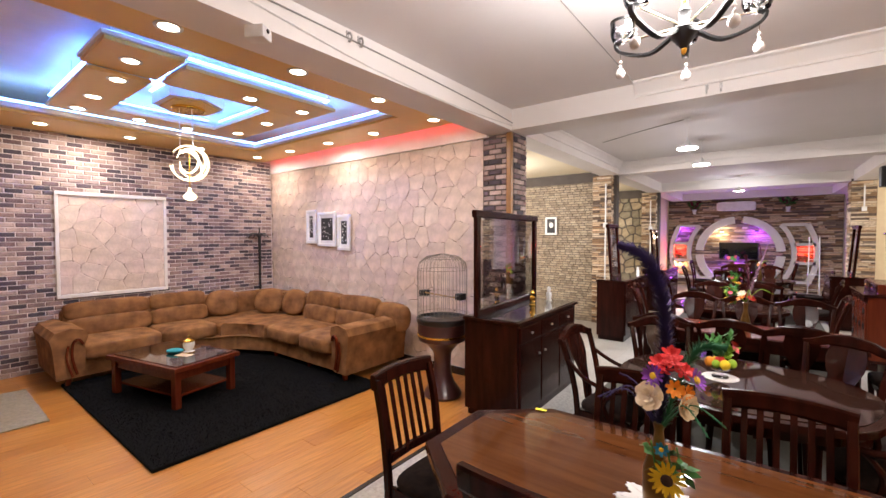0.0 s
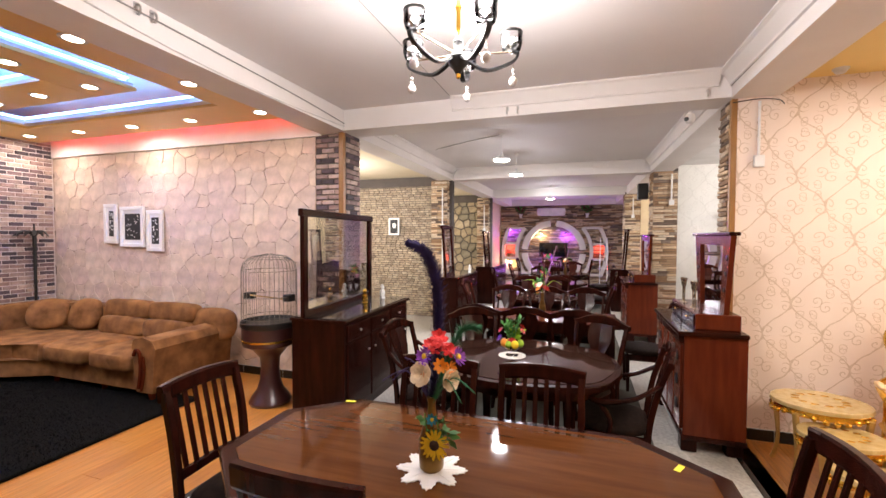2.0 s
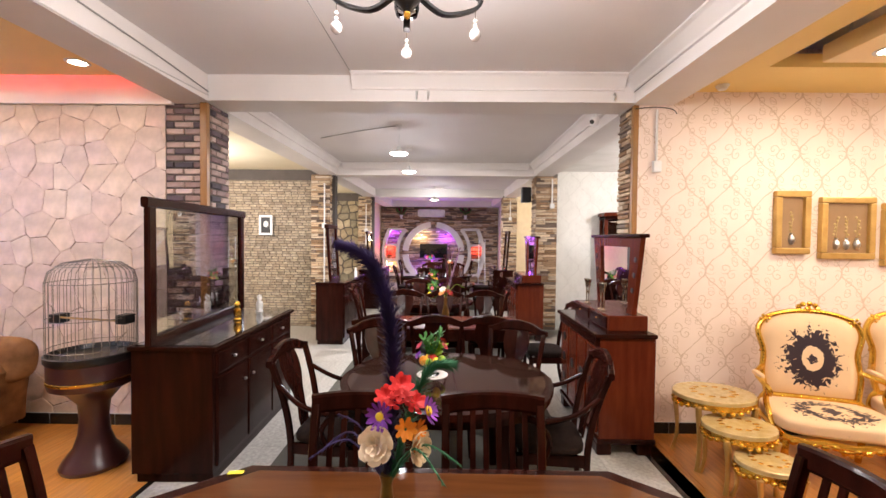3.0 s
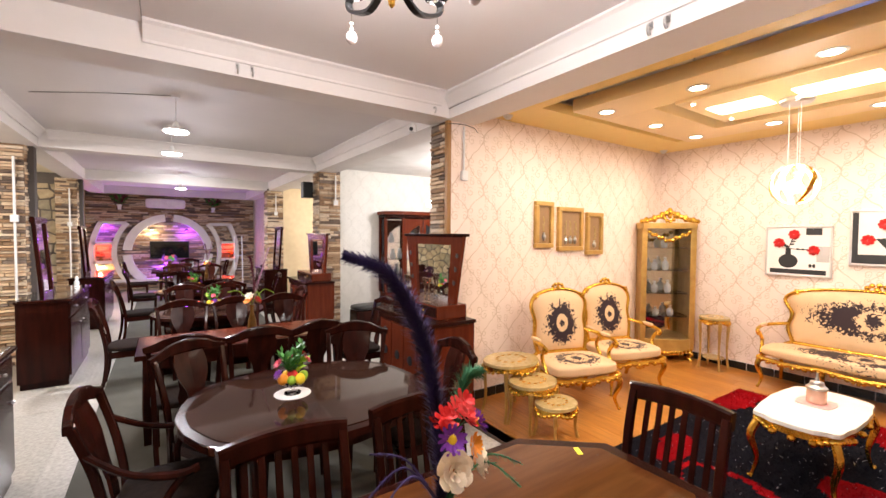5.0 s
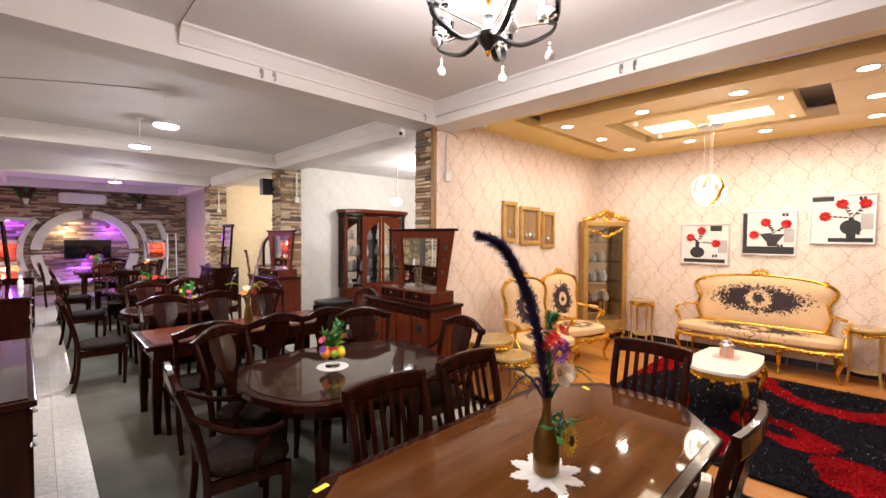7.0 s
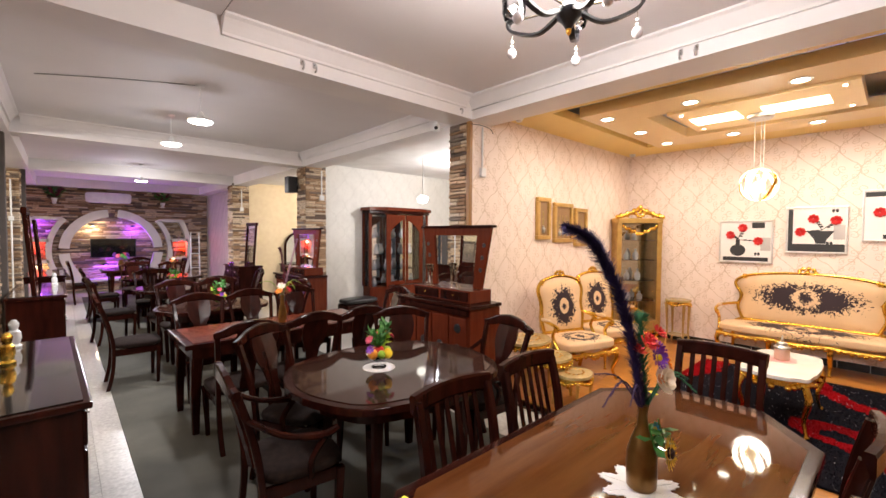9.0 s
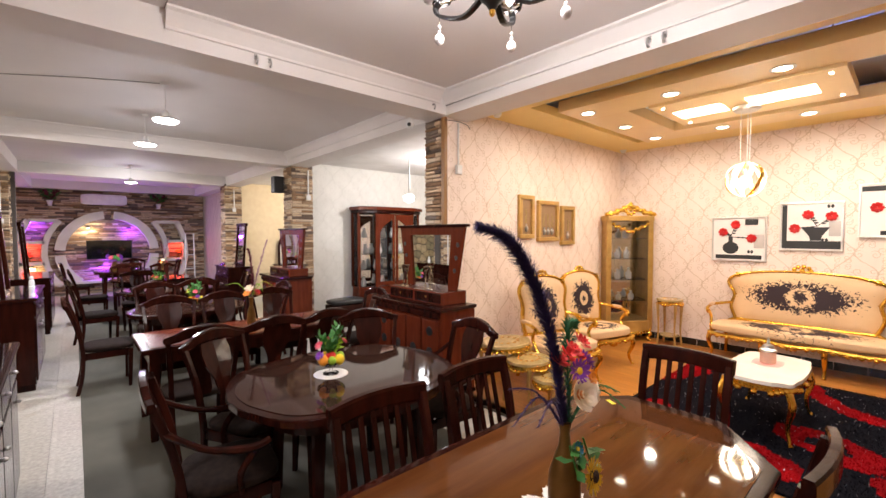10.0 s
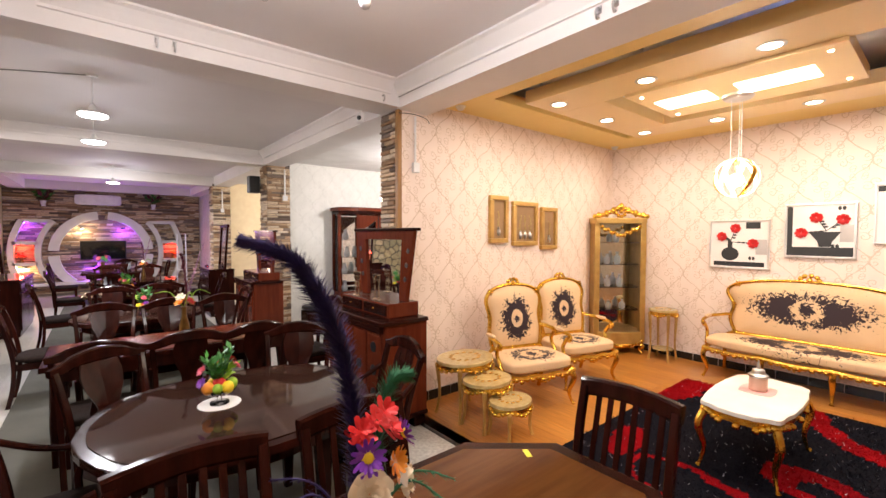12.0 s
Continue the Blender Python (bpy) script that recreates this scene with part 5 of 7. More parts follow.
for i in range(36):
    a = 2 * math.pi * i / 36
    c, s = math.cos(a), math.sin(a)
    part("wire", tube([(0.27 * c, 0.27 * s, 0.85), (0.27 * c, 0.27 * s, 1.38), (0.25 * c, 0.25 * s, 1.46), (0.17 * c, 0.17 * s, 1.525), (0.03 * c, 0.03 * s, 1.55)], 0.0028, 4), WIRE, cg)
for z, r in ((0.9, 0.271), (1.12, 0.271), (1.38, 0.271), (1.5, 0.21)):
    part("wire_hoop", tube([(r * math.cos(2 * math.pi * i / 32), r * math.sin(2 * math.pi * i / 32), z) for i in range(33)], 0.003, 4), WIRE, cg)
part("perch", tube([(-0.24, -0.05, 1.12), (0.26, 0.05, 1.07)], 0.008, 6), material("perch_wood", (0.4, 0.25, 0.1)), cg)
for s in (-1, 1):
    part("feeder", box(s * 0.25 - 0.04, -0.06, 1.07, s * 0.25 + 0.04, 0.04, 1.14, 0.01), BLACK, cg)

# lounge ceiling panels, light strips, downlights
lp = thing("ceiling_panel", "floating ochre ceiling panel frame with blue light strips", "ceiling panel", m=pose(0, 0, 0))
for n, a in (("panel_strip", (-6.66, 1.92, -4.92, 2.4)), ("panel_strip", (-4.85, 2.46, -4.28, 4.05)), ("panel_strip", (-6.3, 3.56, -4.85, 4.05)), ("panel_strip", (-6.66, 2.4, -6.27, 4.05))):
    st = part(n, box(a[0], a[1], 3.2, a[2], a[3], 3.235, 0.006), TAN, lp)
    part("upper_step", box(a[0] + 0.02, a[1] + 0.02, 3.235, a[2] - 0.02, a[3] - 0.02, 3.27, 0.006), WHITEPAINT, st, "white stepped edge")
st = part("panel_strip", box(-4.92, 1.88, 3.24, -4.24, 2.44, 3.275, 0.006), TAN, lp)
part("upper_step", box(-4.94, 1.86, 3.275, -4.22, 2.46, 3.31, 0.006), WHITEPAINT, st, "white stepped edge")
for a in ((-6.62, 1.94, -4.96, 1.97), (-4.36, 2.5, -4.32, 4.0), (-6.25, 3.99, -4.4, 4.02), (-6.64, 2.0, -6.61, 4.0), (-4.29, 1.9, -4.26, 2.4), (-6.24, 3.6, -4.9, 3.62), (-4.86, 2.5, -4.83, 3.5), (-6.32, 2.45, -6.3, 3.5), (-6.2, 2.36, -5.0, 2.38)):
    part("light_strip", box(a[0], a[1], 3.315, a[2], a[3], 3.325), LEDBLUE, lp, "blue LED strip")
for x in (-6.6, -5.6, -4.9, -4.34):
    for y in (1.95, 4.0):
        part("hanger", tube([(x, y, 3.27), (x, y, 3.45)], 0.004, 5), METAL, lp)
hx = part("hexagon_block", prism([(-5.2, 2.65), (-5.08, 2.95), (-5.3, 3.25), (-5.72, 3.25), (-5.9, 2.95), (-5.7, 2.65)], 3.22, 3.36, 0.02), WHITEPAINT, lp, "white stepped hexagon")
part("hexagon_face", prism([(-5.25, 2.71), (-5.15, 2.95), (-5.33, 3.19), (-5.68, 3.19), (-5.83, 2.95), (-5.67, 2.71)], 3.2, 3.22), TAN, hx)
part("light_strip", prism([(-5.2, 2.63), (-5.06, 2.95), (-5.28, 3.27), (-5.74, 3.27), (-5.92, 2.95), (-5.72, 2.63)], 3.365, 3.375), LEDBLUE, hx, "blue LED strip")
for a in ((-6.74, -1.15, -6.68, 4.38), (-3.69, -1.15, -3.63, 4.38), (-6.68, 4.35, -3.69, 4.41)):
    tagged(part("light_strip", box(a[0], a[1], 3.205, a[2], a[3], 3.22), LEDICE), "icy blue light strip in the ceiling cove", "light strip", "cove strips")
tagged(part("trim_7", box(XWL, YW - 0.03, 2.9, XL - 0.34, YW + 0.011, 3.45), WHITEPAINT), "white cove board over the stone wall", "trim", kind="structure")
tagged(part("light_strip", box(XWL + 0.1, 5.001, 3.12, XL - 0.4, 5.012, 3.19), LEDRED), "red light strip hidden behind the ceiling border", "light strip", "cove strips")


def downlight(x, y, z, group, lit=SPOTWARM):
    d = thing("downlight", "round recessed downlight with metal rim, lit", "downlight", group, pose(x, y, z))
    part("rim", lathe([(0.06, -0.006), (0.085, -0.004), (0.085, 0.004), (0.06, 0.004)], 20, cap=False), METAL, d)
    part("lens", lathe([(0.0, -0.003), (0.06, -0.003), (0.06, 0.002), (0.0, 0.002)], 16), lit, d, "glowing lens")
    return d


dl = downlight(-3.34, 2.0, 3.1, "lounge downlights")
for x, y, z in [(-3.34, 2.94, 3.1), (-3.34, 3.84, 3.1), (-3.36, 4.74, 3.1), (-4.39, 4.75, 3.1), (-5.34, 4.74, 3.1), (-6.29, 4.72, 3.1), (-7.22, 4.68, 3.1), (-7.2, 3.75, 3.1), (-7.19, 2.85, 3.1), (-7.17, 1.95, 3.1), (-7.17, 1.0, 3.1), (-3.34, 1.05, 3.1), (-5.05, 2.17, 3.2), (-5.82, 2.16, 3.2), (-6.45, 2.16, 3.2), (-4.61, 3.2, 3.2), (-4.6, 3.82, 3.2), (-5.4, 3.83, 3.2), (-6.2, 3.85, 3.2), (-6.47, 2.75, 3.2), (-6.47, 3.3, 3.2)]:
    copy_thing(dl, pose(x, y, z))
d = copy_thing(dl, pose(-4.57, 2.14, 3.24))

# swirling pendant of the lounge
sw = thing("pendant_lamp", "swirling lit ring pendant with gilt disc mount", "pendant lamp", m=pose(-5.5, 2.94, 0))
part("mount", lathe([(0.16, 3.17), (0.17, 3.18), (0.17, 3.198), (0.1, 3.199)], 24), GOLD, sw, "gilt ceiling disc", True)
for x, y in ((0.09, 0), (-0.06, 0.07), (-0.06, -0.07)):
    part("cord", tube([(x, y, 2.7), (x, y, 3.17)], 0.004, 5), WHITEPLASTIC, sw)
RINGLIT = glow("lit_ring", (1.0, 0.86, 0.56), 3.2)
for k, (r, tilt, yaw, z) in enumerate(((0.19, 84, 66, 2.58), (0.15, 98, 28, 2.56), (0.12, 80, 110, 2.6), (0.18, 100, 100, 2.57))):
    q = pose(0, 0, z, tilt, 0, yaw)
    pts = [q @ Vector((r * math.cos(radians(a)), r * math.sin(radians(a)), 0.05 * math.sin(radians(a)))) for a in range(-170, 146, 15)]
    part("lit_ring", tube(pts, [0.005 + 0.007 * math.sin(math.pi * i / (len(pts) - 1)) for i in range(len(pts))], 8), RINGLIT, sw, "glowing curved ring", True)
part("lower_lamp", lathe([(0.0, 2.15), (0.05, 2.17), (0.07, 2.2), (0.05, 2.23), (0.02, 2.25), (0.015, 2.3)], 16), RINGLIT, sw, "glowing glass bulb", True)
part("gold_stem", tube([(0, 0, 2.28), (0, 0, 2.75)], 0.006, 6), GOLD, sw)

# ---- salon ----
def embroidered(name, ax, b_ax, centre, a, b, medal=0.3):
    """Cream cloth with a dark woven motif: two printed ovals with ragged scrolls round a pale medallion."""
    m = material(name, (0.74, 0.52, 0.31), 0.65, colour2=(0.68, 0.46, 0.27), scale=5, bump=0.1, bump_scale=300)
    nt = m.node_tree
    n, link = nt.nodes, nt.links
    p = n["Principled BSDF"]
    base = p.inputs["Base Color"].links[0].from_socket
    tc, sp = n.new("ShaderNodeTexCoord"), n.new("ShaderNodeSeparateXYZ")
    link.new(tc.outputs["Object"], sp.inputs[0])

    def op(kind, u, v=None):
        q = n.new("ShaderNodeMath")
        q.operation = kind
        for i, w in enumerate((u, v)):
            if w is None:
                continue
            if isinstance(w, (int, float)):
                q.inputs[i].default_value = w
            else:
                link.new(w, q.inputs[i])
        return q.outputs[0]

    def ell(ra, rb):
        u = op("DIVIDE", op("SUBTRACT", sp.outputs[ax], centre[0]), ra)
        v = op("DIVIDE", op("SUBTRACT", sp.outputs[b_ax], centre[1]), rb)
        return op("SQRT", op("ADD", op("MULTIPLY", u, u), op("MULTIPLY", v, v)))

    ns = n.new("ShaderNodeTexNoise")
    ns.inputs["Scale"].default_value, ns.inputs["Detail"].default_value, ns.inputs["Distortion"].default_value = 20.0, 2.5, 1.8
    link.new(tc.outputs["Object"], ns.inputs["Vector"])
    rag = op("SUBTRACT", ns.outputs["Fac"], 0.5)
    outer = op("LESS_THAN", op("ADD", ell(a, b), op("MULTIPLY", rag, 1.5)), 0.86)
    if medal > 0.9:
        k = min(a, b) * 0.42
        inner = op("GREATER_THAN", op("ADD", ell(k, k * 1.35), op("MULTIPLY", rag, 0.3)), 0.85)
    else:
        k = b * 0.85
        inner = op("GREATER_THAN", op("ADD", ell(k, k * 0.9), op("MULTIPLY", rag, 1.3)), 0.8)
    heart = op("LESS_THAN", op("ADD", ell(k * 0.45, k * 0.5), op("MULTIPLY", rag, 2.5)), 0.75)
    fac = op("MAXIMUM", op("MULTIPLY", outer, inner), heart)
    mx = n.new("ShaderNodeMix")
    mx.data_type = "RGBA"
    link.new(fac, mx.inputs[0])
    link.new(base, mx.inputs[6])
    mx.inputs[7].default_value = (0.022, 0.008, 0.014, 1)
    link.new(mx.outputs[2], p.inputs["Base Color"])
    return m


CLOTH_BACK = embroidered("cream_cloth_chair_back", 0, 2, (0, 0.81), 0.2, 0.25, 1)
CLOTH_SEAT = embroidered("cream_cloth_chair_seat", 0, 1, (0, -0.07), 0.26, 0.2, 0.3)
CLOTH_SOFA = embroidered("cream_cloth_sofa_back", 0, 2, (0, 0.86), 0.58, 0.21, 0.3)
CLOTH_SOFASEAT = embroidered("cream_cloth_sofa_seat", 0, 1, (0, -0.06), 0.62, 0.24, 0.3)
PLAINCLOTH = material("cream_cloth", (0.74, 0.52, 0.31), 0.65, colour2=(0.68, 0.46, 0.27), scale=5)


def carve(bm, x, y, z, r, k, spread=(1, 0.4, 1)):
    """A knot of small gilt scrolls and beads."""
    for i in range(k):
        a = 2 * math.pi * i / k
        ball(x + r * spread[0] * math.cos(a), y + 0.2 * r * spread[1], z + r * spread[2] * math.sin(a), r * 0.42, r * 0.32, r * 0.42, bm, 8, 6)
    ball(x, y, z, r * 0.5, r * 0.45, r * 0.5, bm, 8, 6)
    return bm


def cabriole(x, y, h, sx, sy, mat=None):
    return tube(bend([(x + sx * 0.03, y + sy * 0.03, 0.0), (x + sx * 0.015, y + sy * 0.015, 0.03), (x - sx * 0.005, y - sy * 0.005, h * 0.35), (x + sx * 0.03, y + sy * 0.03, h * 0.75), (x, y, h)], 4), [0.022, 0.024, 0.018, 0.014, 0.014, 0.014, 0.016, 0.018, 0.02, 0.023, 0.026, 0.028, 0.03, 0.03, 0.03, 0.03, 0.03], 8)


def gold_seat(name, m, w, back_top, label, cat, cloth_b, cloth_s, crown=0.07, legs=(-1, 1), group=""):
    """A carved gilt armchair or sofa; faces -y."""
    c = thing(name, label, cat, group, m)
    hw = w / 2
    part("seat", pad(-hw, -0.3, 0.36, hw, 0.24, 0.5, 0.5, k=12, power=5), cloth_s, c, "cream embroidered seat", True)
    zb, zt = 0.5, back_top
    bw = hw * 0.9
    side = [(-bw * 0.86, zb), (-bw * 0.94, zb + (zt - zb) * 0.25), (-bw * 0.9, zb + (zt - zb) * 0.5), (-bw, zb + (zt - zb) * 0.74), (-bw * 0.86, zt - 0.075), (-bw * 0.5, zt - 0.02), (0, zt)]
    loop = side + [(-x, z) for x, z in side[-2::-1]]
    line = bend([(x, 0.22 + 0.14 * (z - zb), z) for x, z in loop], 4)
    part("back_frame", tube(line, 0.026, 8, flat=0.8), GOLD, c, "carved gilt frame", True)
    bm = bmesh.new()
    flat = [(p.x * 0.97, p.z) for p in line]
    mid = sum(z for _, z in flat) / len(flat)
    rings = []
    for f, dy in ((1.0, 0.012), (0.93, -0.02), (0.75, -0.045), (0.4, -0.055), (0.12, -0.058)):
        rings.append([bm.verts.new((x * f, 0.22 + 0.14 * (mid + (z - mid) * f - zb) + dy, mid + (z - mid) * f)) for x, z in flat])
    k = len(flat)
    for a, b in zip(rings, rings[1:]):
        for i in range(k):
            bm.faces.new((a[i], a[(i + 1) % k], b[(i + 1) % k], b[i]))
    bm.faces.new(rings[-1])
    bmesh.ops.recalc_face_normals(bm, faces=bm.faces)
    part("backrest", bm, cloth_b, c, "cream embroidered back", True)
    part("back_cover", plate([(x * 0.97, z) for x, z in flat], 0.31, 0.325), PLAINCLOTH, c)
    bm = bmesh.new()
    carve(bm, 0, 0.22 + 0.14 * (zt - zb) - 0.01, zt + 0.02, crown, 9, (1.3, 0.4, 0.8))
    for s in (-1, 1):
        carve(bm, s * bw * 0.86, 0.22 + 0.14 * (zt - zb) - 0.03, zt - 0.075, 0.03, 6)
        carve(bm, s * bw * 0.9, 0.27, zb + (zt - zb) * 0.5, 0.022, 6)
    part("crest", bm, GOLD, c, "carved gilt crest", True, kind="stuff")
    part("back_rail", tube([(-bw * 0.86, 0.22, zb), (bw * 0.86, 0.22, zb)], 0.022, 8), GOLD, c, smooth=True)
    n = max(8, int(w * 18))
    rail = [(-hw + 2 * hw * i / n, -0.27 - 0.03 * math.sin(math.pi * i / n), 0.355 - 0.02 * abs(math.sin(3 * math.pi * i / n))) for i in range(n + 1)]
    part("seat_rail", tube(rail, 0.026, 8), GOLD, c, "carved gilt rail", True)
    bm = bmesh.new()
    for i, (x, y, z) in enumerate(rail[1:-1]):
        ball(x, y - 0.015, z - 0.012 - 0.012 * (i % 2), 0.026, 0.018, 0.022, bm, 8, 6)
    carve(bm, 0, rail[n // 2][1] - 0.01, 0.315, 0.04, 8, (1.4, 0.4, 0.7))
    part("rail_carving", bm, GOLD, c, "gilt scrollwork", True, kind="stuff")
    for s in (-1, 1):
        part("side_rail", tube([(s * hw * 0.98, -0.26, 0.36), (s * hw * 0.96, 0.2, 0.37)], 0.024, 8), GOLD, c, smooth=True)
        arm = part("arm", tube(bend([(s * bw * 0.93, 0.24, 0.72), (s * (hw + 0.03), 0.1, 0.69), (s * (hw + 0.05), -0.08, 0.67), (s * (hw + 0.04), -0.16, 0.64), (s * (hw + 0.03), -0.14, 0.6)], 5), 0.02, 8), GOLD, c, "gilt arm", True)
        part("arm_post", tube(bend([(s * (hw + 0.035), -0.12, 0.63), (s * (hw + 0.02), -0.06, 0.52), (s * hw, -0.14, 0.38)], 4), 0.02, 8), GOLD, arm, smooth=True)
        part("arm_pad", pad(s * (hw + 0.04) - 0.022, -0.05, 0.68, s * (hw + 0.04) + 0.022, 0.12, 0.715, 0.2, 4), PLAINCLOTH, arm, smooth=True)
        part("back_leg", tube(bend([(s * hw * 0.92, 0.3, 0), (s * hw * 0.9, 0.24, 0.2), (s * hw * 0.9, 0.22, 0.42), (s * bw * 0.88, 0.22, 0.5)], 4), 0.022, 8), GOLD, c, smooth=True)
    for s in legs:
        part("leg", cabriole(s * (hw - 0.04), -0.25, 0.36, s if abs(s) == 1 else 0, -1), GOLD, c, "gilt cabriole leg", True)
    return c


CHAIR = "carved gilt armchair with cream embroidered upholstery, against damask wall"
a1 = gold_seat("armchair", pose(2.42, 4.52, 0, 0, 0, -17), 0.76, 1.17, CHAIR, "armchair", CLOTH_BACK, CLOTH_SEAT, 0.05, group="gilt armchairs")
copy_thing(a1, pose(3.36, 4.57, 0, 0, 0, -16))
gold_seat("sofa", pose(4.93, 2.77, 0, 0, 0, -90), 1.76, 1.18, "carved gilt sofa with cream and plum embroidered upholstery", "sofa", CLOTH_SOFA, CLOTH_SOFASEAT, 0.065, (-1, -0.35, 0.35, 1))


def nest_table(m, a, b, h, label, marble=False):
    t = thing("side_table", label, "table", "gilt side tables", m)
    k = 28
    out = [(a * math.cos(2 * math.pi * i / k), b * math.sin(2 * math.pi * i / k)) for i in range(k)]
    part("tabletop", prism(out, h - 0.03, h, 0.01, seg=3), CREAMGOLD, t, "cream gilt oval top")
    rim = part("rim", prism([(x * 0.94, y * 0.94) for x, y in out], h - 0.08, h - 0.03), GOLD, t, "gilt apron")
    bm = bmesh.new()
    for i in range(k):
        x, y = out[i]
        ball(x * 0.95, y * 0.95, h - 0.075 - 0.015 * math.cos(4 * 2 * math.pi * i / k), 0.02, 0.02, 0.018, bm, 7, 5)
    part("rim_carving", bm, GOLD, rim, "gilt scrollwork", True, kind="stuff")
    bm = bmesh.new()
    for i in range(12):
        q = 2 * math.pi * i / 12
        ball(a * 0.5 * math.cos(q), b * 0.5 * math.sin(q), h + 0.001, a * 0.1, b * 0.07, 0.004, bm, 7, 5)
    part("top_ornament", bm, GOLD, t, "gilt leaf ornament", True, kind="stuff")
    for sx in (-1, 1):
        for sy in (-1, 1):
            x, y = a * 0.68 * sx, b * 0.66 * sy
            part("leg", tube(bend([(x * 1.08, y * 1.08, 0), (x * 0.95, y * 0.95, h * 0.3), (x * 1.0, y * 1.0, h * 0.7), (x * 1.05, y * 1.05, h - 0.06)], 4), [0.018, 0.016, 0.014, 0.014, 0.014, 0.014, 0.016, 0.018, 0.02, 0.022, 0.022, 0.022, 0.022], 8), GOLDPAINT, t, smooth=True)
    if marble:
        part("lower_shelf", prism([(x * 0.72, y * 0.72) for x, y in out], 0.14, 0.16), CREAMGOLD, t)
    return t


nest_table(pose(1.7, 4.7, 0), 0.3, 0.24, 0.545, "large gilt oval nesting table")
nest_table(pose(1.68, 4.38, 0), 0.24, 0.2, 0.43, "medium gilt oval nesting table pulled out of the nest")
nest_table(pose(1.7, 4.12, 0), 0.2, 0.17, 0.31, "small gilt oval nesting table in front of the nest")
nest_table(pose(4.98, 4.25, 0), 0.18, 0.18, 0.7, "round gilt plant stand with lower shelf", True)
nest_table(pose(4.95, 1.72, 0), 0.2, 0.2, 0.66, "round gilt side table beside the sofa", True)

gt = thing("coffee_table", "gilt coffee table with a shaped white marble top", "table", m=pose(2.84, 2.66, 0.02, 0, 0, 0) @ Matrix.Diagonal((1.02, 0.86, 1, 1)))
mo = []
for i in range(40):
    a = 2 * math.pi * i / 40
    c, s = math.cos(a), math.sin(a)
    q = 1 - 0.06 * (0.5 - 0.5 * math.cos(8 * a))
    mo.append((0.5 * math.copysign(abs(c) ** 0.45, c) * q, 0.32 * math.copysign(abs(s) ** 0.45, s) * q))
part("tabletop", prism(mo, 0.46, 0.49, 0.01, seg=3), MARBLE, gt, "white marble top")
part("apron", prism([(x * 0.93, y * 0.93) for x, y in mo], 0.40, 0.46), GOLD, gt, "gilt apron")
bm = bmesh.new()
for i in range(40):
    x, y = mo[i]
    ball(x * 0.94, y * 0.94, 0.405 - 0.02 * math.cos(4 * 2 * math.pi * i / 40), 0.03, 0.03, 0.024, bm, 7, 5)
part("apron_carving", bm, GOLD, gt, "gilt scrollwork", True, kind="stuff")
for sx in (-1, 1):
    for sy in (-1, 1):
        part("leg", cabriole(sx * 0.42, sy * 0.25, 0.41, sx, sy), GOLD, gt, "gilt cabriole leg", True)
jr = thing("lidded_jar", "rose and gold lidded jar on pink doily", "jar", m=pose(2.95, 2.68, 0.513))
ROSE = material("rose_gold_glass", (0.8, 0.5, 0.38), 0.2, 0.2)
part("body", lathe([(0.055, 0), (0.06, 0.005), (0.06, 0.1), (0.058, 0.105)], 20), ROSE, jr, smooth=True)
part("lid", lathe([(0.066, 0.105), (0.066, 0.12), (0.045, 0.135), (0.04, 0.16), (0.015, 0.17), (0.01, 0.2), (0.004, 0.23)], 20), METAL, jr, "silver lid", True)
tagged(part("pink_doily", prism([(x * 0.26, y * 0.36) for x, y in mo], 0, 0.003), colour("pink_cloth", (0.8, 0.4, 0.38))), "small pink cloth doily on the marble top", "doily").matrix_basis = pose(2.95, 2.68, 0.5105)

# red and black rug: a dark field with broad red crescents as separate pile areas
RUGRED = material("red_shag", (0.33, 0.004, 0.008), 0.95, colour2=(0.17, 0.002, 0.005), scale=3, bump=1.0, bump_scale=160, spec=0.05)
RUGINK = material("ink_shag", (0.011, 0.011, 0.017), 0.95, colour2=(0.004, 0.004, 0.007), scale=60, bump=1.0, bump_scale=160, spec=0.05)
GLITTER = material("silver_thread", (0.6, 0.6, 0.65), 0.3, 0.9)
RX0, RY0, RX1, RY1 = 1.62, 1.25, 4.34, 3.7
rg = thing("rug", "ink-black shag rug with broad red crescents and silver flecks", "rug", m=pose(0, 0, 0))
part("field", box(RX0, RY0, 0, RX1, RY1, 0.022, 0.008), RUGINK, rg)


def tufts(name, inside, count, mat, tall, wide):
    """Loose pile blades scattered where inside(x, y) holds."""
    bm = bmesh.new()
    for _ in range(count):
        x, y = random.uniform(RX0, RX1), random.uniform(RY0, RY1)
        if not inside(x, y):
            continue
        q, d = Vector((x, y, 0.024)), Vector((random.gauss(0, 0.012), random.gauss(0, 0.012), random.uniform(0.5, 1.0) * tall))
        w = Vector((random.uniform(-1, 1), random.uniform(-1, 1), 0)).normalized() * wide
        bm.faces.new([bm.verts.new(v) for v in (q - w, q + w, q + d)])
    part(name, bm, mat, rg, kind="stuff")


def crescent(cx, cy, ra, rb, turn, hole, shift):
    """True inside an ellipse but outside a smaller one moved along its long axis."""
    c, s_ = math.cos(radians(turn)), math.sin(radians(turn))

    def inside(x, y):
        x, y = x + 0.05 * noise.noise((x * 6, y * 6, 1.0)), y + 0.05 * noise.noise((x * 6, y * 6, 5.0))
        u, v = ((x - cx) * c + (y - cy) * s_) / ra, (-(x - cx) * s_ + (y - cy) * c) / rb
        return u * u + v * v < 1 and (hole == 0 or ((u - shift) / hole) ** 2 + (v / hole) ** 2 > 1)
    return inside


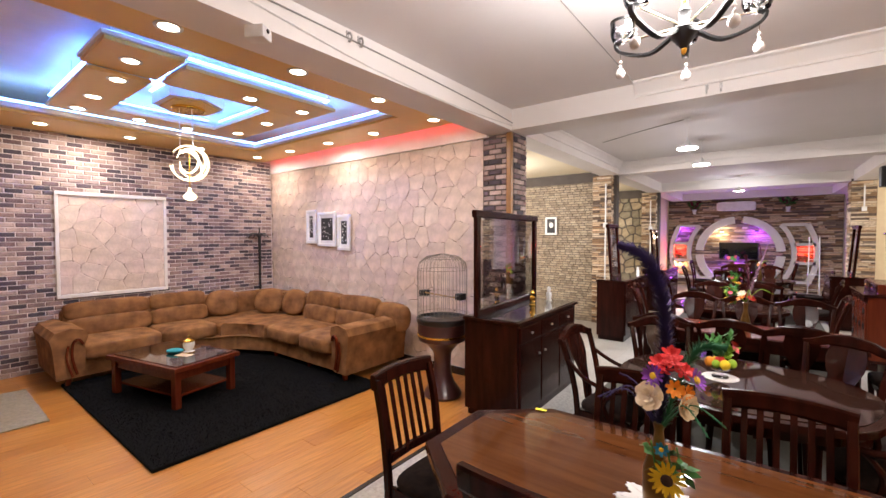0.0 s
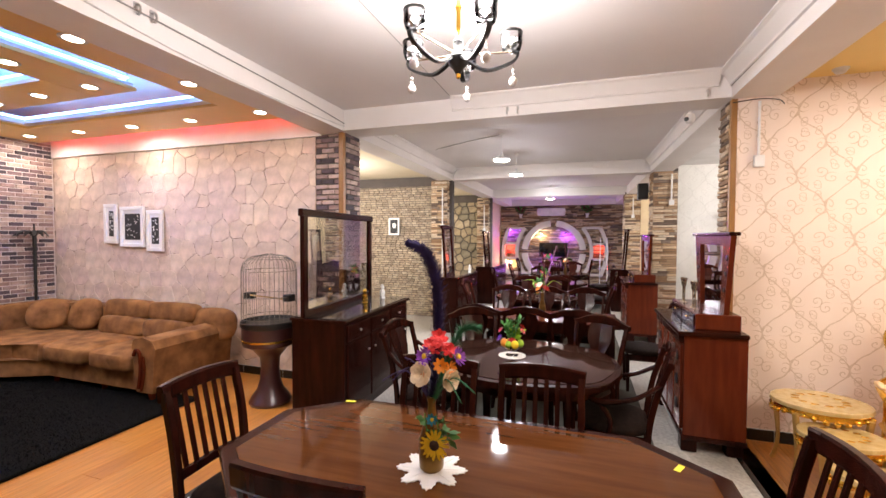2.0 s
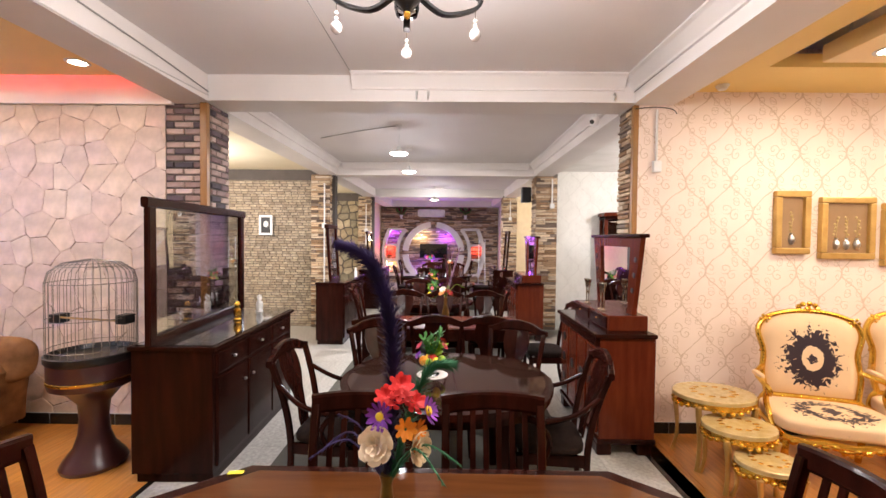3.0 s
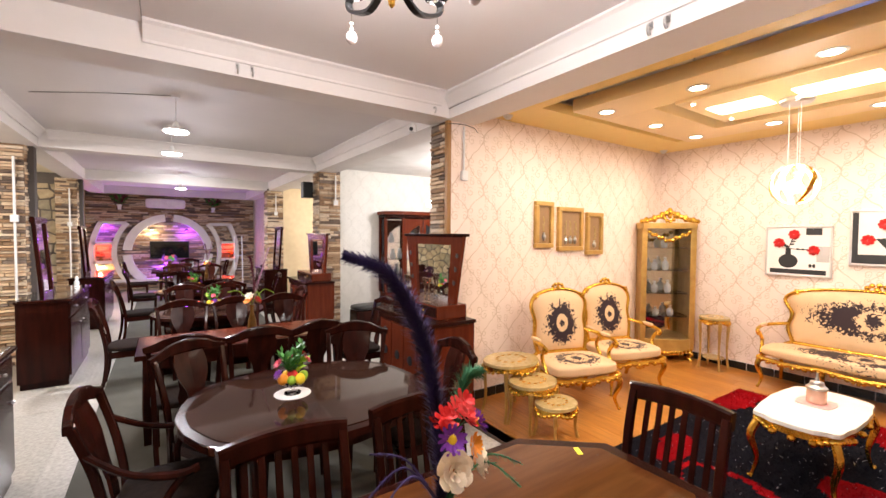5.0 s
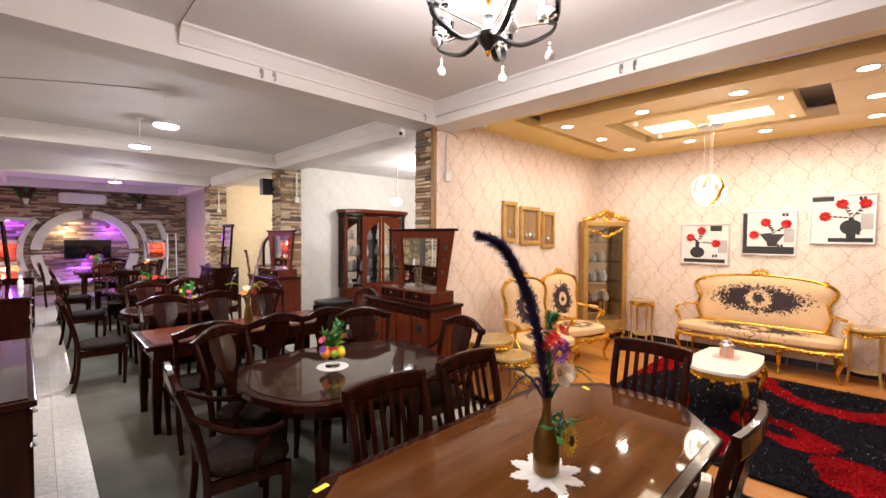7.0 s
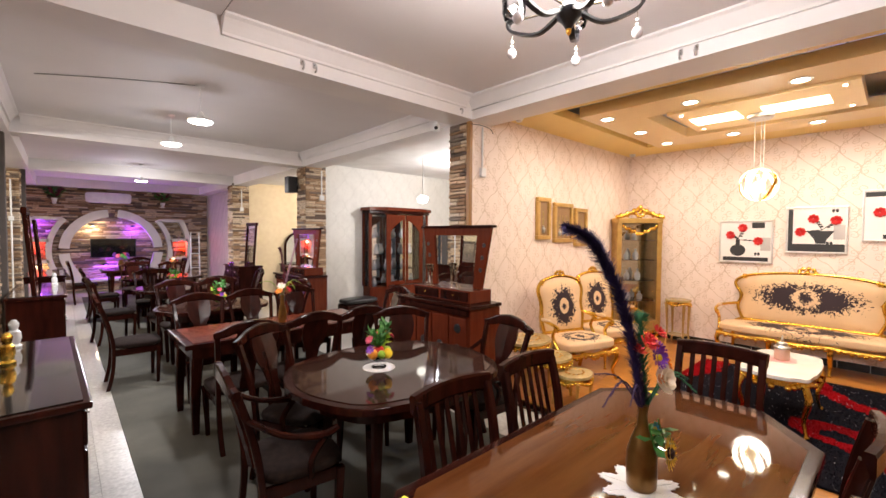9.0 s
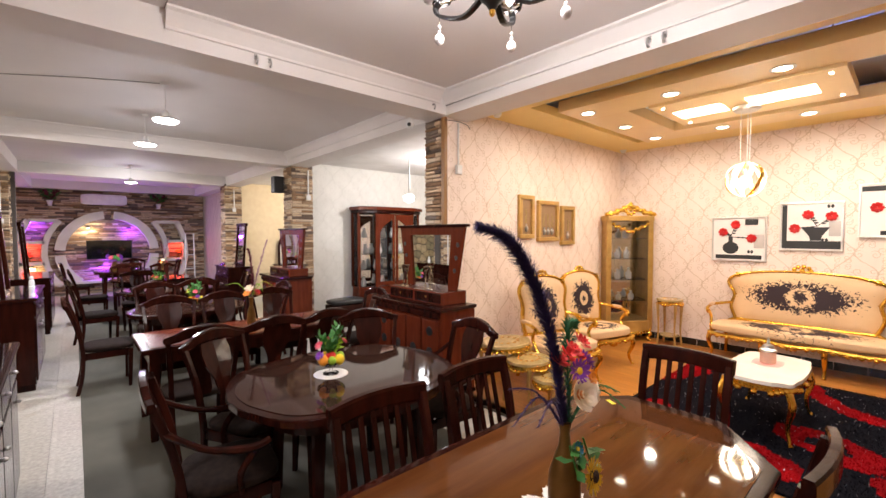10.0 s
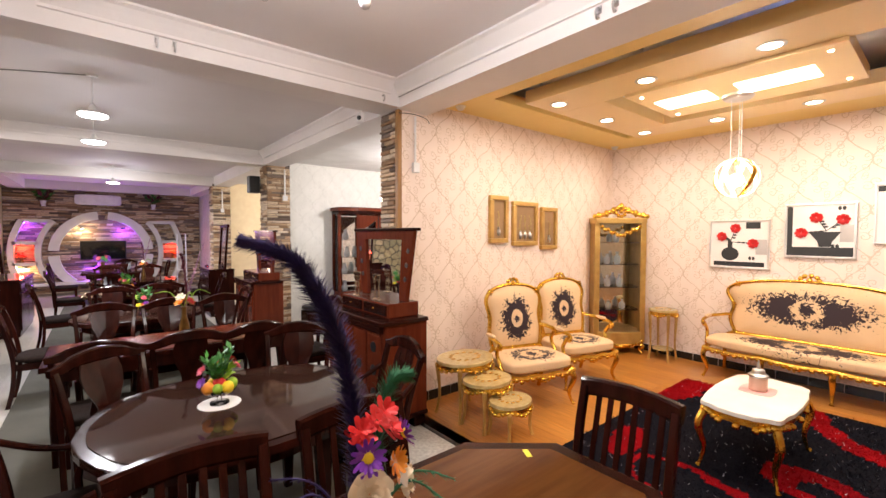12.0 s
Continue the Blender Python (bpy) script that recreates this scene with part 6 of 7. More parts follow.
shapes = [crescent(4.15, 1.95, 0.8, 0.6, 20, 0.76, 0.1), crescent(2.62, 2.2, 0.4, 0.24, 60, 0.4, 0.1), crescent(2.1, 1.72, 0.32, 0.24, 20, 0, 0),
          crescent(3.95, 3.66, 0.7, 0.26, -10, 0, 0), crescent(2.35, 3.42, 0.3, 0.13, 10, 0, 0), crescent(2.0, 2.78, 0.5, 0.28, 75, 0.74, 0.2)]
CELL = 0.035
for k, inside in enumerate(shapes):
    bm = bmesh.new()
    for i in range(int((RX1 - RX0) / CELL)):
        for j in range(int((RY1 - RY0) / CELL)):
            x, y = RX0 + (i + 0.5) * CELL, RY0 + (j + 0.5) * CELL
            if inside(x, y) and not any(o(x, y) for o in shapes[:k]):
                h = CELL / 2
                bm.faces.new([bm.verts.new((x + a * h, y + b * h, 0.0245)) for a, b in ((-1, -1), (1, -1), (1, 1), (-1, 1))])
    bmesh.ops.remove_doubles(bm, verts=bm.verts, dist=0.001)
    bmesh.ops.solidify(bm, geom=bm.faces[:], thickness=0.004)
    part("crescent", bm, RUGRED, rg, "red pile crescent")
tufts("pile", lambda x, y: any(o(x, y) for o in shapes), 26000, RUGRED, 0.02, 0.004)
tufts("pile", lambda x, y: not any(o(x, y) for o in shapes), 14000, RUGINK, 0.02, 0.004)
tufts("glitter", lambda x, y: True, 700, GLITTER, 0.022, 0.0022)

# glazed gilt corner cabinet
vt = thing("display_cabinet", "gilt corner display cabinet with carved crest and glass shelves", "cabinet", m=pose(4.90, 4.92, 0, 0, 0, -40))
for s in (-1, 1):
    part("post", box(s * 0.33 - 0.04, -0.2, 0.16, s * 0.33 + 0.04, -0.12, 1.9, 0.012), GOLDPAINT, vt)
    part("side_panel", box(s * 0.36 - 0.01, -0.12, 0.16, s * 0.36 + 0.01, 0.1, 1.9), GOLDPAINT, vt)
part("back_mirror", box(-0.35, 0.1, 0.3, 0.35, 0.12, 1.88), MIRROR, vt, "mirrored back")
part("base", prism([(-0.38, -0.1), (-0.3, -0.22), (-0.15, -0.27), (0.15, -0.27), (0.3, -0.22), (0.38, -0.1), (0.36, 0.12), (-0.36, 0.12)], 0.12, 0.32, 0.012), GOLDPAINT, vt)
part("top", prism([(-0.4, -0.1), (-0.36, -0.23), (0.36, -0.23), (0.4, -0.1), (0.38, 0.13), (-0.38, 0.13)], 1.88, 1.96, 0.015), GOLDPAINT, vt)
part("glass_door", box(-0.29, -0.19, 0.34, 0.29, -0.184, 1.86), GLASS, vt, "clear glass door")
bm = bmesh.new()
for i in range(15):
    u = (i - 7) / 7
    ball(0.37 * u, -0.2, 1.98 + 0.14 * (1 - abs(u)) ** 1.5, 0.04, 0.03, 0.035 + 0.02 * (i % 2), bm, 8, 6)
carve(bm, 0, -0.2, 2.05, 0.07, 9)
part("crest", bm, GOLD, vt, "carved gilt crest", True, kind="stuff")
bm = bmesh.new()
for i in range(13):
    u = (i - 6) / 6
    ball(0.27 * u, -0.205, 1.83 - 0.12 * (1 - abs(u)) - 0.02 * (i % 2), 0.03, 0.015, 0.03, bm, 8, 6)
part("door_swag", bm, GOLD, vt, "carved gilt swag", True, kind="stuff")
bm = bmesh.new()
for i in range(13):
    u = (i - 6) / 6
    ball(0.32 * u, -0.27 + 0.08 * u * u, 0.16 - 0.04 * (1 - abs(u)), 0.035, 0.025, 0.035, bm, 8, 6)
part("base_carving", bm, GOLD, vt, "carved gilt apron", True, kind="stuff")
for s in (-1, 1):
    part("foot", cabriole(s * 0.3, -0.18, 0.14, s, -1), GOLD, vt, smooth=True)
    part("foot", box(s * 0.3 - 0.03, 0.04, 0, s * 0.3 + 0.03, 0.1, 0.13), GOLDPAINT, vt)
for z in (0.62, 0.95, 1.28, 1.6):
    part("shelf", box(-0.33, -0.17, z, 0.33, 0.095, z + 0.008), GLASS, vt, "glass shelf")
for x, z, h in ((-0.12, 0.958, 0.16), (0.06, 0.958, 0.18), (-0.13, 1.288, 0.15), (0.02, 1.288, 0.18), (0.0, 1.608, 0.16), (0.1, 0.628, 0.14), (-0.1, 0.628, 0.12)):
    b = tagged(part("china_bottle", lathe([(0.035, 0), (0.045, 0.03), (0.045, 0.1), (0.02, 0.13), (0.014, 0.15), (0.024, 0.17), (0.02, 0.18), (0.0, 0.18)], 14), WHITEPLASTIC, smooth=True), "small white china bottle on a glass shelf", "bottle", "china bottles")
    b.matrix_basis = pose(4.90, 4.92, 0, 0, 0, -40) @ pose(x, -0.03, z) @ Matrix.Diagonal((1, 1, h / 0.18, 1))

# art on the salon walls
for x0, x1, z0, z1 in ((2.47, 2.775, 1.62, 2.175), (2.866, 3.338, 1.58, 2.125), (3.413, 3.75, 1.524, 2.075)):
    w, h = x1 - x0, z1 - z0
    p = thing("picture_frame", "gold shadow-box frame with small vase relief on damask wall", "picture", "gold frames", pose((x0 + x1) / 2, YW, (z0 + z1) / 2))
    f = 0.055
    for a in ((-w / 2, h / 2 - f, w / 2, h / 2), (-w / 2, -h / 2, w / 2, -h / 2 + f), (-w / 2, -h / 2 + f, -w / 2 + f, h / 2 - f), (w / 2 - f, -h / 2 + f, w / 2, h / 2 - f)):
        part("frame_bar", box(a[0], -0.05, a[1], a[2], 0.0, a[3], 0.01), GOLDPAINT, p)
    part("mount", box(-w / 2 + f, -0.02, -h / 2 + f, w / 2 - f, 0, h / 2 - f), material("brown_mount", (0.32, 0.19, 0.09), 0.6), p)
    n = 3 if w > 0.4 else 1
    for i in range(n):
        x = (i - (n - 1) / 2) * 0.09
        part("relief_vase", lathe([(0.012, 0), (0.026, 0.03), (0.026, 0.06), (0.01, 0.085), (0.014, 0.1)], 12, at=(x, -0.025, -h / 2 + f + 0.03)), METAL, p, "pewter relief vase", True)
        bm = bmesh.new()
        for k in range(6):
            ball(x + random.uniform(-0.035, 0.035), -0.024, -h / 2 + f + 0.16 + 0.03 * k, 0.012, 0.004, 0.012, bm, 7, 5)
        tube([(x, -0.024, -h / 2 + f + 0.13), (x + 0.01, -0.024, -h / 2 + f + 0.3)], 0.003, 5, bm)
        part("relief_flowers", bm, CREAMGOLD, p, "pale relief flowers", kind="stuff")

CANVAS = material("white_canvas", (0.82, 0.78, 0.76), 0.5, colour2=(0.76, 0.72, 0.70), scale=3)
GREY = material("grey_print", (0.5, 0.47, 0.46), 0.5)
SILVER = material("silver_frame", (0.75, 0.73, 0.7), 0.3, 0.7)
for k, (y0, y1, z0, z1) in enumerate(((3.14, 3.78, 1.295, 1.906), (2.395, 3.005, 1.46, 2.075), (1.667, 2.274, 1.626, 2.257))):
    w, h = y1 - y0, z1 - z0
    p = thing("picture_frame", ("square picture of a black bottle vase with red roses", "square picture of a black bowl with red roses", "square picture of a round black vase with red roses")[k], "picture", "rose pictures", pose(XWR, (y0 + y1) / 2, (z0 + z1) / 2, 0, 0, -90))
    f = 0.018
    for a in ((-w / 2, h / 2 - f, w / 2, h / 2), (-w / 2, -h / 2, w / 2, -h / 2 + f), (-w / 2, -h / 2 + f, -w / 2 + f, h / 2 - f), (w / 2 - f, -h / 2 + f, w / 2, h / 2 - f)):
        part("frame_bar", box(a[0], -0.035, a[1], a[2], 0.0, a[3], 0.004), SILVER, p)
    part("canvas", box(-w / 2 + f, -0.02, -h / 2 + f, w / 2 - f, 0, h / 2 - f), CANVAS, p)
    ink = bmesh.new()
    if k == 0:
        box(-w * 0.42, -0.024, -h * 0.45, w * 0.42, -0.021, -h * 0.36, bm=ink)
        box(w * 0.12, -0.024, h * 0.32, w * 0.35, -0.021, h * 0.45, bm=ink)
        ball(-w * 0.14, -0.021, -h * 0.2, w * 0.15, 0.003, h * 0.14, ink, 16, 8)
        box(-w * 0.18, -0.024, -h * 0.1, -w * 0.1, -0.021, h * 0.06, bm=ink)
        roses = ((-0.28, 0.16), (-0.05, 0.33), (0.24, 0.02))
        root = (-0.14, 0.05)
    elif k == 1:
        box(-w * 0.46, -0.024, -h * 0.46, w * 0.46, -0.021, -h * 0.3, bm=ink)
        box(-w * 0.46, -0.0235, -h * 0.3, -w * 0.38, -0.021, h * 0.45, bm=ink)
        plate([(-w * 0.15, -h * 0.02), (-w * 0.02, -h * 0.2), (0, -h * 0.29), (w * 0.16, -h * 0.29), (w * 0.18, -h * 0.2), (w * 0.3, -h * 0.02)], -0.024, -0.021, bm=ink)
        roses = ((-0.25, -0.04), (-0.04, 0.24), (0.32, 0.2))
        root = (0.1, 0.0)
    else:
        box(-w * 0.2, -0.024, -h * 0.45, w * 0.46, -0.021, -h * 0.37, bm=ink)
        box(-w * 0.46, -0.024, h * 0.36, -w * 0.12, -0.021, h * 0.45, bm=ink)
        ball(w * 0.14, -0.021, -h * 0.16, w * 0.17, 0.003, h * 0.15, ink, 16, 8)
        box(w * 0.07, -0.024, -h * 0.38, w * 0.21, -0.021, -h * 0.28, bm=ink)
        box(w * 0.1, -0.024, -h * 0.05, w * 0.18, -0.021, h * 0.03, bm=ink)
        roses = ((-0.25, 0.06), (0.0, 0.3), (0.34, 0.3))
        root = (0.14, 0.02)
    for u, v in roses:
        tube([(root[0] * w, -0.022, root[1] * h), (u * w, -0.022, v * h)], 0.0042, 4, ink)
        for q in range(3):
            t = 0.3 + 0.2 * q
            ball((root[0] + (u - root[0]) * t) * w + 0.02, -0.022, (root[1] + (v - root[1]) * t) * h, 0.024, 0.002, 0.011, ink, 7, 5)
    for u, v in ((0.22, -0.28), (0.3, 0.4)):
        for s in (-1, 1):
            ball(u * w + s * 0.018, -0.022, v * h, 0.016, 0.002, 0.024, ink, 7, 5)
    part("ink_vase", ink, ART, p, "black printed vase and stems", kind="stuff")
    part("grey_block", box(w * 0.28, -0.0225, -h * 0.2, w * 0.46, -0.021, h * 0.1), GREY, p)
    for u, v in roses:
        bloom(p, "rose", (u * w, -0.024, v * h), 0.06, RED, 8, 3, (0, -1, 0), None, 0.25, 2.4)

# salon ceiling panel and pendant
sp = thing("ceiling_panel", "floating ochre ceiling frame with lit middle panel", "ceiling panel", m=pose(0, 0, 0))
for a in ((2.2, 1.25, 2.72, 4.4), (4.0, 1.25, 4.46, 4.4), (2.72, 3.88, 4.0, 4.4), (2.72, 1.25, 4.0, 1.97)):
    part("panel_strip", box(a[0], a[1], 2.98, a[2], a[3], 3.1, 0.006), GOLDCEIL, sp)
for x in (2.3, 4.36):
    for y in (1.4, 4.3):
        part("hanger", tube([(x, y, 3.1), (x, y, 3.42)], 0.01, 6), METAL, sp)
mp = part("middle_panel", box(2.68, 2.2, 2.95, 3.69, 3.66, 3.05, 0.006), GOLDCEIL, sp)
for y0, y1 in ((2.42, 2.92), (3.12, 3.55)):
    part("lit_pane", box(3.02, y0, 2.945, 3.34, y1, 2.952), LEDWHITE, mp, "glowing frosted pane")
for x, y in ((2.8, 2.3), (3.58, 2.3), (2.8, 3.56), (3.58, 3.56)):
    part("hanger", tube([(x, y, 3.05), (x, y, 3.42)], 0.008, 6), METAL, mp)
    part("pin_light", ball(x, y, 2.948, 0.016, 0.016, 0.006, u=10, v=6), SPOTWARM, mp, "tiny lit spot")
part("light_strip", box(2.75, 2.22, 3.055, 3.6, 2.24, 3.065), LEDBLUE, mp, "blue LED strip")
part("light_strip", box(2.7, 2.3, 3.055, 2.72, 3.0, 3.065), LEDBLUE, mp, "blue LED strip")
for x, y in ((2.46, 4.2), (3.34, 4.2), (4.23, 4.2), (2.47, 3.37), (2.48, 2.55), (4.24, 3.42), (4.26, 2.62), (3.42, 1.7), (4.28, 1.7), (2.5, 1.75)):
    tagged(copy_thing(dl, pose(x, y, 2.98)), group="salon downlights")

pl = thing("pendant_lamp", "glowing globe pendant of gilt leaves on fine wires", "pendant lamp", m=pose(3.33, 2.97, 0))
part("mount", lathe([(0.1, 2.9), (0.12, 2.92), (0.12, 2.945), (0.05, 2.946)], 22), METAL, pl, "crystal-beaded mount", True)
for x, y in ((0.05, 0.0), (-0.03, 0.04), (-0.03, -0.04)):
    part("wire", tube([(x, y, 2.36), (x, y, 2.91)], 0.0025, 4), WHITEPLASTIC, pl)
GLOBELIT = glow("lit_globe", (1.0, 0.84, 0.55), 3)
part("lit_core", ball(0, 0, 2.2, 0.06), GLOBELIT, pl, "glowing core", True)
for i in range(9):
    a = 2 * math.pi * i / 9
    q = pose(0, 0, 2.22, 0, 0, math.degrees(a))
    pts = [q @ Vector((0.17 * math.cos(radians(b)), 0.035 * math.sin(radians(2 * b)), 0.17 * math.sin(radians(b)))) for b in range(-80, 81, 16)]
    part("leaf_ribbon", bar(pts, [0.008 + 0.034 * math.sin(math.pi * k / 10) for k in range(11)], 0.003, side=(-math.sin(a), math.cos(a), 0)), GLOBELIT if i % 3 else GOLD, pl, "curved leaf ribbon")

# ---- media wall ----
FRAMEPAINT = material("media_frame_paint", (0.72, 0.70, 0.64), 0.5, colour2=(0.64, 0.62, 0.56), scale=4)
MX, MZ, MY = -0.96, 1.17, YEND - 0.05
mw = thing("media_wall", "pale plaster media frame with ring and lit niches", "wall unit", m=pose(MX, MY, MZ) @ Matrix.Diagonal((0.89, 1, 0.89, 1)))


def sector(r0, r1, a0, a1, y0, y1, k=24):
    pts = [(r1 * math.cos(radians(a0 + (a1 - a0) * i / k)), r1 * math.sin(radians(a0 + (a1 - a0) * i / k))) for i in range(k + 1)]
    pts += [(r0 * math.cos(radians(a1 + (a0 - a1) * i / k)), r0 * math.sin(radians(a1 + (a0 - a1) * i / k))) for i in range(k + 1)]
    return plate(pts, y0, y1)


for a0, a1 in ((4, 84), (96, 176), (184, 232), (308, 356)):
    part("ring_segment", sector(1.08, 1.33, a0, a1, -0.16, 0.0), FRAMEPAINT, mw)
for s in (-1, 1):
    for r0, r1 in ((1.48, 1.62), (2.05, 2.2)):
        c = 0 if s > 0 else 180
        span = math.degrees(math.asin(min(1, 1.05 / r1)))
        part("wing_arc", sector(r0, r1, c - span, c + span, -0.2, 0.0), FRAMEPAINT, mw)
    for z in (1.0, 0.33, -0.3, -0.95):
        xi = math.sqrt(1.62 ** 2 - min(z * z, 1.2))
        xo = math.sqrt(2.12 ** 2 - z * z)
        part("niche_shelf", box(s * xi * 0.97, -0.2, z - 0.05, s * xo, 0.0, z + 0.05), FRAMEPAINT, mw)
part("plinth", box(-2.0, -0.25, -0.98, 2.0, 0.0, -0.9), FRAMEPAINT, mw)
tvs = thing("television", "flat black television on the media wall", "television", m=pose(MX, MY - 0.1, 1.24))
part("panel", box(-0.52, -0.03, -0.27, 0.52, 0.03, 0.27, 0.01), BLACK, tvs)
part("screen", box(-0.5, -0.034, -0.25, 0.5, -0.031, 0.25), BLACKGLASS, tvs, "dark glossy screen")
part("bracket", box(-0.1, 0.03, -0.1, 0.1, 0.13, 0.1), BLACK, tvs)
acu = thing("air_conditioner", "white split air conditioner high on the end wall", "air conditioner", m=pose(-1.05, YEND - 0.02, 2.68))
part("body", pad(-0.52, -0.22, -0.15, 0.52, 0.0, 0.15, 0.05, power=8), WHITEPLASTIC, acu, smooth=True)
part("louvre", box(-0.45, -0.225, -0.14, 0.45, -0.19, -0.1, 0.005), WHITEPAINT, acu)
for x in (-2.2, 0.25):
    pv = thing("wall_plant", "small dark silk plant on a white bracket", "plant", "wall plants", pose(x, YEND - 0.15, 2.55))
    part("pot", lathe([(0.04, -0.06), (0.07, 0.06), (0.06, 0.06)], 12), WHITEPLASTIC, pv, smooth=True)
    for i in range(8):
        a = i * 2.4
        sprig(pv, "leaf_sprig", (0, 0, 0.04), (0.2 * math.cos(a), 0.08 * math.sin(a), 0.25 + 0.03 * (i % 3)), 14, 0.12, WINE if i % 2 else LEAF)
    part("bracket", box(-0.04, 0.0, -0.09, 0.04, 0.15, -0.05), WHITEPLASTIC, pv)
for x, z, r, c in ((-1.69 + MX, 1.42, 0.05, LEDRED), (-1.65 + MX, 0.78, 0.04, LEDWHITE), (-1.56 + MX, 2.02, 0.04, LEDPURPLE), (1.69 + MX, 1.42, 0.05, LEDRED), (0.46 + MX, 1.84, 0.04, LEDPURPLE), (-0.2 + MX, 0.75, 0.05, LEDPURPLE), (-0.46 + MX, 1.86, 0.04, LEDWHITE)):
    nl = thing("niche_light", "small coloured spotlight in the media wall, lit", "spotlight", "niche lights", pose(x, YEND - 0.1, z))
    part("housing", lathe([(r, 0), (r * 1.2, 0.01), (r * 1.2, 0.05), (r * 0.6, 0.06)], 14), BLACK, nl, smooth=True)
    part("lens", lathe([(0.0, -0.008), (r * 0.8, -0.006), (r * 0.9, 0.0), (0.0, 0.001)], 14), c, nl, "glowing coloured lens")
    part("mount", box(-0.015, 0.0, 0.02, 0.015, 0.1, 0.05), BLACK, nl)
for x, z, mt in ((-1.69 + MX, 1.0, RED), (-1.65 + MX, 0.35, PINK), (1.69 + MX, 1.0, ORANGE)):
    fv = thing("niche_ornament", "small ornament with flowers in a media wall niche", "ornament", "niche ornaments", pose(x, MY - 0.12, z - 0.1))
    part("bottle", lathe([(0.04, -0.02), (0.06, 0.06), (0.02, 0.14), (0.03, 0.16)], 12), BRONZE, fv, smooth=True)
    for i in range(5):
        bloom(fv, "silk_flower", (0.06 * math.cos(i * 1.3), 0.03 * math.sin(i * 1.3), 0.2 + 0.02 * i), 0.04, mt, 6, 2, (0, -0.5, 1))
stnd = thing("metal_stand", "slim white metal stand near the media wall", "stand", m=pose(0.75, 15.6, 0))
for s in (-1, 1):
    part("pole", tube([(s * 0.12, 0, 0), (s * 0.1, 0, 1.7)], 0.015, 8), WHITEPLASTIC, stnd)
for z in (0.3, 0.7, 1.1):
    part("rung", tube([(-0.115, 0, z), (0.115, 0, z)], 0.01, 6), WHITEPLASTIC, stnd)

# ---- fixtures on beams and walls ----
CABLE = material("grey_cable", (0.35, 0.34, 0.33), 0.6)
WHITECABLE = material("white_cable", (0.75, 0.73, 0.72), 0.5)


def cable(pts, label, mat=CABLE, r=0.006):
    return tagged(part("cable", tube(bend(pts, 5), r, 5), mat, smooth=True), label, "cable", "cables")


cable([(XL + 0.006, 0.5, 3.09), (XL + 0.007, 2.5, 3.085), (XL + 0.006, 4.2, 3.05), (XL + 0.008, 5.1, 3.0)], "grey cable clipped along the beam side")
cable([(XL + 0.006, 1.9, 3.06), (XL + 0.006, 3.0, 2.95), (XL + 0.006, 4.0, 2.93), (XL + 0.008, 5.12, 2.97)], "white cable sagging along the beam side", WHITECABLE, 0.007)
cable([(XR - 0.006, 0.5, 3.03), (XR - 0.006, 2.8, 3.03), (XR - 0.006, 5.0, 3.02), (XR - 0.01, 5.14, 2.98)], "grey cable clipped along the east beam")
cable([(XL + 0.3, 7.4, ZC - 0.004), (-1.6, 7.0, ZC - 0.004), (-1.03, 6.71, ZC - 0.004)], "thin cable along the ceiling to the bulb")


def hook_pair(m):
    h = thing("ceiling_hook", "pair of small metal hooks screwed to the beam", "hook", "beam hooks", m)
    for x in (-0.05, 0.05):
        part("hook", tube(bend([(x, 0.0, 0.02), (x, -0.03, 0.02), (x, -0.045, -0.01), (x, -0.03, -0.035), (x, -0.015, -0.03)], 4), 0.008, 6), METAL, h, smooth=True)
        part("plate", box(x - 0.012, -0.006, 0.0, x + 0.012, 0.0, 0.04), METAL, h)
    return h


hook_pair(pose(-0.635, 5.1, 2.975))
hook_pair(pose(XR, 3.0, 2.97, 0, 0, -90))
hook_pair(pose(XL, 2.84, 3.09, 0, 0, 90))
one = thing("ceiling_hook", "small metal hook on the cross beam", "hook", m=pose(1.03, 5.1, 2.97))
part("hook", tube(bend([(0, 0, 0.02), (0, -0.03, 0.02), (0, -0.04, -0.01), (0, -0.02, -0.03)], 4), 0.008, 6), METAL, one, smooth=True)

dome = thing("security_camera", "small white security camera on a beam bracket", "security camera", m=pose(0.97, 5.41, 2.845, 0, 0, -20))
part("body", lathe([(0.0, -0.045), (0.035, -0.04), (0.045, 0.0), (0.04, 0.035), (0.02, 0.05)], 16), WHITEPLASTIC, dome, smooth=True)
lens = lathe([(0.0, 0), (0.02, 0), (0.02, 0.01), (0.0, 0.012)], 14)
bmesh.ops.transform(lens, verts=lens.verts, matrix=pose(-0.02, -0.04, -0.012, 90))
part("lens", lens, BLACK, dome, "black lens")
part("bracket", tube([(0, 0, 0.04), (0, 0, 0.07)], 0.012, 8), WHITEPLASTIC, dome)
sb = thing("sensor_box", "grey-white sensor box under the ceiling border", "sensor box", m=pose(-2.75, 2.05, 3.0, 0, 0, 30))
part("case", box(-0.09, -0.07, -0.11, 0.09, 0.07, 0.0, 0.012), WHITEPLASTIC, sb)
part("eye", ball(0.092, 0.0, -0.04, 0.012, 0.02, 0.02, u=10, v=6), BLACK, sb)
sb.matrix_basis = pose(-2.55, 2.17, 2.92, 0, 0, 30) @ Matrix.Diagonal((0.65, 0.65, 0.65, 1))
wb = thing("junction_box", "white junction box with conduit on the damask wall", "junction box", m=pose(1.43, YW, 2.38))
part("box", box(-0.035, -0.04, -0.05, 0.04, 0.0, 0.05, 0.008), WHITEPLASTIC, wb)
part("conduit", tube([(0, -0.015, 0.05), (0, -0.015, 0.5)], 0.011, 8), WHITEPLASTIC, wb)
